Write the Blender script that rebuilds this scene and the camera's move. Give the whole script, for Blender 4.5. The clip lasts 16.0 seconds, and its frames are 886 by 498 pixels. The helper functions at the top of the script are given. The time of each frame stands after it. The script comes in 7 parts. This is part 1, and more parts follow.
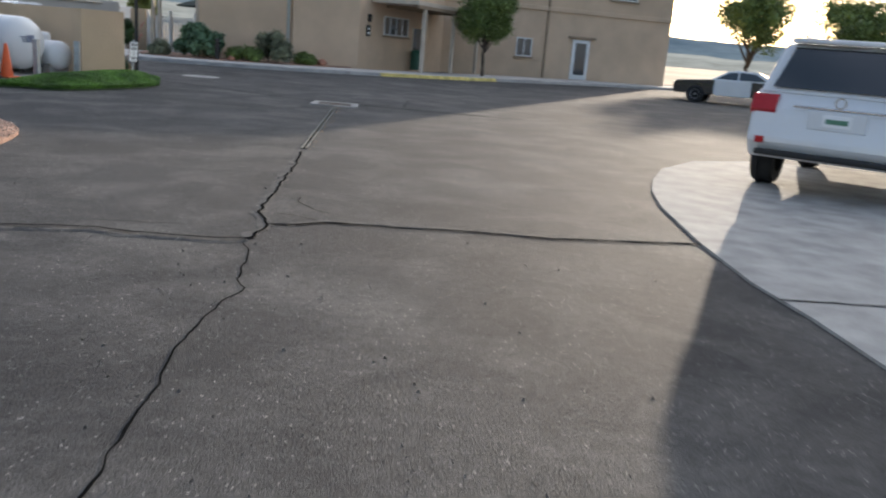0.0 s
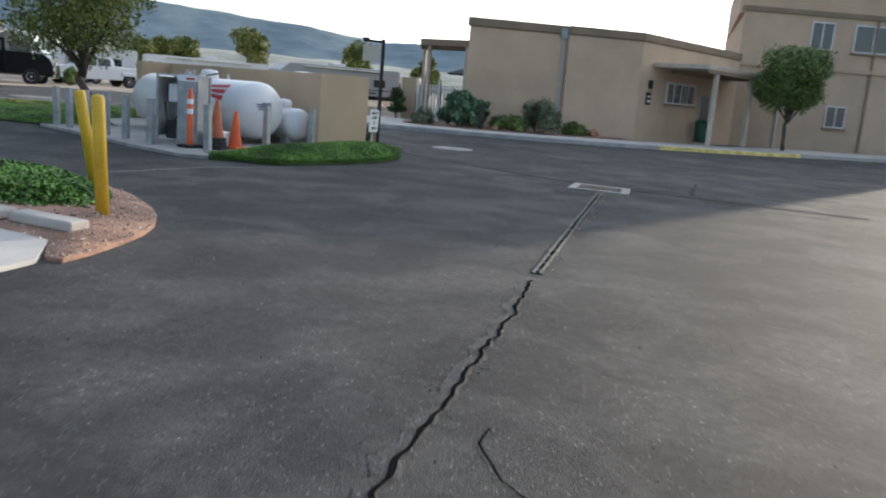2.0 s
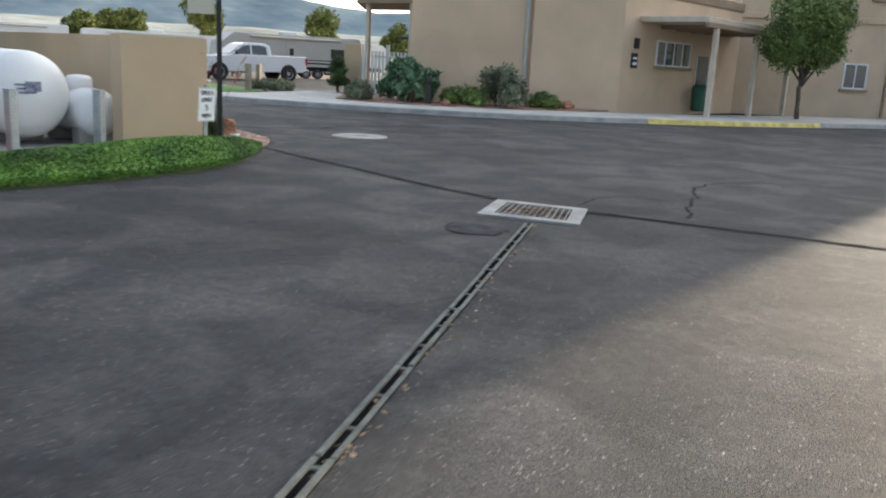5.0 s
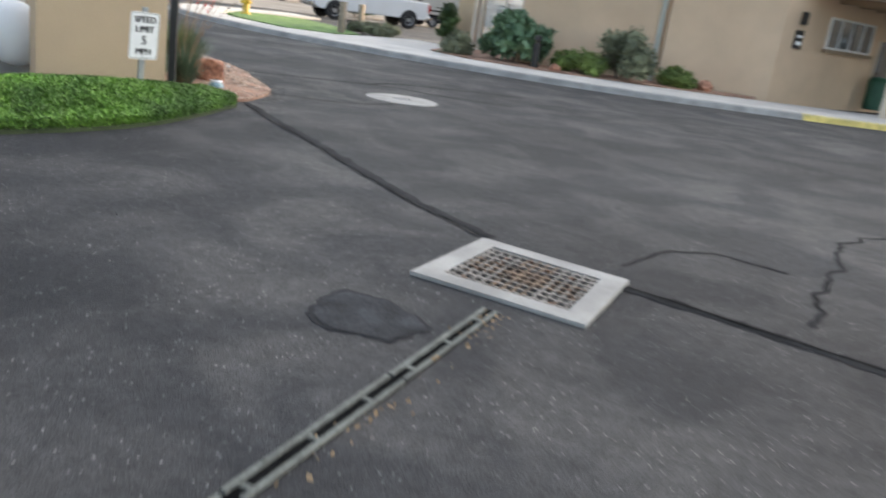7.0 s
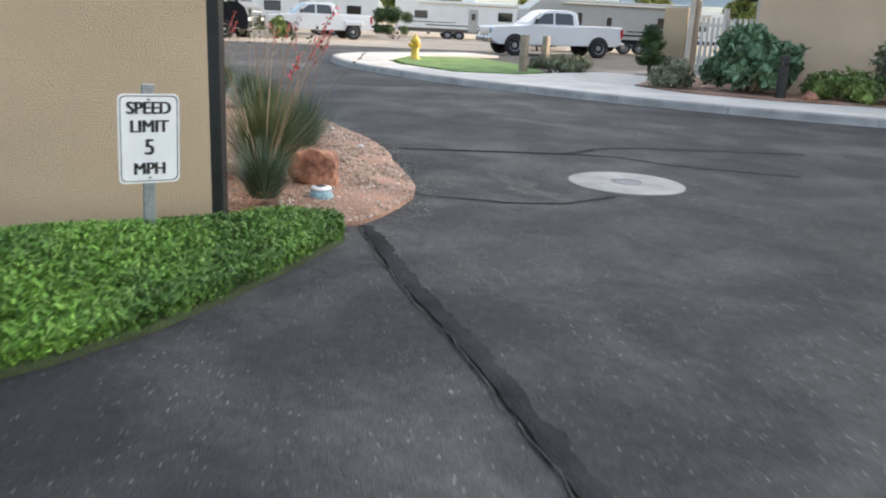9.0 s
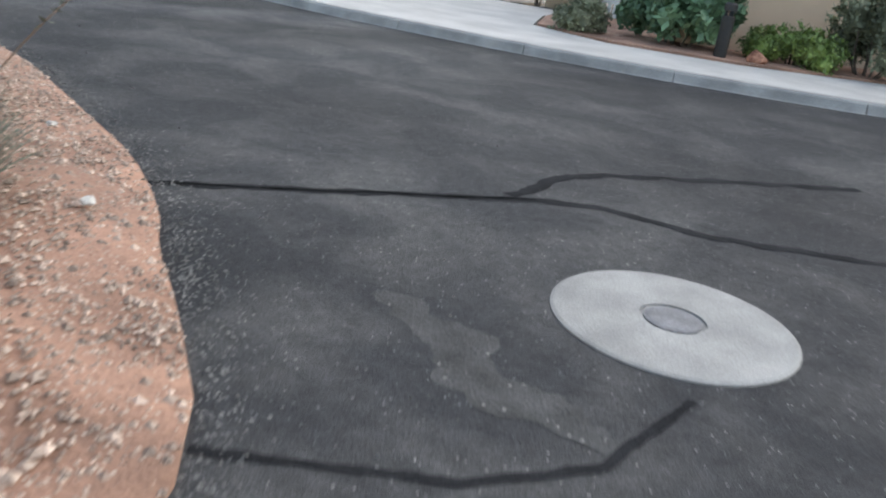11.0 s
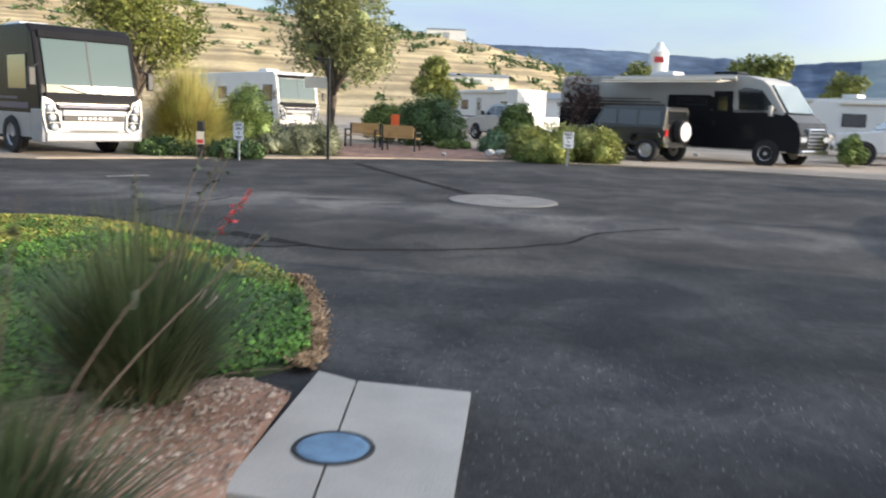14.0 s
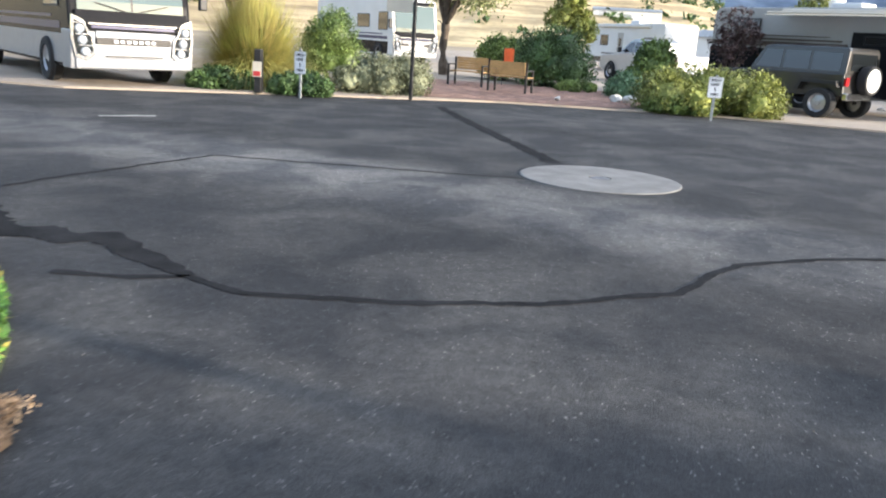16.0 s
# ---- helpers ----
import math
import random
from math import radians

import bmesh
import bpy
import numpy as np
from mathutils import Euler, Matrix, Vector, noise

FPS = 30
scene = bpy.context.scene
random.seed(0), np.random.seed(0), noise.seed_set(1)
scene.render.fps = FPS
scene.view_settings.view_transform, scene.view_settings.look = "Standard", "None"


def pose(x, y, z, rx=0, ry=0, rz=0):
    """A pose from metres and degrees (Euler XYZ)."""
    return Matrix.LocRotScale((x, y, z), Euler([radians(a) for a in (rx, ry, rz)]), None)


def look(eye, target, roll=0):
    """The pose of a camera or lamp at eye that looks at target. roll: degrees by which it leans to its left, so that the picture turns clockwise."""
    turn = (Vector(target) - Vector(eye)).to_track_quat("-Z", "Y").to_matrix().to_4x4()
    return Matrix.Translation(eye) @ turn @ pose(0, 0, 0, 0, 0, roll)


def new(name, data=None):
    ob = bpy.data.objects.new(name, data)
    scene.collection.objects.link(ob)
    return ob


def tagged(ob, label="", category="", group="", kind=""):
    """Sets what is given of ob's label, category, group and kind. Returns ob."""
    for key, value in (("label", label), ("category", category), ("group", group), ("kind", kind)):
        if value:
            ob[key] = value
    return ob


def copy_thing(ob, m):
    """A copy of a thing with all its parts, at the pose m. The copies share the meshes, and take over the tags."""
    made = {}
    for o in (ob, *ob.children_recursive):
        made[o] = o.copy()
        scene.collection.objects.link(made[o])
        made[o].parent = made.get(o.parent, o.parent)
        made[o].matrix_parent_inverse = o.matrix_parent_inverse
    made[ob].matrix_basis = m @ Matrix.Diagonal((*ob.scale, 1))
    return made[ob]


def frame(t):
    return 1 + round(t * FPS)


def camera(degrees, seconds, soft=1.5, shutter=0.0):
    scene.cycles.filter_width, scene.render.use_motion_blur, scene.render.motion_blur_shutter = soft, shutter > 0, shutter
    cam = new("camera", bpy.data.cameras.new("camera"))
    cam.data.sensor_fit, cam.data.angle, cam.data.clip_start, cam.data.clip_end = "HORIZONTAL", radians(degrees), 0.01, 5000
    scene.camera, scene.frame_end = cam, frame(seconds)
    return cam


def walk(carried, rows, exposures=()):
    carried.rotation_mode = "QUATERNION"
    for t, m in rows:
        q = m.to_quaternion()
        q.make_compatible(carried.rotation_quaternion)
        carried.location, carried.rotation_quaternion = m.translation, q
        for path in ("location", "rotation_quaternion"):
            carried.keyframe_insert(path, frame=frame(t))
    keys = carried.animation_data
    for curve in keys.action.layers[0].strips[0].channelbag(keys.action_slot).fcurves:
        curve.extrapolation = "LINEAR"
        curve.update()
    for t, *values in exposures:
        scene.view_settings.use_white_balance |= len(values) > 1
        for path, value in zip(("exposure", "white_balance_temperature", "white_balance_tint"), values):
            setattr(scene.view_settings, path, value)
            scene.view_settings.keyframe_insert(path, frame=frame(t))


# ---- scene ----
cam = camera(57.0, 16.0, soft=2.0, shutter=0.4)
PATH = [
    (0, (4.188, -2.157, 1.432), (3.896, -0.237, 0.951), 4.8),
    (0.5, (4.095, -1.236, 1.446), (3.651, 0.657, 0.978), 7.3),
    (1, (3.865, -0.286, 1.456), (3.282, 1.587, 1.068), 7.8),
    (1.5, (3.525, 0.682, 1.416), (2.766, 2.484, 0.997), 6.4),
    (2, (3.106, 1.761, 1.405), (2.188, 3.498, 1.03), 4.7),
    (2.5, (2.763, 2.777, 1.398), (1.747, 4.447, 0.975), 3.8),
    (3, (2.438, 3.604, 1.414), (1.277, 5.181, 1.008), 1.5),
    (3.5, (2.19, 4.447, 1.441), (1.01, 6.013, 1.052), 0.4),
    (4, (2.02, 5.47, 1.44), (0.884, 7.07, 1.053), 3.1),
    (4.5, (1.896, 6.515, 1.463), (0.880, 8.180, 1.023), 3.2),
    (4.7, (1.880, 6.975, 1.443), (0.973, 8.702, 1.002), 2.8),
    (6.8, (1.361, 11.095, 1.433), (0.301, 12.694, 0.868), 8.6),
    (7, (1.133, 11.484, 1.42), (-0.015, 13.021, 0.85), 8.3),
    (7.5, (0.508, 12.445, 1.385), (-0.805, 13.828, 0.784), 8.3),
    (8, (-0.285, 13.251, 1.342), (-1.744, 14.471, 0.723), 7.5),
    (8.5, (-1.154, 13.974, 1.347), (-2.679, 15.166, 0.844), 1.4),
    (9, (-2.191, 14.654, 1.372), (-3.675, 15.88, 0.829), 2.8),
    (9.2, (-2.596, 14.884, 1.388), (-4.072, 16.111, 0.827), 3.8),
    (11.3, (-6.069, 17.937, 1.423), (-7.205, 19.411, 0.691), 8.0),
    (11.5, (-6.365, 18.242, 1.425), (-7.661, 19.572, 0.683), 5.2),
    (12, (-7.551, 18.978, 1.425), (-9.096, 19.998, 0.669), 2.9),
    (12.5, (-8.848, 19.696, 1.39), (-10.654, 20.188, 0.686), -0.5),
    (12.7, (-9.321, 19.913, 1.375), (-11.184, 20.331, 0.781), 0.8),
    (13, (-10.009, 20.198, 1.398), (-11.944, 20.483, 0.984), 2.1),
    (13.5, (-11.074, 20.634, 1.413), (-13.036, 20.686, 1.028), 0.7),
    (14, (-12.151, 21.076, 1.425), (-14.123, 21.069, 1.092), 2.1),
    (14.5, (-13.434, 21.369, 1.428), (-15.377, 21.125, 1.021), 6.1),
    (15, (-14.391, 21.479, 1.42), (-16.322, 21.191, 0.988), 5.5),
    (15.5, (-15.358, 21.636, 1.421), (-17.283, 21.338, 0.966), 4.8),
    (16, (-16.305, 21.833, 1.425), (-18.214, 21.508, 0.925), 3.7),
]
walk(cam, [(t, look(eye, target, roll)) for t, eye, target, roll in PATH], exposures=[(0.0, 0.84, 6400, 14), (1.5, 0.84, 6200, 12), (3.0, 1.04, 6300, 11), (4.5, 1.22, 6600, 11), (7.0, 1.72, 7000, 13), (9.0, 1.7, 6800, 13), (11.5, 1.7, 6750, 11), (12.3, 1.85, 6650, 10), (13.0, 1.22, 6300, 10), (14.5, 1.08, 6350, 13), (15.2, 1.3, 6200, 13), (16.0, 1.55, 6100, 12)])

# ---- world and sun ----
SUN_AZ, SUN_EL = 12.0, 8.7
world = bpy.data.worlds.new("sky")
scene.world = world
world.use_nodes = True
wn = world.node_tree.nodes
wl = world.node_tree.links
sky = wn.new("ShaderNodeTexSky")
sky.sky_type = "NISHITA"
sky.sun_disc = False
sky.sun_elevation = radians(SUN_EL)
sky.sun_rotation = radians(SUN_AZ)
sky.dust_density = 1.0
sky.ozone_density = 1.6
# broken high cloud over the whole sky
tc = wn.new("ShaderNodeTexCoord")
cmap = wn.new("ShaderNodeMapping")
cmap.inputs["Scale"].default_value = (1.2, 1.2, 5.0)
cno = wn.new("ShaderNodeTexNoise")
cno.inputs["Scale"].default_value = 2.2
cno.inputs["Detail"].default_value = 6
cramp = wn.new("ShaderNodeValToRGB")
cramp.color_ramp.elements[0].position = 0.37
cramp.color_ramp.elements[0].color = (0, 0, 0, 1)
cramp.color_ramp.elements[1].position = 0.62
cramp.color_ramp.elements[1].color = (0.9, 0.9, 0.9, 1)
cmix = wn.new("ShaderNodeMixRGB")
# cloud is bright toward the sun and blue-grey away from it
sdot = wn.new("ShaderNodeVectorMath")
sdot.operation = "DOT_PRODUCT"
sdot.inputs[1].default_value = (math.sin(radians(SUN_AZ)), math.cos(radians(SUN_AZ)), 0.25)
spow = wn.new("ShaderNodeMapRange")
spow.interpolation_type = "SMOOTHSTEP"
spow.inputs["From Min"].default_value, spow.inputs["From Max"].default_value = 0.12, 1.0
ccol = wn.new("ShaderNodeMixRGB")
ccol.inputs[1].default_value = (1.75, 2.15, 2.85, 1)
ccol.inputs[2].default_value = (13.0, 12.9, 12.6, 1)
wl.new(tc.outputs["Generated"], sdot.inputs[0])
wl.new(sdot.outputs["Value"], spow.inputs["Value"])
wl.new(spow.outputs["Result"], ccol.inputs[0])
wl.new(ccol.outputs["Color"], cmix.inputs[2])
wl.new(tc.outputs["Generated"], cmap.inputs["Vector"])
wl.new(cmap.outputs["Vector"], cno.inputs["Vector"])
wl.new(cno.outputs["Fac"], cramp.inputs["Fac"])
wl.new(cramp.outputs["Color"], cmix.inputs["Fac"])
wl.new(sky.outputs["Color"], cmix.inputs[1])
bg = wn["Background"]
wl.new(cmix.outputs["Color"], bg.inputs["Color"])
bg.inputs["Strength"].default_value = 0.15
sun_data = bpy.data.lights.new("sun", "SUN")
sun_data.energy = 3.3
sun_data.angle = radians(0.6)
sun_data.color = (1.0, 0.86, 0.66)
sun = new("sun", sun_data)
sx, sy = math.sin(radians(SUN_AZ)), math.cos(radians(SUN_AZ))
sun.matrix_world = look((sx * 50, sy * 50, 50 * math.tan(radians(SUN_EL))), (0, 0, 0))

# ---- materials ----
def mat(name, color, rough=0.7, metal=0.0, var=0.25, scale=6.0, fine=60.0, bump=0.2, tint=None, spots=None, rand=0.0, spec=0.5, coat=0.0):
    """A node material: two scales of variation of its base colour, fine relief, optional flecks, optional difference from piece to piece."""
    m = bpy.data.materials.new(name)
    m.use_nodes = True
    n, l = m.node_tree.nodes, m.node_tree.links
    b = n["Principled BSDF"]
    b.inputs["Roughness"].default_value = rough
    b.inputs["Metallic"].default_value = metal
    b.inputs["Specular IOR Level"].default_value = spec
    b.inputs["Coat Weight"].default_value = coat
    geo = n.new("ShaderNodeTexCoord")
    big = n.new("ShaderNodeTexNoise")
    big.inputs["Scale"].default_value = scale
    big.inputs["Detail"].default_value = 5
    l.new(geo.outputs["Object"], big.inputs["Vector"])
    small = n.new("ShaderNodeTexNoise")
    small.inputs["Scale"].default_value = fine
    small.inputs["Detail"].default_value = 3
    l.new(geo.outputs["Object"], small.inputs["Vector"])
    lo = tuple(c * (1 - var) for c in color)
    hi = tuple(min(1.0, c * (1 + var)) for c in (tint or color))
    ramp = n.new("ShaderNodeValToRGB")
    ramp.color_ramp.elements[0].position, ramp.color_ramp.elements[1].position = 0.32, 0.68
    ramp.color_ramp.elements[0].color, ramp.color_ramp.elements[1].color = (*lo, 1), (*hi, 1)
    l.new(big.outputs["Fac"], ramp.inputs["Fac"])
    mul = n.new("ShaderNodeMixRGB")
    mul.blend_type = "OVERLAY"
    mul.inputs[0].default_value = min(1.0, var * 1.6)
    l.new(ramp.outputs["Color"], mul.inputs[1])
    l.new(small.outputs["Fac"], mul.inputs[2])
    out = mul.outputs["Color"]
    if spots:
        col, size, amount = spots
        vo = n.new("ShaderNodeTexVoronoi")
        vo.inputs["Scale"].default_value = size
        l.new(geo.outputs["Object"], vo.inputs["Vector"])
        wn_ = n.new("ShaderNodeTexWhiteNoise")
        l.new(vo.outputs["Position"], wn_.inputs["Vector"])
        gt = n.new("ShaderNodeMath")
        gt.operation = "GREATER_THAN"
        gt.inputs[1].default_value = 1 - amount
        l.new(wn_.outputs["Value"], gt.inputs[0])
        lt = n.new("ShaderNodeMath")
        lt.operation = "LESS_THAN"
        lt.inputs[1].default_value = 0.33
        l.new(vo.outputs["Distance"], lt.inputs[0])
        both = n.new("ShaderNodeMath")
        both.operation = "MULTIPLY"
        l.new(gt.outputs[0], both.inputs[0])
        l.new(lt.outputs[0], both.inputs[1])
        mx = n.new("ShaderNodeMixRGB")
        mx.inputs[2].default_value = (*col, 1)
        l.new(both.outputs[0], mx.inputs[0])
        l.new(out, mx.inputs[1])
        out = mx.outputs["Color"]
    if rand:
        info = n.new("ShaderNodeObjectInfo")
        isl = n.new("ShaderNodeNewGeometry")
        add = n.new("ShaderNodeMath")
        add.operation = "ADD"
        l.new(info.outputs["Random"], add.inputs[0])
        l.new(isl.outputs["Random Per Island"], add.inputs[1])
        frac = n.new("ShaderNodeMath")
        frac.operation = "FRACT"
        l.new(add.outputs[0], frac.inputs[0])
        mr = n.new("ShaderNodeMapRange")
        mr.inputs["To Min"].default_value, mr.inputs["To Max"].default_value = 1 - rand, 1 + rand
        l.new(frac.outputs[0], mr.inputs["Value"])
        hsv = n.new("ShaderNodeHueSaturation")
        l.new(out, hsv.inputs["Color"])
        l.new(mr.outputs["Result"], hsv.inputs["Value"])
        out = hsv.outputs["Color"]
    l.new(out, b.inputs["Base Color"])
    if bump:
        bp = n.new("ShaderNodeBump")
        bp.inputs["Strength"].default_value = bump
        bp.inputs["Distance"].default_value = 0.01
        l.new(small.outputs["Fac"], bp.inputs["Height"])
        l.new(bp.outputs["Normal"], b.inputs["Normal"])
    return m


def asphalt_material():
    """Worn asphalt: dark binder with paler dusty drifts, oil patches, grit and light stone flecks, plus painted sun
    streaks.
    """
    m = mat("asphalt", (0.0345, 0.0347, 0.0365), 0.85, 0, 0.28, 0.35, 90.0, 0.55, tint=(0.047, 0.0465, 0.0465), spots=((0.19, 0.185, 0.175), 62.0, 0.055), spec=0.35)
    n, l = m.node_tree.nodes, m.node_tree.links
    b = n["Principled BSDF"]
    src = b.inputs["Base Color"].links[0].from_socket
    geo = n["Texture Coordinate"]
    mid = n.new("ShaderNodeTexNoise")
    mid.inputs["Scale"].default_value = 1.1
    mid.inputs["Detail"].default_value = 8
    mid.inputs["Distortion"].default_value = 0.6
    l.new(geo.outputs["Object"], mid.inputs["Vector"])
    r = n.new("ShaderNodeValToRGB")
    r.color_ramp.elements[0].position, r.color_ramp.elements[1].position = 0.42, 0.62
    r.color_ramp.elements[0].color, r.color_ramp.elements[1].color = (0.60, 0.62, 0.66, 1), (1.30, 1.28, 1.24, 1)
    l.new(mid.outputs["Fac"], r.inputs["Fac"])
    mu = n.new("ShaderNodeMixRGB")
    mu.blend_type = "MULTIPLY"
    mu.inputs[0].default_value = 1.0
    l.new(src, mu.inputs[1])
    l.new(r.outputs["Color"], mu.inputs[2])
    grit = n.new("ShaderNodeTexVoronoi")
    grit.inputs["Scale"].default_value = 170.0
    l.new(geo.outputs["Object"], grit.inputs["Vector"])
    gr = n.new("ShaderNodeMapRange")
    gr.inputs["To Min"].default_value, gr.inputs["To Max"].default_value = 0.6, 1.5
    l.new(grit.outputs["Color"], gr.inputs["Value"])
    mv = n.new("ShaderNodeMixRGB")
    mv.blend_type = "MULTIPLY"
    mv.inputs[0].default_value = 1.0
    l.new(mu.outputs["Color"], mv.inputs[1])
    l.new(gr.outputs["Result"], mv.inputs[2])
    clump = n.new("ShaderNodeTexNoise")
    clump.inputs["Scale"].default_value = 11.0
    clump.inputs["Detail"].default_value = 7
    clump.inputs["Roughness"].default_value = 0.7
    l.new(geo.outputs["Object"], clump.inputs["Vector"])
    cr = n.new("ShaderNodeMapRange")
    cr.inputs["From Min"].default_value, cr.inputs["From Max"].default_value = 0.3, 0.7
    cr.inputs["To Min"].default_value, cr.inputs["To Max"].default_value = 0.66, 1.34
    l.new(clump.outputs["Fac"], cr.inputs["Value"])
    mw = n.new("ShaderNodeMixRGB")
    mw.blend_type = "MULTIPLY"
    mw.inputs[0].default_value = 1.0
    l.new(mv.outputs["Color"], mw.inputs[1])
    l.new(cr.outputs["Result"], mw.inputs[2])
    # sunlit streaks and the shade between, painted along the drive that passes the lot
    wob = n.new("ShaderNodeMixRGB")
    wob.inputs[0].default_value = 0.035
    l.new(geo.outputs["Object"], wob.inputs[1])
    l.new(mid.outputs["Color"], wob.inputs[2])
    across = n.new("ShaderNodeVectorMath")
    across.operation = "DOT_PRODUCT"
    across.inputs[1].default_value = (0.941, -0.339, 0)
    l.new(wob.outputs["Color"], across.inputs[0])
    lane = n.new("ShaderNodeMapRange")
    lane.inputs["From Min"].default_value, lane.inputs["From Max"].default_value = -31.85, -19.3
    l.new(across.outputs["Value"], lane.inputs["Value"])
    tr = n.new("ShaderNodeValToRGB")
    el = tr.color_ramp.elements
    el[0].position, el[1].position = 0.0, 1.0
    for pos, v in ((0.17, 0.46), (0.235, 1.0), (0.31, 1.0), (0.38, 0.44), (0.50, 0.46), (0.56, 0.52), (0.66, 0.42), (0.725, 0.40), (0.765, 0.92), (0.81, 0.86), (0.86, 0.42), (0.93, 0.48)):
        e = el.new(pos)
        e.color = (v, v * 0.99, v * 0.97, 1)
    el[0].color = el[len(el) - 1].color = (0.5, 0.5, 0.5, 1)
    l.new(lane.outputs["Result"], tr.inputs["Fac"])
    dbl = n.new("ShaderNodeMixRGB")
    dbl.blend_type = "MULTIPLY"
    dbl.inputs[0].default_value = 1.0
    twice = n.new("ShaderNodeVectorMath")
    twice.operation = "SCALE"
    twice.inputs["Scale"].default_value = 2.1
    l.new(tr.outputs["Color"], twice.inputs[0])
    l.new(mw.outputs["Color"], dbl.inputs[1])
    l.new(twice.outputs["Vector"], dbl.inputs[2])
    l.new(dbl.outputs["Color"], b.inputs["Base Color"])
    bp = n["Bump"]
    bp.inputs["Distance"].default_value = 0.006
    l.new(grit.outputs["Distance"], bp.inputs["Height"])
    return m


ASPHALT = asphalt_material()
ASPHALT_DARK = mat("asphalt_sealer", (0.024, 0.024, 0.0255), 0.95, 0, 0.35, 3.0, 80.0, 0.6, spec=0.08)
ASPHALT_SEAL = mat("mid_dark_asphalt", (0.0324, 0.0324, 0.0344), 0.95, 0, 0.35, 3.0, 80.0, 0.6, spec=0.08)
ASPHALT_PALE = mat("asphalt_crumb", (0.057, 0.056, 0.054), 0.9, 0, 0.4, 6.0, 70.0, 0.9, spots=((0.22, 0.21, 0.19), 40.0, 0.1))
SEAM_GRIT = mat("seam_grit", (0.045, 0.044, 0.042), 0.95, 0, 0.6, 18.0, 70.0, 0.9, spots=((0.26, 0.24, 0.2), 60.0, 0.25))
DUST = mat("grey_dust", (0.17, 0.165, 0.155), 0.95, 0, 0.45, 5.0, 60.0, 0.2, spots=((0.26, 0.24, 0.22), 50.0, 0.2))
# near-black that paints the shade down in cracks and drain slots
CRACK = mat("crack_shadow", (0.012, 0.012, 0.012), 1.0, 0, 0.3, 6.0, 60.0, 0.3, spec=0.0)
CONCRETE = mat("concrete", (0.50, 0.475, 0.44), 0.85, 0, 0.14, 1.2, 120.0, 0.35)
CONCRETE_OLD = mat("concrete_worn_and_shade", (0.33, 0.32, 0.30), 0.9, 0, 0.22, 3.0, 90.0, 0.5)
SLAB = mat("concrete_slab", (0.46, 0.43, 0.39), 0.85, 0, 0.12, 2.0, 110.0, 0.3)
KERB_YELLOW = mat("yellow_kerb_paint", (0.62, 0.50, 0.16), 0.75, 0, 0.3, 4.0, 60.0, 0.4)
DIRT = mat("dry_ground", (0.34, 0.27, 0.18), 0.95, 0, 0.3, 0.02, 2.0, 0.4)
GRAVEL = mat("red_gravel", (0.336, 0.192, 0.132), 0.95, 0, 0.3, 1.5, 45.0, 1.0, spots=((0.5, 0.42, 0.34), 45.0, 0.16))
PEBBLE = mat("gravel_stone", (0.45, 0.345, 0.275), 0.9, 0, 0.25, 8.0, 60.0, 0.3, rand=0.45)
RED_ROCK = mat("red_sandstone", (0.30, 0.115, 0.07), 0.85, 0, 0.4, 7.0, 30.0, 0.9, tint=(0.44, 0.22, 0.14))
WHITE_ROCK = mat("white_stone", (0.6, 0.58, 0.54), 0.85, 0, 0.2, 9.0, 50.0, 0.5)
STUCCO = mat("tan_stucco", (0.64, 0.47, 0.325), 0.92, 0, 0.10, 0.7, 130.0, 0.8)
STUCCO_WARM = mat("ochre_stucco", (0.57, 0.425, 0.285), 0.92, 0, 0.09, 0.8, 130.0, 0.8)
STUCCO_TRIM = mat("brown_parapet", (0.30, 0.22, 0.15), 0.9, 0, 0.12, 1.0, 90.0, 0.6)
GRASS = mat("groundcover_leaf", (0.075, 0.185, 0.025), 0.6, 0, 0.35, 1.6, 30.0, 0.1, tint=(0.13, 0.26, 0.035), rand=0.5)
# yellow copy of the leaf, with low sun painted into its colour
GRASS_SUNLIT = mat("sunlit_groundcover_leaf", (0.20, 0.235, 0.04), 0.6, 0, 0.3, 1.4, 30.0, 0.1, tint=(0.34, 0.28, 0.06), rand=0.4)
TURF = mat("lawn", (0.07, 0.17, 0.03), 0.9, 0, 0.3, 2.0, 80.0, 0.8, tint=(0.11, 0.2, 0.04))
# soil kept near-black green to paint the shade beneath the leaves
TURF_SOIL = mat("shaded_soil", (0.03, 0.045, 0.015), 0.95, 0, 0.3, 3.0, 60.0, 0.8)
YUCCA = mat("yucca_blade", (0.07, 0.125, 0.08), 0.55, 0, 0.25, 4.0, 40.0, 0.1, tint=(0.105, 0.155, 0.095), rand=0.4)
YUCCA_GREEN = mat("yucca_green_blade", (0.075, 0.12, 0.05), 0.55, 0, 0.25, 4.0, 40.0, 0.1, tint=(0.14, 0.17, 0.07), rand=0.4)
STALK = mat("flower_stalk", (0.32, 0.22, 0.15), 0.7, 0, 0.25, 9.0, 60.0, 0.1)
BLOOM = mat("coral_bloom", (0.62, 0.09, 0.09), 0.6, 0, 0.25, 9.0, 50.0, 0.1, rand=0.3)
LEAF_DARK = mat("dark_leaf", (0.04, 0.085, 0.025), 0.6, 0, 0.3, 1.0, 20.0, 0.1, tint=(0.07, 0.12, 0.035), rand=0.45)
LEAF_MID = mat("green_leaf", (0.10, 0.165, 0.04), 0.6, 0, 0.3, 1.0, 20.0, 0.1, tint=(0.165, 0.22, 0.055), rand=0.45)
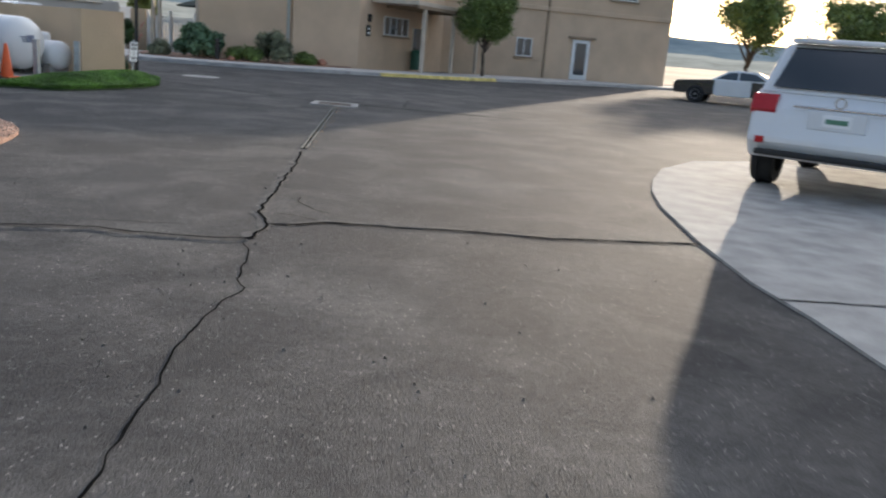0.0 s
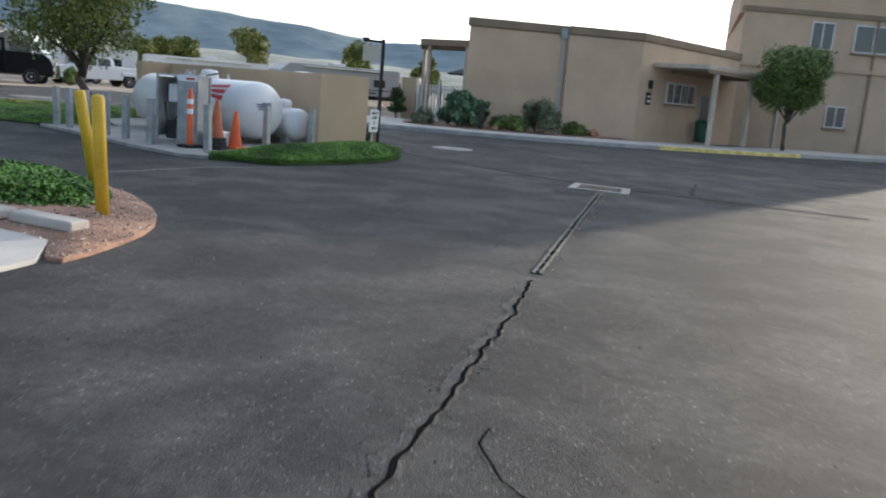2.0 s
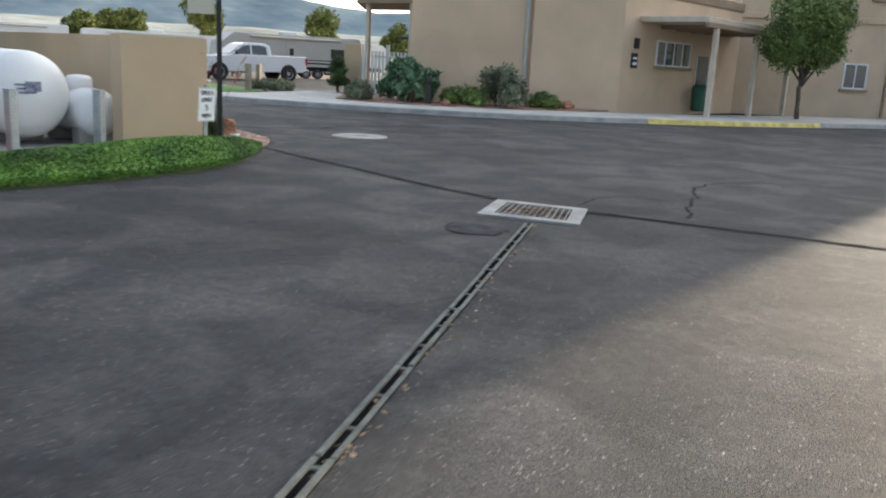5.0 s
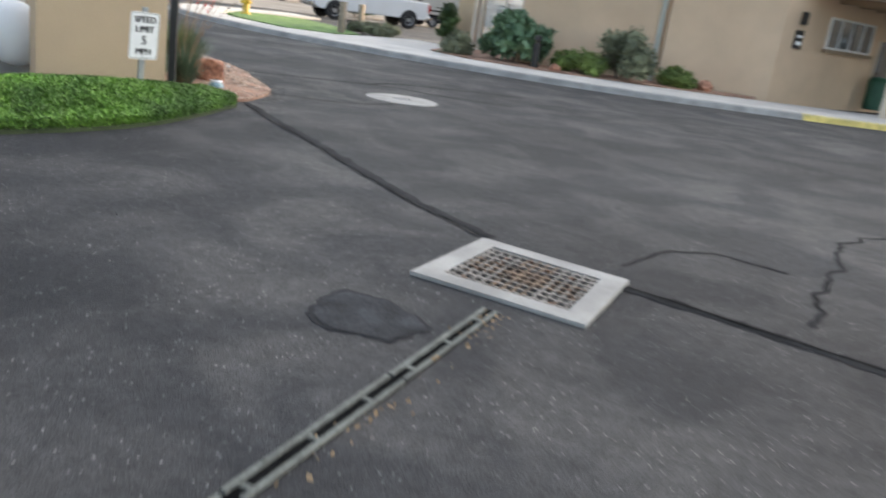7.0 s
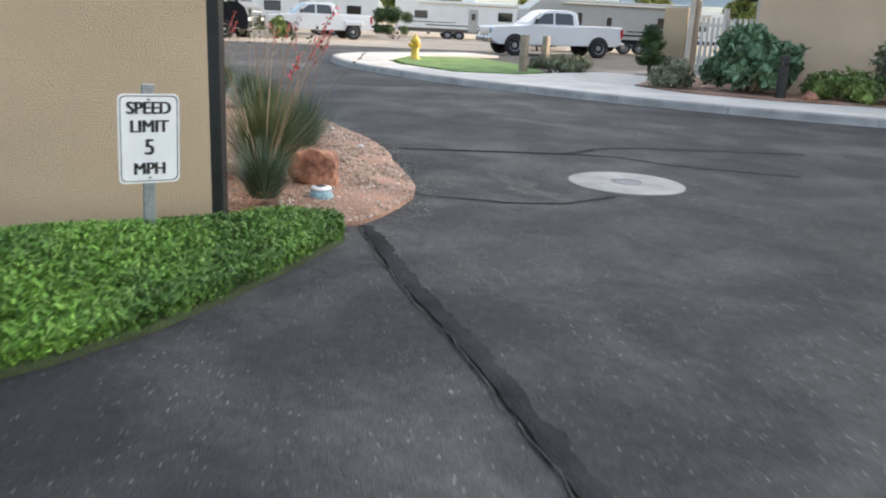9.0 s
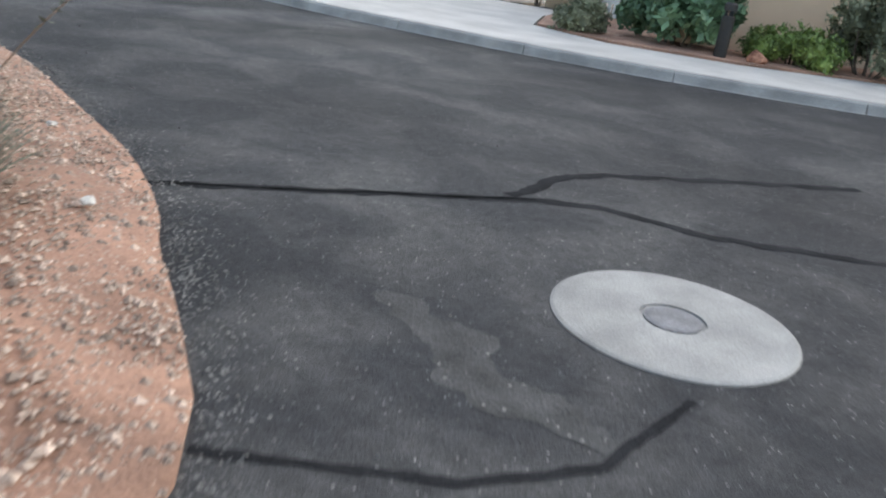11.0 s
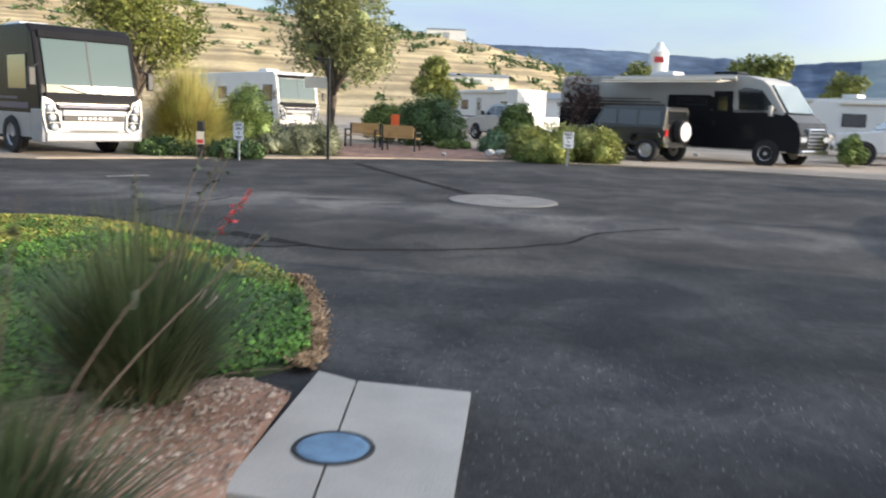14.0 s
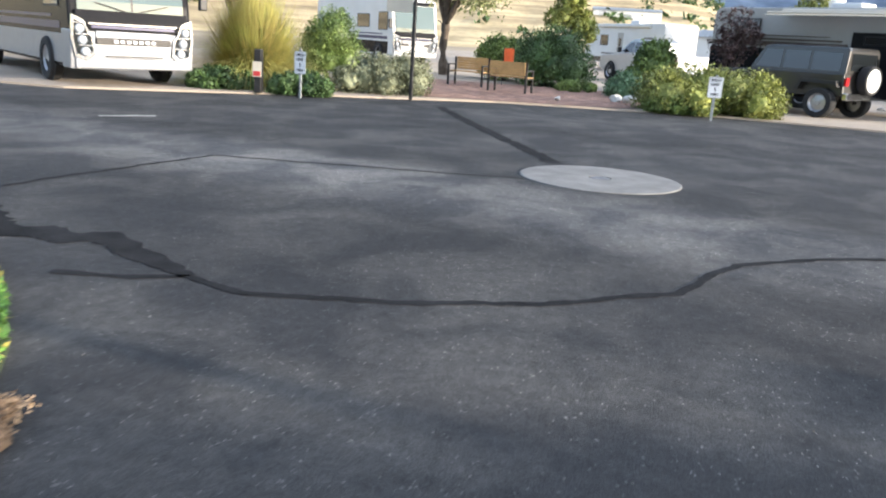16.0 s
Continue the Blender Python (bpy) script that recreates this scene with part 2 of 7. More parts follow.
LEAF_YELLOW = mat("yellow_green_leaf", (0.14, 0.18, 0.04), 0.6, 0, 0.3, 1.0, 20.0, 0.1, tint=(0.215, 0.23, 0.055), rand=0.45)
LEAF_GREY = mat("grey_green_leaf", (0.13, 0.15, 0.09), 0.7, 0, 0.3, 1.5, 20.0, 0.1, tint=(0.19, 0.2, 0.12), rand=0.4)
LEAF_BLUE = mat("blue_green_leaf", (0.09, 0.175, 0.09), 0.6, 0, 0.3, 1.5, 20.0, 0.1, tint=(0.15, 0.24, 0.13), rand=0.35)
LEAF_PURPLE = mat("purple_leaf", (0.05, 0.025, 0.03), 0.6, 0, 0.3, 1.5, 20.0, 0.1, tint=(0.09, 0.05, 0.04), rand=0.4)
LEAF_WILLOW = mat("willow_leaf", (0.21, 0.25, 0.09), 0.6, 0, 0.3, 1.0, 20.0, 0.1, tint=(0.26, 0.27, 0.11), rand=0.45)
STRAW = mat("straw_grass_blade", (0.42, 0.33, 0.10), 0.7, 0, 0.25, 2.0, 20.0, 0.1, tint=(0.34, 0.34, 0.09), rand=0.4)
BARK = mat("bark", (0.11, 0.085, 0.065), 0.9, 0, 0.35, 6.0, 40.0, 0.9)
WHITE_PAINT = mat("white_enamel", (0.78, 0.78, 0.77), 0.32, 0, 0.05, 1.2, 20.0, 0.02, spec=0.5)
CAR_WHITE = mat("white_car_paint", (0.74, 0.75, 0.76), 0.28, 0, 0.04, 1.5, 20.0, 0.0, coat=0.6)
CAR_BLACK = mat("dark_car_paint", (0.018, 0.018, 0.02), 0.25, 0, 0.1, 1.5, 20.0, 0.0, coat=0.8)
CAR_GREY = mat("grey_brown_car_paint", (0.028, 0.026, 0.024), 0.3, 0, 0.1, 1.5, 20.0, 0.0, coat=0.7)
RV_WHITE = mat("white_fibreglass", (0.72, 0.72, 0.70), 0.35, 0, 0.05, 0.8, 20.0, 0.02)
RV_CREAM = mat("cream_fibreglass", (0.42, 0.405, 0.375), 0.4, 0, 0.05, 0.8, 20.0, 0.02)
RV_DARK = mat("charcoal_panel", (0.016, 0.016, 0.018), 0.2, 0, 0.12, 1.2, 20.0, 0.0, spec=0.07)
RV_BROWN = mat("bronze_stripe", (0.10, 0.075, 0.06), 0.35, 0, 0.1, 1.2, 20.0, 0.0)
RV_BLUE = mat("dark_blue_stripe", (0.02, 0.02, 0.09), 0.3, 0, 0.1, 1.2, 20.0, 0.0)
AWNING = mat("awning_fabric", (0.62, 0.56, 0.46), 0.8, 0, 0.08, 2.0, 60.0, 0.1)
RUBBER = mat("tyre_rubber", (0.02, 0.02, 0.021), 0.85, 0, 0.2, 6.0, 60.0, 0.3)
RIM = mat("alloy_rim", (0.45, 0.45, 0.46), 0.35, 0.8, 0.12, 6.0, 40.0, 0.1)
RIM_BRIGHT = mat("polished_wheel", (0.62, 0.62, 0.63), 0.3, 0.3, 0.1, 6.0, 40.0, 0.05)
CHROME = mat("chrome", (0.7, 0.71, 0.73), 0.14, 1.0, 0.05, 3.0, 30.0, 0.0)
STEEL = mat("galvanised_steel", (0.36, 0.38, 0.39), 0.5, 0.55, 0.18, 5.0, 40.0, 0.15)
DARK_STEEL = mat("dark_metal", (0.035, 0.033, 0.032), 0.5, 0.4, 0.2, 6.0, 50.0, 0.15)
RUST = mat("rusty_iron", (0.115, 0.088, 0.068), 0.85, 0.25, 0.45, 9.0, 60.0, 0.6, tint=(0.19, 0.13, 0.088))
RED_LENS = mat("red_lens", (0.45, 0.015, 0.02), 0.2, 0, 0.1, 5.0, 30.0, 0.0)
AMBER = mat("amber_lens", (0.7, 0.2, 0.02), 0.25, 0, 0.1, 5.0, 30.0, 0.0)
YELLOW = mat("yellow_bollard_paint", (0.68, 0.43, 0.035), 0.5, 0, 0.15, 3.0, 40.0, 0.2)
ORANGE = mat("orange_plastic", (0.75, 0.13, 0.03), 0.5, 0, 0.12, 5.0, 40.0, 0.1)
HYDRANT_YELLOW = mat("hydrant_yellow", (0.66, 0.42, 0.06), 0.5, 0, 0.15, 5.0, 40.0, 0.2)
SIGN_WHITE = mat("sign_white", (0.88, 0.88, 0.88), 0.45, 0, 0.05, 3.0, 40.0, 0.02)
SIGN_BLACK = mat("sign_black", (0.012, 0.012, 0.013), 0.5, 0, 0.1, 5.0, 40.0, 0.02)
RED_DECAL = mat("red_decal", (0.55, 0.05, 0.05), 0.4, 0, 0.1, 4.0, 40.0, 0.0)
BLUE_DECAL = mat("blue_decal", (0.06, 0.09, 0.3), 0.4, 0, 0.1, 4.0, 40.0, 0.0)
BLUE_COVER = mat("blue_utility_lid", (0.16, 0.27, 0.40), 0.55, 0, 0.2, 8.0, 60.0, 0.3)
WOOD = mat("weathered_wood", (0.30, 0.24, 0.18), 0.8, 0, 0.25, 4.0, 40.0, 0.5)
WOOD_TEAK = mat("oiled_wood_slat", (0.46, 0.28, 0.11), 0.6, 0, 0.2, 4.0, 40.0, 0.3)
WHITE_WOOD = mat("painted_post", (0.55, 0.47, 0.38), 0.7, 0, 0.12, 3.0, 40.0, 0.2)
FENCE_WHITE = mat("white_vinyl", (0.74, 0.74, 0.73), 0.5, 0, 0.05, 2.0, 30.0, 0.02)
BRICK = mat("paver", (0.34, 0.20, 0.15), 0.9, 0, 0.25, 3.0, 50.0, 0.5, rand=0.3)
HILL = mat("dry_grass_hill", (0.46, 0.36, 0.20), 0.95, 0, 0.22, 0.05, 0.6, 0.3, tint=(0.55, 0.44, 0.26))
hn, hl_ = HILL.node_tree.nodes, HILL.node_tree.links
hmap = hn.new("ShaderNodeMapping")
hmap.inputs["Scale"].default_value = (0.012, 0.012, 0.55)
hl_.new(hn["Texture Coordinate"].outputs["Object"], hmap.inputs["Vector"])
hband = hn.new("ShaderNodeTexNoise")
hband.inputs["Scale"].default_value = 1.6
hband.inputs["Detail"].default_value = 5
hl_.new(hmap.outputs["Vector"], hband.inputs["Vector"])
hramp = hn.new("ShaderNodeValToRGB")
hramp.color_ramp.elements[0].position, hramp.color_ramp.elements[1].position = 0.42, 0.58
hramp.color_ramp.elements[0].color, hramp.color_ramp.elements[1].color = (0.62, 0.60, 0.58, 1), (1.08, 1.07, 1.05, 1)
hl_.new(hband.outputs["Fac"], hramp.inputs["Fac"])
hmul = hn.new("ShaderNodeMixRGB")
hmul.blend_type = "MULTIPLY"
hmul.inputs[0].default_value = 1.0
hb = hn["Principled BSDF"].inputs["Base Color"]
hl_.new(hb.links[0].from_socket, hmul.inputs[1])
hl_.new(hramp.outputs["Color"], hmul.inputs[2])
hl_.new(hmul.outputs["Color"], hb)
# distance haze is painted into the mesa colours, paler under the sun
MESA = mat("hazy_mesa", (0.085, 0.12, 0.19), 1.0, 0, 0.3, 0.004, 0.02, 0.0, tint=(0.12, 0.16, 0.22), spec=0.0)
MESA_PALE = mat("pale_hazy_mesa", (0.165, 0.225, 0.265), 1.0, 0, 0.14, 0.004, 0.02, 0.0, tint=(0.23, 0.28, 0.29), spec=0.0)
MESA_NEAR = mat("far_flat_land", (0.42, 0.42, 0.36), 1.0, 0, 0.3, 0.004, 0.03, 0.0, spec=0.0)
CLOTH_DARK = mat("dark_shade_cloth", (0.02, 0.035, 0.03), 0.9, 0, 0.2, 3.0, 50.0, 0.2)


def glass_material(name, tint, rough=0.05):
    m = bpy.data.materials.new(name)
    m.use_nodes = True
    b = m.node_tree.nodes["Principled BSDF"]
    b.inputs["Base Color"].default_value = (*tint, 1)
    b.inputs["Roughness"].default_value = rough
    b.inputs["Specular IOR Level"].default_value = 0.8
    b.inputs["Coat Weight"].default_value = 0.6
    return m


GLASS = glass_material("tinted_glass", (0.015, 0.018, 0.02))
GLASS_GREEN = glass_material("windshield_glass", (0.06, 0.10, 0.097))
GLASS_SKY = glass_material("house_window_glass", (0.05, 0.06, 0.07))
LAMP_GLASS = glass_material("headlamp_glass", (0.35, 0.38, 0.42), 0.1)

# ---- builders ----
def part(name, bm, material, parent=None, label="", smooth=False):
    """Links a bmesh as one mesh object, under a thing or a part where one is given."""
    me = bpy.data.meshes.new(name)
    bm.normal_update()
    if smooth:
        for f in bm.faces:
            f.smooth = True
    bm.to_mesh(me)
    bm.free()
    me.materials.append(material)
    ob = new(name, me)
    if parent:
        ob.parent = parent
    if label:
        tagged(ob, label)
    return ob


def thing(name, m, label, category, group="", kind=""):
    ob = new(name)
    ob.empty_display_size = 0.1
    ob.matrix_world = m
    return tagged(ob, label, category, group, kind)


def box(bm, x0, x1, y0, y1, z0, z1, bevel=0.0, m=None):
    r = bmesh.ops.create_cube(bm, size=1.0)
    bmesh.ops.scale(bm, vec=(x1 - x0, y1 - y0, z1 - z0), verts=r["verts"])
    bmesh.ops.translate(bm, vec=((x0 + x1) / 2, (y0 + y1) / 2, (z0 + z1) / 2), verts=r["verts"])
    vs = r["verts"]
    if bevel:
        es = list({e for v in vs for e in v.link_edges})
        g = bmesh.ops.bevel(bm, geom=es, offset=bevel, segments=2, affect="EDGES", profile=0.5)
        vs = list({v for f in g["faces"] for v in f.verts} | {v for v in vs if v.is_valid})
    if m is not None:
        bmesh.ops.transform(bm, matrix=m, verts=vs)
    return bm


def boxm(x0, x1, y0, y1, z0, z1, bevel=0.0, m=None):
    return box(bmesh.new(), x0, x1, y0, y1, z0, z1, bevel, m)


def rod(bm, a, b, r0, r1=None, n=10):
    """A round bar from a to b, tapered where r1 differs from r0."""
    a, b = Vector(a), Vector(b)
    d = b - a
    m = Matrix.Translation((a + b) / 2) @ d.to_track_quat("Z", "Y").to_matrix().to_4x4()
    bmesh.ops.create_cone(bm, cap_ends=True, segments=n, radius1=r0, radius2=r0 if r1 is None else r1, depth=d.length, matrix=m)
    return bm


def rodm(a, b, r0, r1=None, n=10):
    return rod(bmesh.new(), a, b, r0, r1, n)


def prism(pts, z0, z1, bm=None):
    """A flat polygon in x and y, raised from z0 to z1."""
    bm = bm or bmesh.new()
    lo = [bm.verts.new((x, y, z0)) for x, y in pts]
    hi = [bm.verts.new((x, y, z1)) for x, y in pts]
    bm.faces.new(list(reversed(lo)))
    bm.faces.new(hi)
    for i in range(len(pts)):
        j = (i + 1) % len(pts)
        bm.faces.new((lo[i], lo[j], hi[j], hi[i]))
    bmesh.ops.recalc_face_normals(bm, faces=bm.faces)
    return bm


def profile(pts, x0, x1, bm=None, inset=None, bevel=0.0):
    """A side outline in y and z, swept across from x0 to x1."""
    bm = bm or bmesh.new()
    a = [bm.verts.new((x0, y, z)) for y, z in pts]
    b = [bm.verts.new((x1, y, z)) for y, z in pts]
    fa, fb = bm.faces.new(a), bm.faces.new(list(reversed(b)))
    for i in range(len(pts)):
        j = (i + 1) % len(pts)
        bm.faces.new((a[j], a[i], b[i], b[j]))
    if inset:
        for v, z in [(v, v.co.z) for v in a + b]:
            if z > inset[0]:
                k = (z - inset[0]) * inset[1]
                v.co.x += k if abs(v.co.x - x0) < 1e-4 else -k
    bmesh.ops.recalc_face_normals(bm, faces=bm.faces)
    if bevel:
        bmesh.ops.bevel(bm, geom=list(bm.edges), offset=bevel, segments=2, affect="EDGES", profile=0.6)
    return bm


def lathe(pts, n=24, bm=None):
    """An outline of radius and height, turned about z."""
    bm = bm or bmesh.new()
    rings = []
    for r, z in pts:
        if r < 1e-5:
            rings.append([bm.verts.new((0, 0, z))])
        else:
            rings.append([bm.verts.new((r * math.cos(2 * math.pi * i / n), r * math.sin(2 * math.pi * i / n), z)) for i in range(n)])
    for p, q in zip(rings, rings[1:]):
        for i in range(n):
            j = (i + 1) % n
            if len(p) == 1 and len(q) > 1:
                bm.faces.new((p[0], q[i], q[j]))
            elif len(q) == 1 and len(p) > 1:
                bm.faces.new((p[i], q[0], p[j]))
            elif len(p) > 1:
                bm.faces.new((p[i], p[j], q[j], q[i]))
    bmesh.ops.recalc_face_normals(bm, faces=bm.faces)
    return bm


def turned(bm, m):
    bmesh.ops.transform(bm, matrix=m, verts=bm.verts)
    return bm


def ribbon(pts, widths, z, bm=None, jitter=0.0, seed=1, thick=0.0):
    """A flat strip along a line that wanders, with uneven edges; thick raises its middle."""
    bm = bm or bmesh.new()
    dense = []
    for (p, q) in zip(pts, pts[1:]):
        k = max(2, int((Vector(q) - Vector(p)).length / 0.035))
        dense += [Vector(p).lerp(Vector(q), i / k) for i in range(k)]
    dense.append(Vector(pts[-1]))
    rows = []
    for i, p in enumerate(dense):
        d = (dense[min(i + 3, len(dense) - 1)] - dense[max(i - 3, 0)]).normalized()
        nrm = Vector((-d.y, d.x))
        w = widths(i / max(1, len(dense) - 1)) if callable(widths) else widths
        s = i * 0.035
        off = (noise.noise((s * 2.2, seed * 7.3, 0)) + 0.6 * noise.noise((s * 7.0, seed * 3.1, 2))) * jitter * 1.6
        mid = p + nrm * off
        wa = w * max(0.12, 0.5 + 0.38 * noise.noise((s * 5.0, seed, 5)) + 0.25 * noise.noise((s * 19.0, seed, 6)))
        wb = w * max(0.12, 0.5 + 0.38 * noise.noise((s * 5.0, seed, 8)) + 0.25 * noise.noise((s * 19.0, seed, 9)))
        a, b = mid + nrm * wa, mid - nrm * wb
        rows.append((bm.verts.new((a.x, a.y, z)), bm.verts.new((mid.x, mid.y, z + thick)), bm.verts.new((b.x, b.y, z))))
    for (a, m_, b), (c, n_, d) in zip(rows, rows[1:]):
        bm.faces.new((a, m_, n_, c))
        bm.faces.new((m_, b, d, n_))
    bm.normal_update()
    for f in bm.faces:
        if f.normal.z < 0:
            f.normal_flip()
    return bm


def tube(points, radii, n=6, bm=None):
    """One unbroken round tube through the points."""
    bm = bm or bmesh.new()
    rings = []
    for i, p in enumerate(points):
        p = Vector(p)
        d = (Vector(points[min(i + 1, len(points) - 1)]) - Vector(points[max(i - 1, 0)])).normalized()
        q = d.to_track_quat("Z", "Y").to_matrix()
        rings.append([bm.verts.new(p + q @ Vector((radii[i] * math.cos(6.2832 * k / n), radii[i] * math.sin(6.2832 * k / n), 0))) for k in range(n)])
    for a, b in zip(rings, rings[1:]):
        for k in range(n):
            bm.faces.new((a[k], a[(k + 1) % n], b[(k + 1) % n], b[k]))
    bm.faces.new(list(reversed(rings[0])))
    bm.faces.new(rings[-1])
    return bm


def inside(poly, x, y):
    c = False
    j = len(poly) - 1
    for i in range(len(poly)):
        (xi, yi), (xj, yj) = poly[i], poly[j]
        if (yi > y) != (yj > y) and x < (xj - xi) * (y - yi) / (yj - yi) + xi:
            c = not c
        j = i
    return c


def edge_distance(poly, x, y):
    best = 1e9
    p = Vector((x, y))
    for i in range(len(poly)):
        a, b = Vector(poly[i]), Vector(poly[(i + 1) % len(poly)])
        t = max(0.0, min(1.0, (p - a).dot(b - a) / max(1e-9, (b - a).length_squared)))
        best = min(best, (p - a.lerp(b, t)).length)
    return best


def smooth_poly(pts, rounds=2):
    for _ in range(rounds):
        out = []
        for i, p in enumerate(pts):
            q = pts[(i + 1) % len(pts)]
            out += [(p[0] * 0.75 + q[0] * 0.25, p[1] * 0.75 + q[1] * 0.25), (p[0] * 0.25 + q[0] * 0.75, p[1] * 0.25 + q[1] * 0.75)]
        pts = out
    return pts


def mound_height(poly, x, y, top, run):
    k = min(1.0, edge_distance(poly, x, y) / run)
    return 0.03 + (top - 0.03) * (k * k * (3 - 2 * k))


def mound(name, poly, top, run, material, label, category, step=0.25, rough=0.0):
    """A bed that rises from its rim to its top, as one sheet with a skirt down to the ground."""
    bm = bmesh.new()
    xs, ys = [p[0] for p in poly], [p[1] for p in poly]
    rim = [bm.verts.new((x, y, 0.03)) for x, y in poly]
    low = [bm.verts.new((x, y, -0.04)) for x, y in poly]
    for i in range(len(poly)):
        j = (i + 1) % len(poly)
        bm.faces.new((low[i], low[j], rim[j], rim[i]))
    bm.faces.new(rim)
    bmesh.ops.triangulate(bm, faces=[f for f in bm.faces if len(f.verts) > 4])
    x = math.floor(min(xs) / step) * step
    while x < max(xs):
        bmesh.ops.bisect_plane(bm, geom=list(bm.verts) + list(bm.edges) + list(bm.faces), plane_co=(x, 0, 0), plane_no=(1, 0, 0))
        x += step
    y = math.floor(min(ys) / step) * step
    while y < max(ys):
        bmesh.ops.bisect_plane(bm, geom=list(bm.verts) + list(bm.edges) + list(bm.faces), plane_co=(0, y, 0), plane_no=(0, 1, 0))
        y += step
    for v in bm.verts:
        if v.co.z > 0:
            v.co.z = mound_height(poly, v.co.x, v.co.y, top, run)
            if rough and edge_distance(poly, v.co.x, v.co.y) > 0.05:
                v.co.z += noise.noise(v.co * 3.0) * rough
    bmesh.ops.recalc_face_normals(bm, faces=bm.faces)
    ob = part(name, bm, material, smooth=True)
    return tagged(ob, label, category, kind="structure")


def cloud_of_quads(name, places, size, material, spread=0.6, seed=1, long=1.6, parent=None, label=""):
    """Many small folded leaves, one mesh, at the given places; spread: how far they tip from lying flat."""
    rng = np.random.default_rng(seed)
    p = np.asarray(places, float)
    n = len(p)
    yaw = rng.uniform(0, 2 * np.pi, n)
    tip = rng.uniform(-spread, spread, n)
    s = size * rng.uniform(0.6, 1.35, n)
    ax = np.stack([np.cos(yaw) * np.cos(tip), np.sin(yaw) * np.cos(tip), np.sin(tip)], 1)
    roll = rng.uniform(-spread, spread, n)
    side = np.stack([-np.sin(yaw) * np.cos(roll), np.cos(yaw) * np.cos(roll), np.sin(roll)], 1)
    a = p - ax * (s * long / 2)[:, None]
    c = p + ax * (s * long / 2)[:, None]
    b = p + side * (s / 2)[:, None] + ax * (s * 0.1)[:, None]
    d = p - side * (s / 2)[:, None] + ax * (s * 0.1)[:, None]
    co = np.stack([a, b, c, d], 1).reshape(-1, 3)
    idx = np.arange(n) * 4
    faces = np.stack([idx, idx + 1, idx + 2, idx + 3], 1)
    me = bpy.data.meshes.new(name)
    me.from_pydata(co.tolist(), [], faces.tolist())
    me.materials.append(material)
    ob = new(name, me)
    if parent:
        ob.parent = parent
    if label:
        tagged(ob, label)
    return ob


def scatter(poly, count, seed, top, run, lift):
    rng = random.Random(seed)
    xs, ys = [p[0] for p in poly], [p[1] for p in poly]
    out = []
    while len(out) < count:
        x, y = rng.uniform(min(xs), max(xs)), rng.uniform(min(ys), max(ys))
        if inside(poly, x, y):
            out.append((x, y, mound_height(poly, x, y, top, run) + rng.uniform(0.0, lift)))
    return out

# ---- large structure ----
def sheet(name, pts, z0, z1, material, label, category):
    return tagged(part(name, prism(pts, z0, z1), material), label, category, kind="structure")


def terrain():
    bm = bmesh.new()
    bmesh.ops.create_grid(bm, x_segments=60, y_segments=60, size=3800)
    bmesh.ops.translate(bm, vec=(-400, 400, -0.05), verts=bm.verts)
    return tagged(part("ground", bm, DIRT), "dry tan earth ground reaching to the horizon", "ground", kind="structure")


terrain()
ROAD = [(-37.5, -30), (40, -30), (40, 62), (-29.5, 62), (-29.5, 44), (-32.5, 36), (-36.0, 29), (-36.8, 24.5), (-36.0, 19.5), (-34.0, 16.0), (-32.4, 13.6), (-31.0, 11.5), (-31.2, 5)]
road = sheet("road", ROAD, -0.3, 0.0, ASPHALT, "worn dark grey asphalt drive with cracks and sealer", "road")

# cracks and sealed seams in the asphalt
def seam(pts, width, material, name, label, jitter=0.02, z=0.004, seed=1, thick=0.0):
    ob = part(name, ribbon(pts, width, z, None, jitter, seed, thick), material, road, label)
    return ob


CRACK_LOW = [(2.83, -0.6), (2.81, -0.01), (2.69, 0.42), (2.64, 0.73), (2.49, 1.17), (2.45, 1.56), (2.41, 2.08), (2.28, 2.21), (2.2, 2.66), (2.11, 2.86), (1.98, 3.02)]
CRACK_MAIN = [(2.01, 3.19), (1.92, 3.64), (1.72, 4.02), (1.62, 4.38), (1.48, 5.01), (1.28, 5.84), (1.09, 6.66), (0.79, 7.67)]
CRACK_LEFT = [(-3.0, 1.6), (-1.2, 2.2), (0.3, 2.68), (0.76, 2.89), (0.96, 2.96), (1.25, 2.94), (1.56, 3.01), (1.81, 3.07), (2.01, 3.19)]
CRACK_RIGHT = [(1.92, 3.64), (2.14, 3.76), (2.29, 3.92), (2.53, 3.99), (2.93, 4.05), (3.25, 4.16), (3.71, 4.24), (4.06, 4.28), (4.7, 4.52), (5.3, 4.74)]


def beside(pts, dx, dy):
    return [(x + dx, y + dy) for x, y in pts]


seam(CRACK_LOW, 0.011, CRACK, "crack", "narrow winding crack", 0.03, seed=2)
seam(CRACK_MAIN, 0.024, CRACK, "crack", "broken open crack", 0.035, z=0.0105, seed=3)
seam(beside(CRACK_MAIN, -0.025, 0), 0.10, ASPHALT_PALE, "crumbled_edge", "crumbled pale asphalt along a crack", 0.035, z=0.0025, seed=3, thick=0.005)
seam(CRACK_LEFT, 0.027, CRACK, "crack", "long wide crack across the drive", 0.016, z=0.0105, seed=5)
seam(CRACK_RIGHT, 0.027, CRACK, "crack", "long wide crack across the drive", 0.016, z=0.0105, seed=6)
seam(beside(CRACK_RIGHT, 0, 0.05), 0.10, ASPHALT_PALE, "crumbled_edge", "pale worn lip along a crack", 0.015, z=0.002, seed=7, thick=0.008)
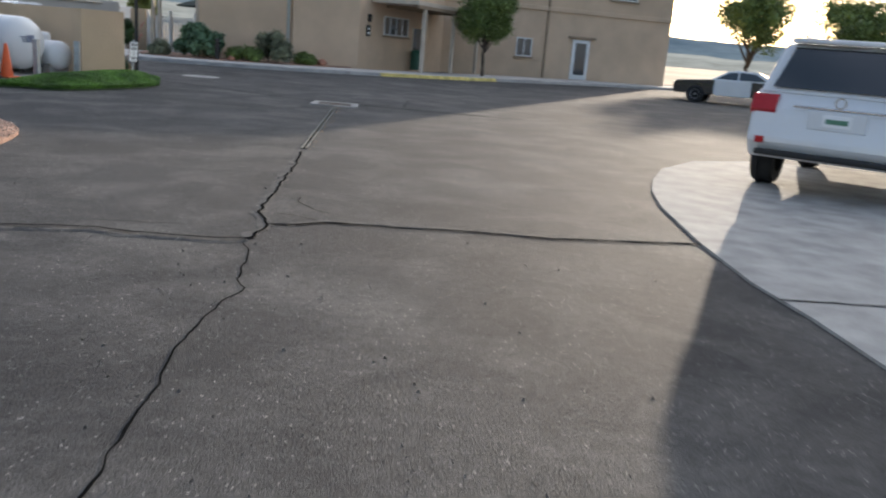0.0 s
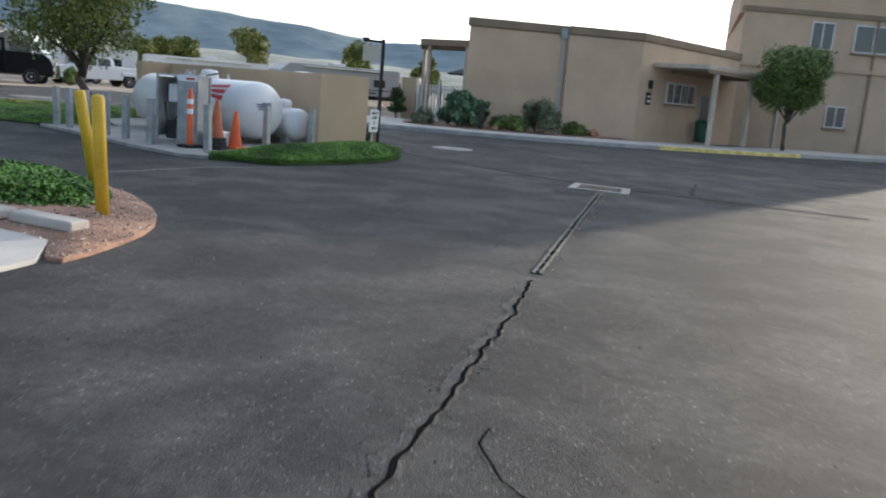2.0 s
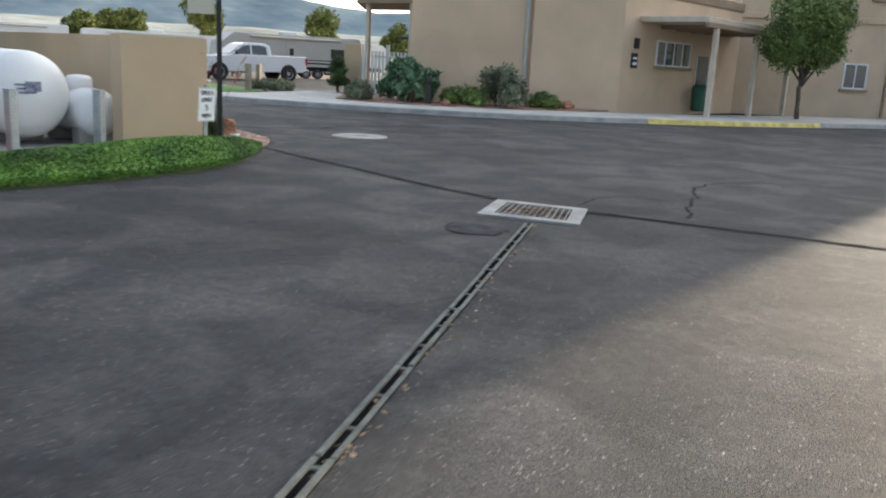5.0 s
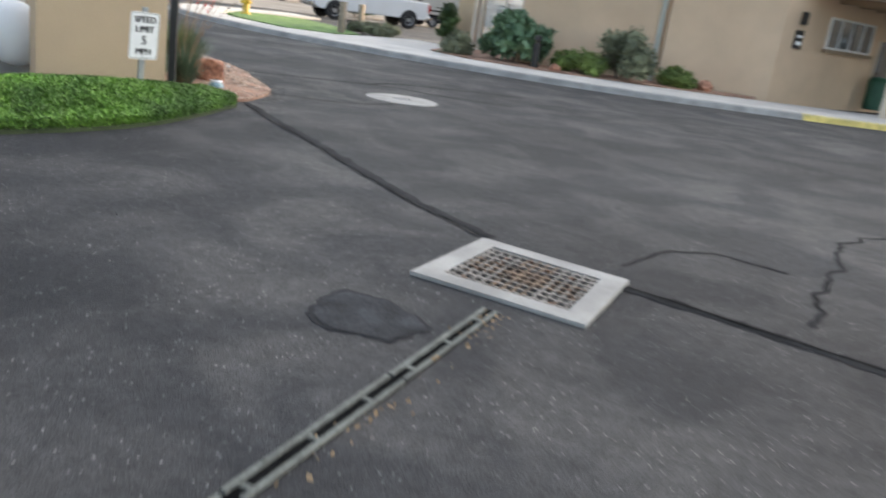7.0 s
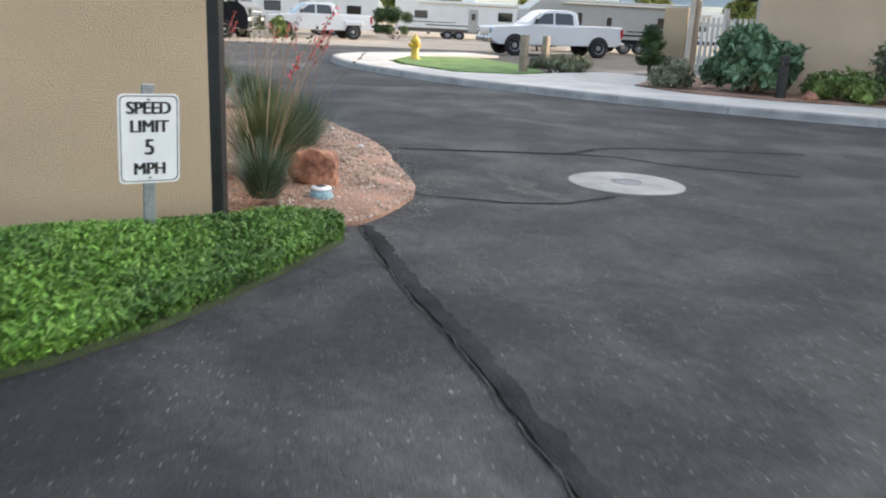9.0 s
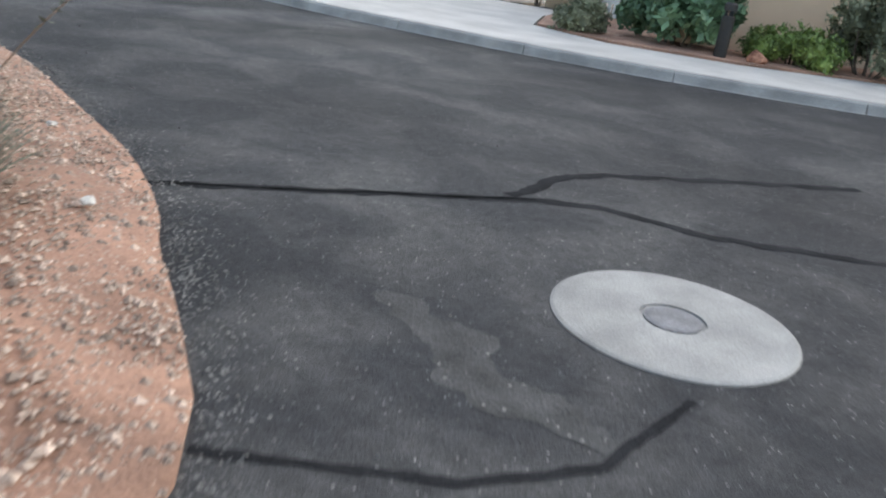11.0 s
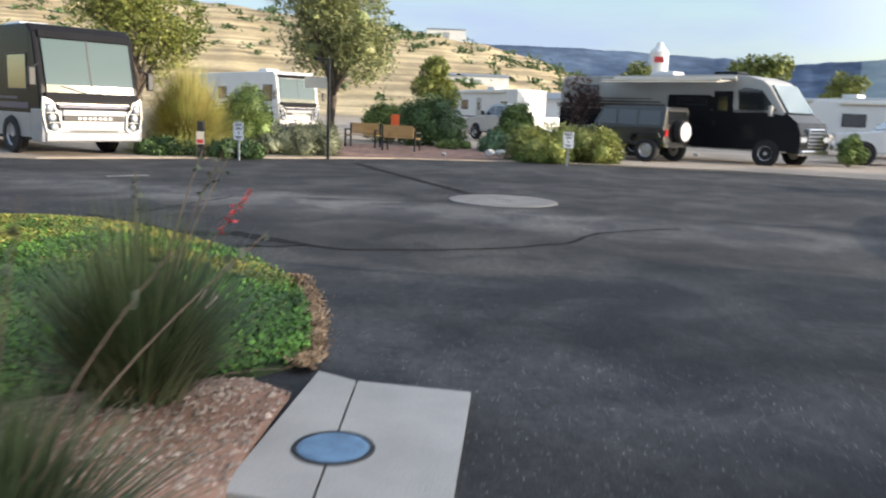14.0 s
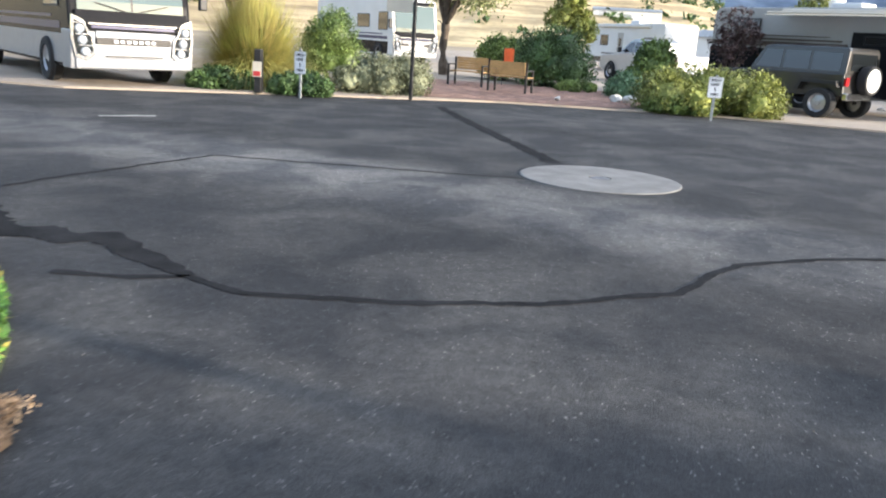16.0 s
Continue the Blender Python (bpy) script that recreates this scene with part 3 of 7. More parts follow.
seam(beside(CRACK_LEFT[2:], 0, -0.08), 0.09, ASPHALT_PALE, "crumbled_edge", "pale worn lip along a crack", 0.02, z=0.002, seed=8, thick=0.008)
seam([(1.79, 4.82), (1.82, 4.65), (2.04, 4.40), (2.23, 4.30)], 0.011, CRACK, "crack", "thin branching crack", 0.014, seed=9)
seam([(1.88, 4.08), (1.97, 4.08), (2.12, 4.04), (2.29, 3.92)], 0.012, CRACK, "crack", "thin branching crack", 0.014, seed=10)
seam([(0.78, 3.18), (1.04, 3.25), (1.40, 3.37)], 0.009, CRACK, "crack", "thin branching crack", 0.014, seed=11)
SEAL = [(-6.66, 17.6), (-5.55, 17.13), (-4.5, 16.76), (-3.7, 16.42), (-2.6, 16.0), (-1.75, 15.76)]
# sealer band set to one side, painting the soft shade of the heaved edge
seam(beside(SEAL, 0.02, 0.05), 0.11, ASPHALT_SEAL, "seam_sealer", "dark band along a seam", 0.003, z=0.004, seed=12, thick=0.004)
seam(SEAL, 0.012, CRACK, "crack", "open seam filled with grit", 0.012, z=0.0105, seed=13)
seam(beside(SEAL, -0.006, -0.01), 0.007, SEAM_GRIT, "seam_grit", "pale grit lying in a seam", 0.02, z=0.0125, seed=43)
seam([(-0.72, 15.75), (-0.08, 15.8), (0.7, 15.84), (1.8, 15.9), (3.0, 16.0)], 0.11, ASPHALT_DARK, "seam_sealer", "dark band along a seam", 0.003, seed=14, thick=0.004)
seam([(-0.72, 15.76), (-0.08, 15.81), (0.7, 15.85), (1.8, 15.9), (3.0, 16.0)], 0.015, CRACK, "crack", "open seam", 0.01, z=0.0105, seed=15)
seam([(0.23, 16.17), (0.05, 17.31), (-0.22, 18.75), (0.0, 19.5), (0.6, 20.2)], 0.04, ASPHALT_DARK, "crack", "zigzag sealed crack", 0.05, seed=16)
seam([(-0.94, 16.16), (-0.93, 16.83), (-0.71, 17.12), (-0.2, 17.2)], 0.03, ASPHALT_DARK, "crack", "thin sealed crack", 0.03, seed=17)
seam([(-7.3, 18.56), (-6.72, 19.04), (-6.48, 19.43), (-6.47, 20.05)], 0.04, ASPHALT_DARK, "seam_sealer", "dark sealed crack to the manhole", 0.01, seed=18)
seam([(-9.4, 19.68), (-9.04, 20.2), (-8.58, 20.87), (-8.15, 21.48)], 0.03, CRACK, "crack", "open crack", 0.012, seed=19)
seam([(-9.4, 19.68), (-9.04, 20.2), (-8.58, 20.87), (-8.15, 21.48), (-7.86, 21.75), (-7.2, 21.9), (-6.2, 22.6)], 0.09, ASPHALT_DARK, "seam_sealer", "dark tar sealer band", 0.01, z=0.0025, seed=20)
seam([(-8.3, 21.4), (-8.36, 22.07), (-8.23, 22.45), (-7.7, 23.25), (-7.0, 24.2)], 0.10, ASPHALT_DARK, "seam_sealer", "dark tar sealer band", 0.02, z=0.0025, seed=21)
seam([(-22.2, 16.6), (-21.6, 17.3), (-21.02, 18.01), (-21.06, 18.81), (-20.49, 19.63)], lambda k: 0.09 + 0.22 * math.sin(k * 3.1), ASPHALT_DARK, "seam_sealer", "broad dark tar patch on a crack", 0.02, seed=22)
seam([(-20.3, 18.9), (-20.35, 19.3), (-20.49, 19.63), (-20.32, 20.05), (-20.48, 20.88), (-20.73, 21.64), (-21.28, 22.46), (-22.16, 22.93), (-22.6, 23.6), (-22.85, 24.14)], 0.07, ASPHALT_DARK, "seam_sealer", "winding sealed crack", 0.02, seed=23)
seam([(-33.52, 18.65), (-31.5, 19.4), (-29.41, 20.27), (-26.5, 21.45)], 0.2, ASPHALT_DARK, "seam_sealer", "dark sealed trench line", 0.03, seed=24)
seam([(-22.24, 17.05), (-23.41, 17.35), (-24.77, 17.74), (-24.95, 19.78), (-25.1, 21.17)], 0.05, ASPHALT_DARK, "crack", "sealed crack", 0.03, seed=25)
seam([(-27.3, 14.7), (-27.86, 15.3)], 0.16, CONCRETE_OLD, "spill_mark", "pale scuffed mark", 0.02, seed=26)
seam([(-7.75, 19.75), (-7.35, 19.7), (-6.9, 19.55), (-6.5, 19.5)], lambda k: 0.08 + 0.2 * math.sin(k * 3.1), ASPHALT_PALE, "patch", "pale worn patch beside the manhole", 0.05, z=0.002, seed=27)
seam([(-6.01, 9.12), (-6.00, 10.03), (-5.96, 10.98), (-5.45, 12.40)], 0.03, CONCRETE_OLD, "paint_line", "faded pale line", 0.02, z=0.003, seed=28)

# sidewalk with kerb beside the buildings
KERB = [(-27.3, 36.0), (-26.9, 33.0), (-26.5, 30.8), (-25.3, 28.8), (-23.2, 27.5), (-20.8, 26.65), (-17.8, 26.25), (-15.5, 26.35), (-13.4, 26.7), (-11.5, 27.2), (-9.5, 27.9), (-7.3, 29.1), (-4.4, 31.8), (-1.5, 35.0), (1.2, 39.3), (5.5, 44.8), (9.6, 49.0), (14, 53)]
WALK_BACK = [(16, 60), (8.0, 51.5), (3.5, 47.5), (-1.0, 42.5), (-3.4, 38.0), (-5.4, 35.0), (-8.0, 32.0), (-10.3, 29.95), (-12.2, 29.2), (-13.9, 29.6), (-15.0, 31.5), (-15.6, 33.4), (-17.6, 33.0), (-17.4, 31.0), (-17.0, 29.0), (-17.9, 27.7), (-20.6, 28.0), (-22.6, 28.9), (-24.4, 30.6), (-25.0, 32.8), (-25.3, 36.0)]


def lerp_line(pts, d):
    """Points along a line, about d apart."""
    out = []
    for p, q in zip(pts, pts[1:]):
        k = max(1, int(round((Vector(q) - Vector(p)).length / d)))
        out += [tuple(Vector(p).lerp(Vector(q), i / k)) for i in range(k)]
    return out + [pts[-1]]


def smooth_open(pts, rounds=2):
    for _ in range(rounds):
        out = [pts[0]]
        for p, q in zip(pts, pts[1:]):
            out += [(p[0] * 0.75 + q[0] * 0.25, p[1] * 0.75 + q[1] * 0.25), (p[0] * 0.25 + q[0] * 0.75, p[1] * 0.25 + q[1] * 0.75)]
        pts = out + [pts[-1]]
    return pts


KS = smooth_open(KERB)
pavement = sheet("pavement", KS + WALK_BACK, -0.2, 0.135, CONCRETE, "pale concrete sidewalk along the drive", "sidewalk")


def kerb_stones():
    """The kerb, cast in lengths with a joint between them."""
    line = lerp_line(KS, 0.3)
    step = 8
    k = 0
    i = 0
    while i < len(line) - 1:
        seg = line[i:i + step + 1]
        if len(seg) > 1:
            bm = bmesh.new()
            rows = []
            for a in range(len(seg)):
                p = Vector(seg[a])
                d = (Vector(seg[min(a + 1, len(seg) - 1)]) - Vector(seg[max(a - 1, 0)])).normalized()
                if a == 0:
                    p = p + d * 0.006
                if a == len(seg) - 1:
                    p = p - d * 0.006
                nr = Vector((d.y, -d.x))
                rows.append([bm.verts.new((p.x + nr.x * o, p.y + nr.y * o, z)) for o, z in ((0.09, -0.05), (0.085, 0.006), (0.05, 0.012), (0.02, 0.11), (-0.02, 0.142), (-0.15, 0.142), (-0.15, -0.05))])
            for r, s in zip(rows, rows[1:]):
                for c in range(6):
                    bm.faces.new((r[c], r[c + 1], s[c + 1], s[c]))
            bm.faces.new(rows[0])
            bm.faces.new(list(reversed(rows[-1])))
            bmesh.ops.recalc_face_normals(bm, faces=bm.faces)
            yellow = -4.6 < seg[0][0] < -1.2 and seg[0][1] > 31
            part("kerb_stone", bm, KERB_YELLOW if yellow else CONCRETE_OLD, pavement, "kerb length with worn yellow paint" if yellow else "")
        i += step
        k += 1


kerb_stones()

# concrete apron and walk slabs
# the apron takes the darker concrete to stand in for the shade over it
apron = sheet("apron", [(5.19, 8.42), (5.1, 7.4), (5.12, 6.35), (5.3, 4.74), (5.5, 3.59), (5.72, 2.87), (5.9, 2.1), (6.3, 0), (14, 0), (16, 12), (7.2, 11.98), (6.0, 11.0), (5.4, 9.6)], -0.2, 0.02, CONCRETE_OLD, "grey concrete parking apron with a curved edge", "apron")
seam([(5.6, 3.2), (7.0, 3.5), (9.0, 3.6)], 0.03, CRACK, "crack", "crack in the apron", 0.02, z=0.024, seed=31)
sheet("walkway", [(-2.0, 5.35), (-2.6, 5.9), (-7.5, 5.2), (-7.5, 3.2), (-1.6, 3.6)], -0.2, 0.035, CONCRETE, "pale concrete walk slab beside the bollards", "walkway")
PAD = [(-6.7, 11.95), (-6.75, 14.2), (-6.9, 15.4), (-7.3, 15.4), (-7.1, 16.5), (-15.2, 18.8), (-14.7, 15.9), (-12.6, 15.0), (-12.75, 13.9), (-13.1, 13.3), (-10.6, 12.55), (-8.7, 12.0), (-7.4, 11.75)]
sheet("tank_pad", PAD, -0.2, 0.055, CONCRETE_OLD, "worn concrete pad under the propane tanks", "pad")
lot = sheet("gravel_lot", [(-120, -10), (-31.3, 5), (-31.1, 11.5), (-32.5, 13.6), (-34.1, 16.0), (-36.1, 19.5), (-36.9, 24.5), (-36.1, 29), (-32.6, 36), (-29.6, 44), (-29.6, 62), (-120, 90)], -0.2, 0.03, mat("pale_gravel_lot", (0.40, 0.33, 0.26), 0.95, 0, 0.2, 0.3, 30.0, 0.8), "pale gravel and concrete caravan lot", "lot")
lot2 = sheet("lawn_strip", [(-24.2, 31.0), (-22.4, 29.1), (-20.5, 28.2), (-17.9, 27.9), (-17.1, 29.2), (-17.6, 30.6), (-21.0, 32.6), (-23.6, 33.3)], -0.1, 0.15, TURF, "bright mown grass strip behind the sidewalk", "lawn")
sheet("parking_lot", [(-29.4, 62), (-29.4, 44), (-27.4, 38), (-26.8, 34.2), (-23.5, 33.6), (-17.8, 31.6), (-17.8, 62)], -0.2, 0.05, ASPHALT, "grey asphalt parking strip behind the lawn", "parking lot")
sheet("planting_bed", [(-13.85, 29.65), (-12.2, 29.25), (-10.3, 30.0), (-8.0, 32.05), (-6.3, 34.2), (-6.4, 34.95), (-8.7, 33.3), (-8.9, 33.45), (-12.0, 31.25), (-12.6, 34.0), (-15.5, 33.5), (-14.9, 31.5)], -0.1, 0.17, GRAVEL, "reddish gravel planting bed at the wall", "planting bed")

# planted beds round the tanks
G1 = smooth_poly([(-6.9, 11.75), (-6.35, 12.2), (-5.75, 12.15), (-5.42, 13.2), (-5.28, 14.6), (-5.43, 15.6), (-5.82, 16.42), (-6.55, 17.6), (-7.05, 17.1), (-6.85, 16.6), (-7.2, 15.4), (-6.95, 14.0), (-6.85, 12.6)], 1)
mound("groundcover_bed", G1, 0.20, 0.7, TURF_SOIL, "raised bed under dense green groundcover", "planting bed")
tagged(cloud_of_quads("groundcover", scatter(G1, 150000, 5, 0.20, 0.7, 0.10), 0.0115, GRASS, 1.0, 6, 3.6), "dense bright green creeping groundcover leaves", "groundcover", kind="stuff")
G2 = smooth_poly([(-6.62, 17.5), (-6.85, 18.0), (-7.3, 18.6), (-8.05, 19.0), (-8.55, 19.22), (-8.95, 19.48), (-9.8, 19.82), (-10.6, 20.0), (-11.7, 20.25), (-12.4, 20.4), (-13.4, 20.5), (-14.6, 20.36), (-15.1, 20.28), (-16.3, 20.35), (-15.9, 19.2), (-15.3, 18.9), (-7.0, 16.7)], 1)
mound("gravel_bed", G2, 0.10, 0.6, GRAVEL, "red gravel planting bed along the tan wall", "planting bed", rough=0.03)
BED_EDGE = smooth_open([(-6.78, 17.98), (-7.27, 18.6), (-8.03, 19.04), (-8.53, 19.26), (-8.93, 19.52), (-9.78, 19.87), (-10.58, 20.05), (-11.7, 20.3), (-12.4, 20.45), (-13.4, 20.55), (-14.5, 20.42)], 2)
spill = random.Random(77)
dusty = []
for _ in range(2600):
    k = spill.randrange(len(BED_EDGE) - 1)
    p = Vector(BED_EDGE[k]).lerp(Vector(BED_EDGE[k + 1]), spill.random())
    r = abs(spill.gauss(0.0, 0.11))
    dusty.append((p.x + r * 0.5 + spill.gauss(0, 0.02), p.y + r * 0.87 - 0.02, 0.004 + spill.random() * 0.004))
tagged(cloud_of_quads("spilled_grit", dusty, 0.011, DUST, 0.5, 5), "pale grey dust and grit along the bed edge", "grit", kind="stuff")
G3 = smooth_poly([(-16.0, 19.3), (-16.35, 20.35), (-17.2, 20.25), (-18.4, 19.95), (-19.5, 19.3), (-20.6, 18.25), (-21.5, 17.1), (-21.4, 15.6), (-19.5, 14.3), (-16.4, 13.5), (-14.3, 13.2), (-13.0, 13.5), (-12.6, 14.2), (-12.7, 15.0), (-14.7, 15.9), (-15.3, 18.7)], 1)
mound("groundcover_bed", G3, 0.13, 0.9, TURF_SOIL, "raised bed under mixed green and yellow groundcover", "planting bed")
pts3 = scatter(G3, 150000, 8, 0.13, 0.9, 0.06)
ryel = random.Random(77)
# leaves toward the far end turn yellow to paint the sun falling there
yel = [p for p in pts3 if noise.noise((p[0] * 1.1, p[1] * 1.1, 3.0)) * 1.3 + 0.22 * (-(p[0] + 19.0)) + ryel.gauss(0, 0.35) > 0.12]
yset = set(yel)
tagged(cloud_of_quads("groundcover", [p for p in pts3 if p not in yset], 0.019, GRASS, 0.8, 9, 2.4), "green groundcover leaves in the island bed", "groundcover", kind="stuff")
tagged(cloud_of_quads("groundcover", yel, 0.019, GRASS_SUNLIT, 0.8, 10, 2.4), "groundcover leaves tinted as sunlit in the island bed", "groundcover", kind="stuff")
MULCH = mat("dry_leaf_mulch", (0.30, 0.17, 0.085), 0.9, 0, 0.4, 6.0, 40.0, 0.4, tint=(0.42, 0.28, 0.16), rand=0.5)
rim = smooth_open([(-16.4, 20.33), (-17.0, 20.31), (-17.9, 20.13), (-18.4, 19.97), (-18.7, 19.84)], 2)
tagged(part("mulch_rim", ribbon(rim, 0.15, 0.012, None, 0.012, 44, 0.04), MULCH), "strip of dry brown leaf mulch along the bed", "mulch", kind="structure")
rngm = random.Random(45)
flakes = []
for _ in range(2600):
    q = rngm.randrange(len(rim) - 1)
    p = Vector(rim[q]).lerp(Vector(rim[q + 1]), rngm.random())
    flakes.append((p.x + rngm.gauss(0, 0.035), p.y + rngm.gauss(0, 0.045), 0.045 + rngm.random() * 0.02))
tagged(cloud_of_quads("leaf_mulch", flakes, 0.018, MULCH, 0.6, 46), "dry brown fallen leaves along the bed", "mulch", kind="stuff")
G4 = smooth_poly([(-1.85, 5.3), (-2.05, 6.0), (-2.45, 6.8), (-3.05, 7.4), (-3.7, 7.8), (-4.4, 8.15), (-5.5, 8.3), (-8.0, 7.9), (-8.0, 5.3), (-2.7, 5.95)], 1)
mound("gravel_bed", G4, 0.10, 0.5, GRAVEL, "red gravel bed round the yellow bollards", "planting bed", rough=0.02)
G4b = smooth_poly([(-3.2, 6.6), (-3.6, 7.35), (-4.4, 7.9), (-5.5, 8.05), (-7.8, 7.6), (-7.8, 6.2), (-5.0, 6.0)], 1)
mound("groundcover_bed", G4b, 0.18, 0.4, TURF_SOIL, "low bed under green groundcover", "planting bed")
tagged(cloud_of_quads("groundcover", scatter(G4b, 26000, 12, 0.18, 0.4, 0.09), 0.03, GRASS, 0.8, 13), "dense green groundcover by the yellow bollards", "groundcover", kind="stuff")


def pebbles(poly, count, seed, top, run, band, name):
    """Loose stones, most along the rim of the bed, joined as one."""
    rng = random.Random(seed)
    verts, faces = [], []
    oct_f = [(0, 2, 4), (2, 1, 4), (1, 3, 4), (3, 0, 4), (2, 0, 5), (1, 2, 5), (3, 1, 5), (0, 3, 5)]
    xs, ys = [p[0] for p in poly], [p[1] for p in poly]
    made = 0
    while made < count:
        x, y = rng.uniform(min(xs), max(xs)), rng.uniform(min(ys), max(ys))
        if not inside(poly, x, y):
            continue
        d = edge_distance(poly, x, y)
        if d > band and rng.random() > 0.35:
            continue
        s = rng.uniform(0.006, 0.016) if rng.random() < 0.93 else rng.uniform(0.018, 0.03)
        z = mound_height(poly, x, y, top, run) + s * 0.25
        k = len(verts)
        a = rng.uniform(0, 6.28)
        for vx, vy, vz in ((1, 0, 0), (-1, 0, 0), (0, 1, 0), (0, -1, 0), (0, 0, 0.7), (0, 0, -0.7)):
            sx_, sy_ = vx * rng.uniform(0.7, 1.3), vy * rng.uniform(0.6, 1.1)
            verts.append((x + s * (sx_ * math.cos(a) - sy_ * math.sin(a)), y + s * (sx_ * math.sin(a) + sy_ * math.cos(a)), z + s * vz))
        faces += [tuple(k + q for q in f) for f in oct_f]
        made += 1
    me = bpy.data.meshes.new(name)
    me.from_pydata(verts, [], faces)
    me.materials.append(PEBBLE)
    return new(name, me)


tagged(pebbles(G2, 16000, 21, 0.10, 0.6, 0.7, "loose_gravel"), "loose pinkish and pale gravel stones", "gravel", kind="stuff")
tagged(pebbles(G4, 3000, 22, 0.10, 0.5, 0.5, "loose_gravel"), "loose pinkish gravel stones", "gravel", kind="stuff")


def road_grit(count, seed):
    """Small pale stones lying loose on the drive."""
    rng = random.Random(seed)
    verts, faces = [], []
    for _ in range(count):
        t = rng.random()
        x = 4.5 - 21 * t + rng.gauss(0, 2.2)
        y = -2 + 25 * min(1.0, t * 1.15) + rng.gauss(0, 2.0)
        if inside(G1, x, y) or inside(G2, x, y) or inside(G3, x, y) or inside(G4, x, y):
            continue
        s = rng.uniform(0.0025, 0.006) if rng.random() < 0.93 else rng.uniform(0.007, 0.012)
        k = len(verts)
        for vx, vy, vz in ((1, 0, 0), (-0.5, 0.8, 0), (-0.6, -0.8, 0), (0, 0, 1.0)):
            verts.append((x + s * vx * rng.uniform(0.7, 1.4), y + s * vy, 0.001 + s * vz))
        faces += [(k, k + 1, k + 3), (k + 1, k + 2, k + 3), (k + 2, k, k + 3)]
    me = bpy.data.meshes.new("road_grit")
    me.from_pydata(verts, [], faces)
    me.materials.append(mat("pale_grit", (0.17, 0.16, 0.145), 0.8, 0, 0.3, 20.0, 60.0, 0.0, rand=0.5))
    return tagged(new("road_grit", me), "small pale stones scattered on the asphalt", "grit", kind="stuff")


road_grit(8000, 30)

# tan wall round the tanks
def garden_wall():
    a, b, c = Vector((-6.95, 16.76)), Vector((-15.05, 18.95)), Vector((-7.28, 15.5))
    d = (b - a).normalized()
    n = Vector((d.y, -d.x))
    if n.y > 0:
        n = -n
    wall = tagged(part("wall_garden", prism([tuple(a), tuple(b), tuple(b + n * 0.3), tuple(a + n * 0.3)], 0.0, 1.60), STUCCO_WARM), "tan stucco garden wall shielding the tanks", "wall", kind="structure")
    e = (c - a).normalized()
    s = Vector((-e.y, e.x))
    if s.x > 0:
        s = -s
    p0 = a + n * 0.3
    part("return_wall", prism([tuple(a + e * 0.301), tuple(c), tuple(c + s * 0.3), tuple(a + e * 0.301 + s * 0.3)], 0.0, 1.595), STUCCO_WARM, wall)
    b2 = b + e * 1.15
    part("return_wall", prism([tuple(b + e * 0.301), tuple(b2), tuple(b2 + s * -0.3), tuple(b + e * 0.301 - s * 0.3)], 0.0, 1.595), STUCCO_WARM, wall)
    return wall


garden_wall()

# ---- low building ----
C0, C1, C2, C3, C4 = (-12.1, 31.3), (-8.85, 33.6), (-8.7, 33.4), (-6.2, 35.2), (-3.9, 44.1)
BACK = [(-5, 52), (-13.5, 52), (-12.9, 35.4)]


def facade_box(bm, p, q, s0, s1, z0, z1, out0, out1, bevel=0.0):
    """A block on the wall from p to q: from s0 to s1 metres along it, and from out0 to out1 metres proud of it."""
    p, q = Vector(p), Vector(q)
    d = (q - p).normalized()
    ang = math.atan2(d.y, d.x)
    m = Matrix.Translation((p.x, p.y, 0)) @ Matrix.Rotation(ang, 4, "Z")
    return box(bm, s0, s1, -out1, -out0, z0, z1, bevel, m)


def window_unit(parent, p, q, s0, s1, z0, z1, mullions=1, glass=GLASS_SKY, sill=True, frame_mat=None):
    fm = frame_mat or FENCE_WHITE
    w = part("window_frame", facade_box(bmesh.new(), p, q, s0, s1, z1 - 0.06, z1, -0.02, 0.05), fm, parent)
    part("jamb", facade_box(bmesh.new(), p, q, s0, s0 + 0.06, z0, z1 - 0.06, -0.02, 0.05), fm, w)
    part("jamb", facade_box(bmesh.new(), p, q, s1 - 0.06, s1, z0, z1 - 0.06, -0.02, 0.05), fm, w)
    part("bottom_rail", facade_box(bmesh.new(), p, q, s0 + 0.06, s1 - 0.06, z0, z0 + 0.06, -0.02, 0.05), fm, w)
    for k in range(mullions):
        s = s0 + (s1 - s0) * (k + 1) / (mullions + 1)
        part("mullion", facade_box(bmesh.new(), p, q, s - 0.025, s + 0.025, z0 + 0.06, z1 - 0.06, -0.02, 0.045), fm, w)
    part("pane", facade_box(bmesh.new(), p, q, s0 + 0.06, s1 - 0.06, z0 + 0.06, z1 - 0.06, 0.0, 0.015), glass, w)
    if sill:
        part("window_sill", facade_box(bmesh.new(), p, q, s0 - 0.08, s1 + 0.08, z0 - 0.10, z0, 0.0, 0.12), STUCCO_TRIM, w)
    return w


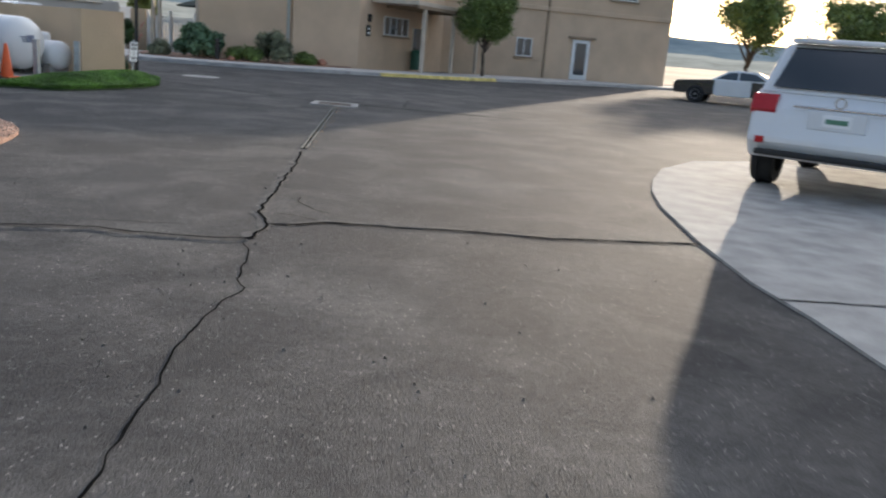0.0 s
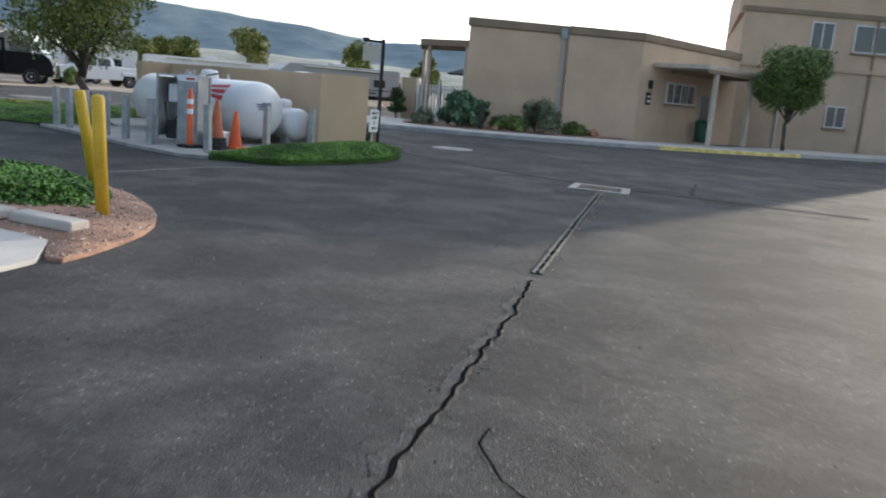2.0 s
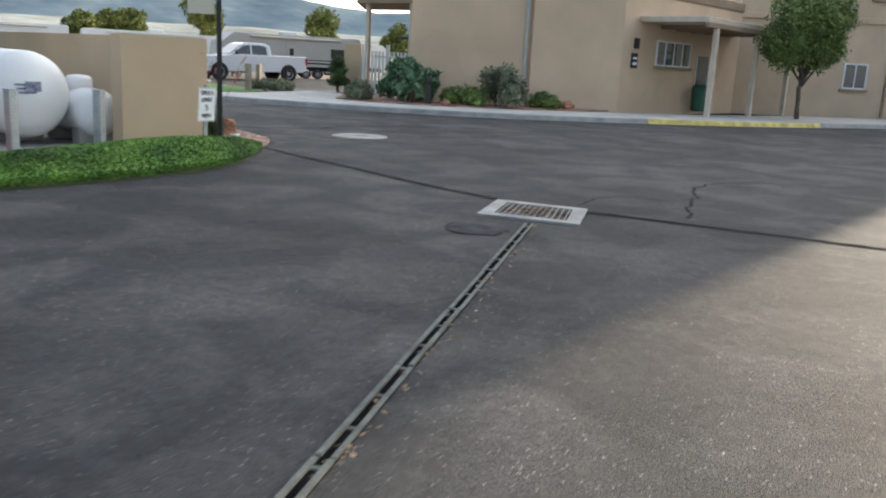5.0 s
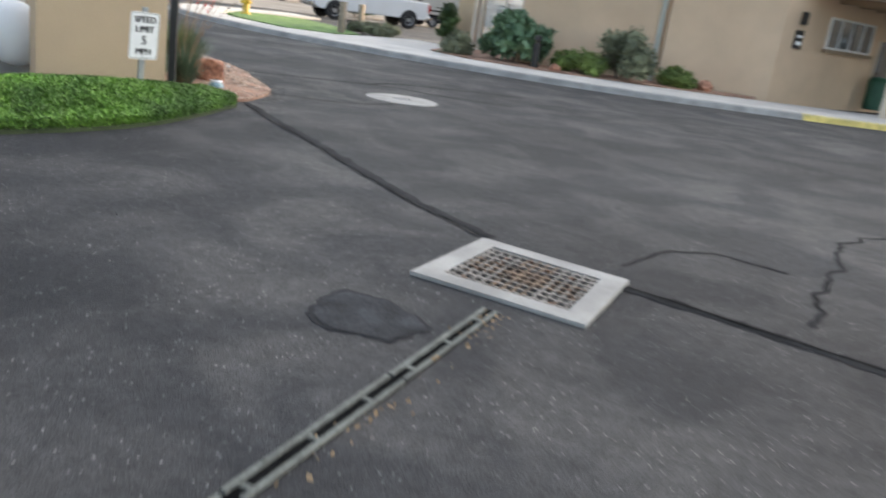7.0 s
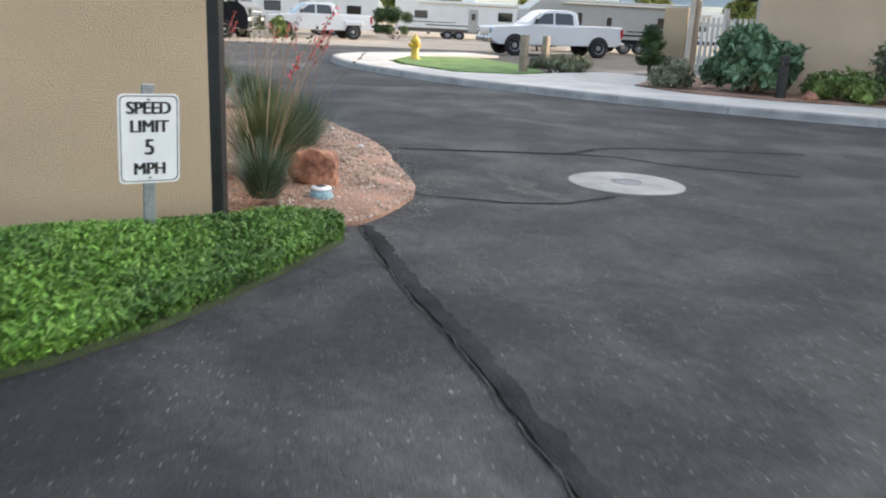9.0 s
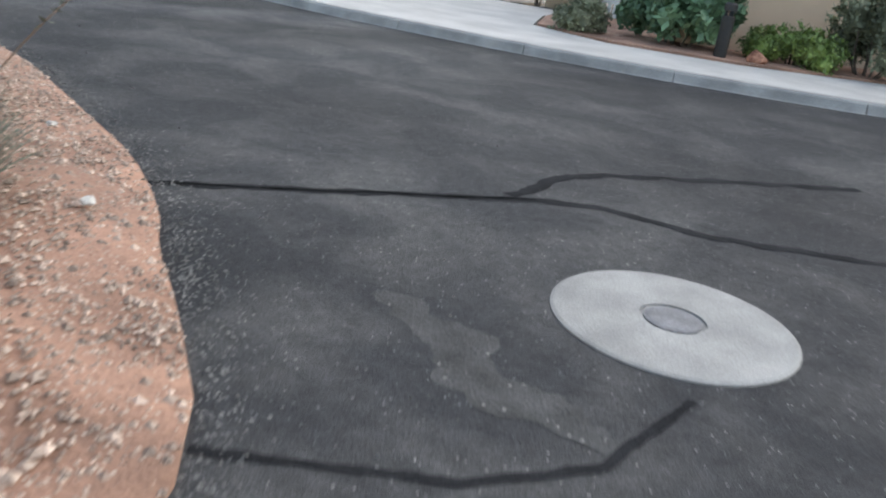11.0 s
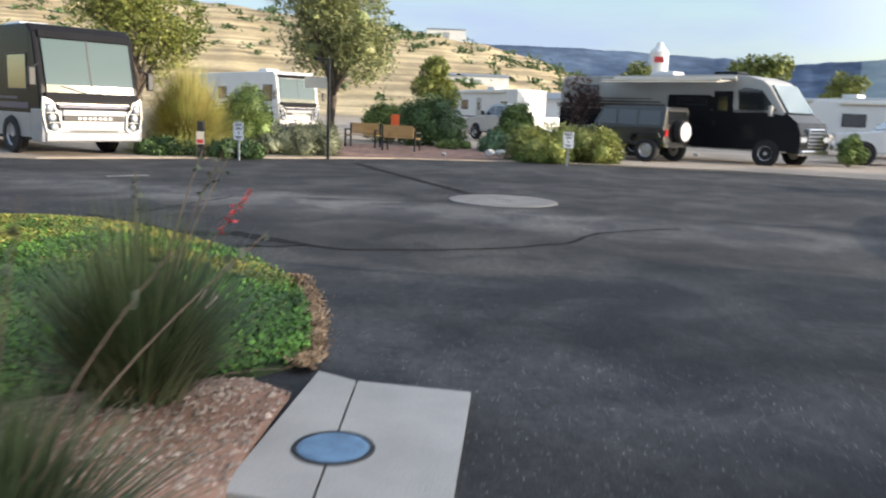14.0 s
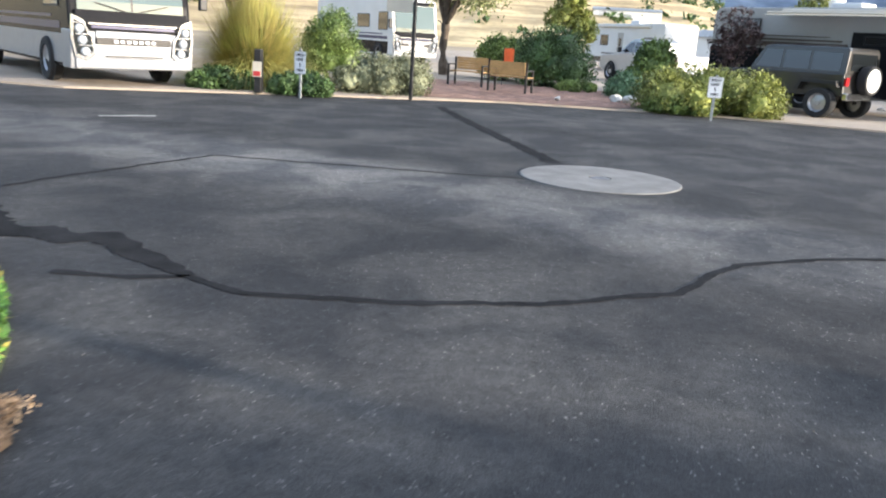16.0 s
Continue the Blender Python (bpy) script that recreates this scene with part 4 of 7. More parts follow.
def low_building():
    b = thing("house", Matrix(), "single-storey tan stucco building with flat parapet roof", "building", kind="structure")
    part("wall", prism([C0, C1, C2, C3, C4] + BACK, -0.1, 4.05), STUCCO, b)
    part("roof", prism([(x * 1.0 + 0.0, y) for x, y in [C0, C1, C2, C3, C4] + BACK], 4.05, 4.10), STUCCO_TRIM, b)
    for p, q in ((C0, C1), (C2, C3), (C3, C4)):
        ln = (Vector(q) - Vector(p)).length
        part("parapet", facade_box(bmesh.new(), p, q, -0.05, ln + 0.05, 4.10, 4.42, -0.30, 0.06, 0.03), STUCCO_TRIM, b)
    ln = (Vector(C1) - Vector(C0)).length
    part("downspout", facade_box(bmesh.new(), C0, C1, ln - 0.22, ln - 0.10, 0.15, 4.08, 0.0, 0.10, 0.01), mat("painted_downspout", (0.44, 0.45, 0.40), 0.6, 0, 0.1), b)
    part("scupper", facade_box(bmesh.new(), C0, C1, ln - 0.34, ln - 0.0, 3.92, 4.3, 0.06, 0.16, 0.01), STEEL, b)
    # service window, door and small sign under the porch
    window_unit(b, C3, C4, 2.3, 4.9, 1.72, 2.62, 3)
    part("notice_board", facade_box(bmesh.new(), C3, C4, 0.62, 1.0, 1.6, 2.1, 0.0, 0.05, 0.008), SIGN_BLACK, b, "small dark notice with pale bars")
    part("notice_bar", facade_box(bmesh.new(), C3, C4, 0.68, 0.94, 1.9, 1.97, 0.05, 0.056), SIGN_WHITE, b)
    part("notice_bar", facade_box(bmesh.new(), C3, C4, 0.68, 0.94, 1.7, 1.8, 0.05, 0.056), SIGN_WHITE, b)
    part("wall_lamp", facade_box(bmesh.new(), C3, C4, 0.72, 0.9, 2.25, 2.6, 0.0, 0.14, 0.02), DARK_STEEL, b)
    part("door", facade_box(bmesh.new(), C3, C4, 5.5, 6.45, 0.14, 2.2, 0.0, 0.04, 0.01), GLASS_SKY, b, "glazed entrance door")
    for s in (5.42, 6.45):
        part("door_frame", facade_box(bmesh.new(), C3, C4, s, s + 0.08, 0.14, 2.2, 0.0, 0.06), WHITE_WOOD, b)
    return b


low_building()


def porch():
    t = thing("porch_roof", Matrix(), "timber porch roof on pale square posts", "porch", kind="structure")
    part("canopy", facade_box(bmesh.new(), C3, C4, 0.95, 8.6, 3.15, 3.33, 0.02, 2.5, 0.02), WHITE_WOOD, t)
    part("fascia", facade_box(bmesh.new(), C3, C4, 0.9, 8.65, 3.0, 3.15, 2.42, 2.56, 0.01), STUCCO_TRIM, t)
    for s in (1.6, 5.0, 8.2):
        part("post", facade_box(bmesh.new(), C3, C4, s, s + 0.16, 0.13, 3.0, 2.38, 2.54, 0.01), WHITE_WOOD, t)
    for s in (2.5, 3.6, 4.7, 5.8, 6.9):
        part("rafter", facade_box(bmesh.new(), C3, C4, s, s + 0.1, 3.0, 3.15, 0.02, 2.42), STUCCO_TRIM, t)
    return t


porch()


def wheeled_bin():
    p, q = Vector(C3), Vector(C4)
    d = (q - p).normalized()
    n = Vector((d.y, -d.x))
    at = p + d * 5.15 + n * 0.45
    green = mat("dark_green_plastic", (0.02, 0.09, 0.055), 0.5, 0, 0.15, 4.0, 40.0, 0.05)
    t = thing("litter_bin", pose(at.x, at.y, 0.135, 0, 0, math.degrees(math.atan2(d.y, d.x))), "dark green plastic litter bin by the service window", "bin")
    part("body", lathe([(0, 0), (0.24, 0), (0.27, 0.05), (0.29, 0.82), (0, 0.82)], 20), green, t)
    part("lid", lathe([(0.3, 0.82), (0.31, 0.86), (0.22, 0.98), (0.0, 1.02)], 20), green, t)


wheeled_bin()


def two_storey():
    b = thing("house", Matrix(), "two-storey tan stucco building with flat roof", "building", kind="structure")
    P, Q = (-4.0, 44.2), (9.0, 51.2)
    part("wall", prism([P, Q, (7, 66), (-8, 62)], -0.1, 6.45), STUCCO, b)
    # unseen taller block, added so the building's shadow reaches further over the drive
    part("unseen_upper_wall", prism([(-4.4, 45.0), (6.6, 50.9), (4.6, 64.0), (-7.8, 61.0)], 6.45, 8.7), STUCCO, b)
    part("parapet", facade_box(bmesh.new(), P, Q, -0.05, 14.9, 6.45, 6.7, -0.3, 0.08, 0.03), STUCCO_TRIM, b)
    part("band", facade_box(bmesh.new(), P, Q, 0, 14.76, 3.9, 4.15, 0.0, 0.1, 0.03), STUCCO, b)
    window_unit(b, P, Q, 3.3, 4.4, 4.9, 6.2, 1)
    window_unit(b, P, Q, 5.4, 7.3, 4.9, 6.2, 1)
    window_unit(b, P, Q, 10.4, 12.2, 4.9, 6.2, 1)
    window_unit(b, P, Q, 4.6, 5.6, 1.25, 2.3, 1)
    door = part("door", facade_box(bmesh.new(), P, Q, 8.2, 9.35, 0.14, 2.45, 0.0, 0.05, 0.01), FENCE_WHITE, b, "white framed glazed door")
    part("pane", facade_box(bmesh.new(), P, Q, 8.42, 9.13, 0.42, 2.25, 0.05, 0.065), GLASS_SKY, door)
    part("door_trim", facade_box(bmesh.new(), P, Q, 7.9, 9.65, 2.5, 2.62, 0.0, 0.16, 0.02), STUCCO_TRIM, b)
    part("downspout", facade_box(bmesh.new(), P, Q, 6.4, 6.5, 0.14, 6.45, 0.0, 0.1, 0.01), STUCCO_TRIM, b)
    return b


two_storey()


def patio():
    """Flat patio roof with its posts, and the white fence beyond."""
    t = thing("patio_roof", Matrix(), "flat timber patio roof on slim pale posts", "patio roof", kind="structure")
    part("canopy", prism([(-14.7, 31.95), (-12.2, 31.75), (-13.4, 35.3), (-16.6, 35.3)], 3.3, 3.55), STUCCO_TRIM, t)
    for x, y in ((-14.4, 32.25), (-12.5, 32.0), (-16.2, 35.0)):
        part("post", boxm(x - 0.07, x + 0.07, y - 0.07, y + 0.07, 0.12, 3.3, 0.01), WHITE_WOOD, t)
    f = thing("fence", Matrix(), "white slatted vinyl fence with square posts", "fence")
    for i in range(23):
        x = -16.7 + i * 0.16
        y = 35.5 + i * 0.01
        part("slat", boxm(x, x + 0.1, y, y + 0.02, 0.12, 1.75), FENCE_WHITE, f)
    for i in (0, 7, 15, 22):
        x = -16.75 + i * 0.16
        part("post", boxm(x, x + 0.12, 35.4, 35.52, 0.05, 2.0, 0.01), FENCE_WHITE, f)
    for z in (0.35, 1.5):
        part("rail", boxm(-16.7, -13.1, 35.53, 35.58, z, z + 0.09), FENCE_WHITE, f)
    w = thing("side_wall", Matrix(), "low tan stucco side wall", "wall", kind="structure")
    part("wall_side", boxm(-17.6, -16.8, 35.4, 35.7, 0.0, 2.0, 0.02), STUCCO_WARM, w)
    u = thing("patio_umbrella", pose(-14.6, 37.5, 0), "dark green closed-top patio umbrella", "umbrella")
    part("canopy", turned(lathe([(0.0, 2.95), (0.25, 2.8), (1.6, 2.35), (1.62, 2.3), (0.2, 2.7)], 8), Matrix()), CLOTH_DARK, u)
    part("pole", rodm((0, 0, 0), (0, 0, 2.9), 0.03), STEEL, u)


patio()

# ---- things on the drive ----
GRATE = mat("dusty_grate_iron", (0.20, 0.18, 0.16), 0.75, 0.3, 0.4, 9.0, 60.0, 0.4, spots=((0.16, 0.085, 0.05), 14.0, 0.35))


def drain_grate():
    a, b, c, d = Vector((-1.72, 15.72)), Vector((-0.74, 15.86)), Vector((-0.52, 14.95)), Vector((-1.51, 14.76))
    t = thing("drain_grate", Matrix(), "rusty square drain grate set in a pale concrete collar", "drain")
    mid = (a + b + c + d) / 4
    A, B, C, D = [p + (mid - p).normalized() * 0.19 for p in (a, b, c, d)]
    for p, q, r, s in ((a, b, B, A), (b, c, C, B), (c, d, D, C), (d, a, A, D)):
        part("collar", prism([tuple(p), tuple(q), tuple(r), tuple(s)], -0.05, 0.022), CONCRETE_OLD, t, "pale concrete collar")
    # flat dark plate in place of a hole, painted as the shade below the bars
    part("pit_shade", prism([tuple(A), tuple(B), tuple(C), tuple(D)], -0.05, 0.003), CRACK, t)
    for k in range(12):
        u = (k + 0.5) / 12
        p, q = A.lerp(B, u), D.lerp(C, u)
        part("bar", ribbon_bar(p, q, 0.0085, 0.004, 0.018), RUST if 3 < k < 8 else GRATE, t)
    for k in range(9):
        u = (k + 0.5) / 9
        p, q = A.lerp(D, u), B.lerp(C, u)
        part("crossbar", ribbon_bar(p, q, 0.013, 0.004, 0.016), RUST if 2 < k < 6 else GRATE, t)
    return t


def ribbon_bar(p, q, w, z0, z1):
    d = (q - p).normalized()
    n = Vector((-d.y, d.x)) * w / 2 * 1.6
    return prism([tuple(p + n), tuple(q + n), tuple(q - n), tuple(p - n)], z0, z1)


drain_grate()


CHANNEL = mat("weathered_drain_rail", (0.125, 0.132, 0.118), 0.85, 0.0, 0.35, 7.0, 60.0, 0.5)


def trench_drain():
    p, q = Vector((-0.93, 14.72)), Vector((0.72, 7.95))
    t = thing("trench_drain", Matrix(), "narrow weathered trench drain with two grey rails", "drain")
    d = (q - p).normalized()
    n = Vector((-d.y, d.x))
    ln = (q - p).length
    rng = random.Random(4)
    # flat dark strip painted as the shade in the slot between the rails
    part("channel_shade", ribbon_bar(p, q, 0.06, -0.04, 0.003), CRACK, t)
    k = 7
    for i in range(k):
        a, b = p + d * (ln * i / k + 0.01), p + d * (ln * (i + 1) / k - 0.01)
        for side in (-1, 1):
            off = n * side * 0.031 + n * rng.uniform(-0.004, 0.004)
            part("rail", ribbon_bar(a + off, b + off, 0.015, -0.02, 0.014 + rng.uniform(-0.003, 0.002)), CHANNEL, t)
    for i in range(20):
        a = p + d * (ln * (i + 0.5) / 20)
        part("web", ribbon_bar(a - n * 0.03, a + n * 0.03, 0.016, -0.02, 0.007), CHANNEL, t)
    return t


trench_drain()
lit = random.Random(9)
litter = []
for _ in range(190):
    u = lit.random()
    s = lit.gauss(0.03, 0.045)
    litter.append((-0.90 + 1.65 * u + s, 14.72 - 6.77 * u + s * 0.2, 0.006 + lit.random() * 0.012))
tagged(cloud_of_quads("leaf_litter", litter, 0.018, mat("dry_leaf_litter", (0.22, 0.15, 0.085), 0.9, 0, 0.3, 20.0, 60.0, 0.1, rand=0.5), 0.6, 3), "dry brown leaf litter and grit along the drain", "litter", kind="stuff")


def round_cover(x, y, r_out, r_lid, name, label, collar, lid, joints=True):
    t = thing(name, pose(x, y, 0), label, "manhole")
    part("collar", lathe([(0, -0.03), (r_out, -0.03), (r_out, 0.006), (r_out - 0.015, 0.012), (r_lid + 0.02, 0.014), (r_lid + 0.02, 0.004), (0, 0.004)], 48), collar, t)
    lidp = part("lid", lathe([(0, 0.004), (r_lid, 0.004), (r_lid, 0.012), (r_lid - 0.02, 0.016), (0, 0.016)], 32), lid, t, "round metal lid")
    for k in range(5 if r_lid > 0.12 and joints else 0):
        w = r_lid * 0.75
        yy = (k - 2) * r_lid * 0.28
        part("rib", boxm(-w * math.cos(yy / r_lid), w * math.cos(yy / r_lid), yy - 0.008, yy + 0.008, 0.015, 0.02), lid, lidp)
    if joints:
        part("joint", boxm(r_lid + 0.03, r_out - 0.02, -0.004, 0.004, 0.013, 0.0155), CRACK, t)
        part("joint", boxm(-r_out + 0.02, -r_lid - 0.03, -0.004, 0.004, 0.013, 0.0155), CRACK, t)
    return t


LID = mat("dull_iron_lid", (0.17, 0.17, 0.18), 0.6, 0.3, 0.25, 8.0, 60.0, 0.5)
round_cover(-6.83, 20.62, 0.53, 0.125, "manhole", "round pale concrete collar with a dark iron lid", CONCRETE_OLD, LID, False)
round_cover(-25.58, 21.99, 0.90, 0.11, "manhole", "wide pale concrete disc round a small lid", mat("dusty_concrete_disc", (0.20, 0.195, 0.187), 0.9, 0, 0.2, 3.0, 70.0, 0.5), LID, False)


def blot(x, y, r, z, rough, seed, squash=1.0):
    """A flat patch with a ragged, rounded outline."""
    bm = bmesh.new()
    ring = []
    for k in range(56):
        a = math.tau * k / 56
        c, d = math.cos(a), math.sin(a)
        rr = r * (1 + rough * (noise.noise((c * 1.4, d * 1.4, seed)) + 0.5 * noise.noise((c * 5, d * 5, seed + 3))))
        ring.append(bm.verts.new((x + c * rr, y + d * rr * squash, z)))
    bm.faces.new(ring)
    bm.normal_update()
    return bm


def sunken_cover():
    t = thing("manhole", Matrix(), "small worn grey cover sunk in broken asphalt", "manhole")
    part("surround", blot(-1.22, 14.13, 0.29, 0.003, 0.3, 7, 0.9), ASPHALT_SEAL, t, "dark broken asphalt rim")
    part("lid", blot(-1.22, 14.13, 0.26, 0.006, 0.22, 7, 0.9), mat("dusty_dark_lid", (0.03, 0.032, 0.036), 0.8, 0, 0.5, 5.0, 60.0, 0.5, spec=0.15), t, "smooth grey lid")
    return t


sunken_cover()



def utility_slab():
    t = thing("utility_slab", Matrix(), "pale concrete slab with a centre joint and a blue lid", "slab")
    a, b, c, d = (-14.75, 21.12), (-16.1, 21.23), (-16.35, 20.42), (-14.93, 20.28)
    e, f = (-16.21, 20.64), (-14.85, 20.63)
    part("panel", prism([a, b, (e[0], e[1] + 0.006), (f[0], f[1] + 0.006)], -0.05, 0.03), SLAB, t)
    part("panel", prism([(f[0], f[1] - 0.006), (e[0], e[1] - 0.006), c, d], -0.05, 0.03), SLAB, t)
    lid = part("lid", turned(lathe([(0, 0.03), (0.15, 0.03), (0.15, 0.036), (0.13, 0.042), (0, 0.042)], 32), pose(-15.35, 20.64, 0)), BLUE_COVER, t, "blue-grey round lid")
    part("ring", turned(lathe([(0.155, 0.03), (0.175, 0.03), (0.17, 0.037), (0.155, 0.037), (0.155, 0.03)], 32), pose(-15.35, 20.64, 0)), DARK_STEEL, t)
    return t


utility_slab()

# ---- round the tanks ----
WD = Vector((-8.5, 2.22, 0)).normalized()


def propane_tank(x, y, z, length, radius, label, big=True):
    """A horizontal tank whose right end lies at x, y; it runs along the wall."""
    ang = math.atan2(WD.y, WD.x)
    t = thing("propane_tank", pose(x, y, 0, 0, 0, math.degrees(ang)), label, "tank")
    pts = [(0.0, 0.0)]
    for k in range(1, 9):
        a = math.pi / 2 * k / 8
        pts.append((radius * math.sin(a), radius * 0.62 * (1 - math.cos(a))))
    for k in range(7, -1, -1):
        a = math.pi / 2 * k / 8
        pts.append((radius * math.sin(a) if k else 0.0, length - radius * 0.62 * (1 - math.cos(a))))
    m = Matrix.Translation((0, 0, z)) @ Matrix.Rotation(radians(90), 4, "Y")
    part("shell", turned(lathe(pts, 40), m), WHITE_PAINT, t, "white enamelled shell", smooth=True)
    for s in (length * 0.22, length * 0.78):
        part("cradle", boxm(s - 0.12, s + 0.12, -radius * 0.8, radius * 0.8, 0.05, z - radius * 0.62, 0.01), CONCRETE_OLD, t)
    dome = part("dome", turned(lathe([(0, 0.18), (0.15, 0.16), (0.19, 0.10), (0.19, -0.08), (0.0, -0.08)], 20), Matrix.Translation((length * 0.5 if not big else length * 0.45, 0, z + radius))), WHITE_PAINT, t, smooth=True)
    part("valve", rodm((length * 0.55, 0.1, z + radius - 0.03), (length * 0.55, 0.1, z + radius + 0.14), 0.03), STEEL, t)
    if big:
        hose = [Vector((length * 0.36, 0.05, z + radius + 0.1)), Vector((length * 0.37, 0.3, z + radius + 0.04)), Vector((length * 0.40, 0.52, z + radius * 0.55)), Vector((length * 0.43, 0.66, z + 0.05)), Vector((length * 0.45, 0.7, z - 0.3))]
        part("hose", tube(hose, [0.016] * 5, 8), RUBBER, t, "black filling hose")
        for s in (length * 0.3, length * 0.62):
            part("lifting_lug", boxm(s - 0.04, s + 0.04, -0.012, 0.012, z + radius - 0.02, z + radius + 0.1, 0.01), WHITE_PAINT, t)
        # swept red stripes on the side that faces the drive
        for k in range(3):
            bm = bmesh.new()
            rows = []
            n = 14
            for i in range(n + 1):
                u = i / n
                s = 0.8 + u * (1.7 - 0.3 * k)
                a0 = radians(50 - 15 * k - 10 * u + 10 * k * u)
                wd = radians(10.5) * (1 - 0.85 * u)
                rows.append([bm.verts.new((s, math.cos(a) * (radius + 0.004), z + math.sin(a) * (radius + 0.004))) for a in (a0 + wd / 2, a0, a0 - wd / 2)])
            for p, q in zip(rows, rows[1:]):
                for c in range(2):
                    bm.faces.new((p[c], p[c + 1], q[c + 1], q[c]))
            for v in bm.verts:
                v.co.y = -v.co.y if SIDE < 0 else v.co.y
            part("stripe", bm, RED_DECAL, t, "swept red stripe")
        for k in range(3):
            strip = boxm(-0.05, -0.045, -0.02 + 0.02 * k, 0.2 + 0.02 * k, z + 0.03 + 0.05 * k, z + 0.055 + 0.05 * k)
            for v in strip.verts:
                v.co.x += 0.62 * radius * (1 - math.sqrt(max(0.0, 1 - (v.co.y / radius) ** 2 - ((v.co.z - z) / radius) ** 2))) + 0.035
            part("badge_strip", strip, mat("grey_blue_decal", (0.16, 0.18, 0.26), 0.4), t)
        badge = bmesh.new()
        bmesh.ops.create_grid(badge, x_segments=4, y_segments=3, size=0.5)
        bmesh.ops.transform(badge, matrix=Matrix.Translation((-0.012, 0.02 * SIDE, z + 0.12)) @ Matrix.Rotation(radians(-90), 4, "Y") @ Matrix.Diagonal((0.13, 0.2, 1, 1)), verts=badge.verts)
        part("badge", badge, BADGE_GREY, t, "blue and grey end badge")
    return t


BADGE_GREY = mat("worn_grey_blue_badge", (0.20, 0.22, 0.30), 0.5, 0, 0.5, 14.0, 40.0, 0.0)
SIDE = 1
propane_tank(-7.98, 14.7, 0.74, 4.9, 0.58, "large white horizontal propane tank with red stripes")
propane_tank(-7.72, 15.55, 0.5, 1.5, 0.33, "small white propane tank beside the wall", False)


def steel_post(x, y, h=0.88, z=0.05):
    t = thing("guard_post", pose(x, y, z), "short galvanised steel guard post", "bollard", "guard posts round the tanks")
    part("shaft", boxm(-0.055, 0.055, -0.055, 0.055, -0.05, h - z - 0.02, 0.008), STEEL, t)
    part("cap", boxm(-0.06, 0.06, -0.06, 0.06, h - z - 0.02, h - z, 0.006), STEEL, t)
    return t


post0 = steel_post(-7.25, 13.85)
turns = random.Random(14)
for x, y in ((-7.0, 14.88), (-7.22, 12.3), (-8.75, 12.42), (-9.75, 12.72), (-10.45, 12.85), (-11.3, 13.05), (-12.0, 13.2), (-12.75, 13.45)):
    copy_thing(post0, pose(x, y, 0.05, turns.uniform(-1.2, 1.2), turns.uniform(-1.2, 1.2), 15 + turns.uniform(-8, 8)))


def dispenser():
    t = thing("dispenser_cabinet", pose(-9.05, 13.5, 0.06, 0, 0, 15), "galvanised steel gas dispenser cabinet with open frame", "cabinet")
    for x in (-0.4, 0.36):
        for y in (-0.32, 0.28):
            part("leg", boxm(x, x + 0.04, y, y + 0.04, 0, 1.25), STEEL, t)
    part("back_panel", boxm(-0.36, 0.36, 0.285, 0.30, 0.1, 1.22), STEEL, t)
    part("side_panel", boxm(-0.39, -0.375, -0.28, 0.28, 0.1, 1.22), STEEL, t)
    part("door", boxm(0.06, 0.36, -0.335, -0.32, 0.12, 1.2, 0.004), STEEL, t)
    part("top", boxm(-0.41, 0.41, -0.33, 0.33, 1.25, 1.28, 0.006), STEEL, t)
    part("meter", boxm(-0.28, 0.0, -0.1, 0.15, 0.75, 1.1, 0.02), SIGN_WHITE, t, "white meter head")
    part("pump", boxm(-0.3, 0.1, -0.15, 0.2, 0.05, 0.4, 0.03), DARK_STEEL, t)
    cv = bmesh.new()
    prev = None
    for i in range(15):
        u = i / 14
        p = Vector((-0.28 + 0.35 * u, -0.2 - 0.1 * math.sin(u * 3.14), 0.75 - 0.5 * math.sin(u * 3.14)))
        if prev is not None:
            rod(cv, prev, p, 0.014, None, 6)
        prev = p
    part("hose", cv, RUBBER, t)
    part("paper_notice", boxm(0.12, 0.28, -0.342, -0.337, 0.78, 1.02), SIGN_WHITE, t)
    return t


dispenser()


def second_cabinet():
    t = thing("meter_cabinet", pose(-8.42, 13.12, 0.06, 0, 0, 15), "tall pale galvanised steel meter cabinet", "cabinet")
    part("body", boxm(-0.21, 0.21, -0.2, 0.2, 0.08, 1.3, 0.012), STEEL, t)
    d = part("door", boxm(-0.18, 0.18, -0.214, -0.202, 0.14, 1.14, 0.006), STEEL, t)
    part("latch", boxm(0.12, 0.15, -0.23, -0.214, 0.55, 0.68, 0.004), DARK_STEEL, d)
    part("header", boxm(-0.2, 0.2, -0.216, -0.202, 1.17, 1.28, 0.004), SIGN_WHITE, t, "white header strip with a red bar")
    part("header_bar", boxm(-0.02, 0.15, -0.22, -0.216, 1.2, 1.24), RED_DECAL, t)
    part("lug", turned(lathe([(0.02, -0.012), (0.045, -0.012), (0.045, 0.012), (0.02, 0.012), (0.02, -0.012)], 12), Matrix.Translation((-0.14, 0, 1.34)) @ Matrix.Rotation(radians(90), 4, "X")), STEEL, t)
    part("plinth", boxm(-0.24, 0.24, -0.23, 0.23, 0.0, 0.08), CONCRETE_OLD, t)
    return t


second_cabinet()


def cone(x, y, z, lean=0):
    t = thing("traffic_cone", pose(x, y, z, 0, lean, 0), "orange plastic traffic cone", "cone", "traffic cones")
    part("base", boxm(-0.18, 0.18, -0.18, 0.18, 0, 0.035, 0.01), ORANGE, t)
    part("body", lathe([(0.13, 0.035), (0.125, 0.06), (0.035, 0.68), (0.025, 0.70), (0.0, 0.70)], 20), ORANGE, t, smooth=True)
    return t


cone(-7.7, 13.5, 0.06)


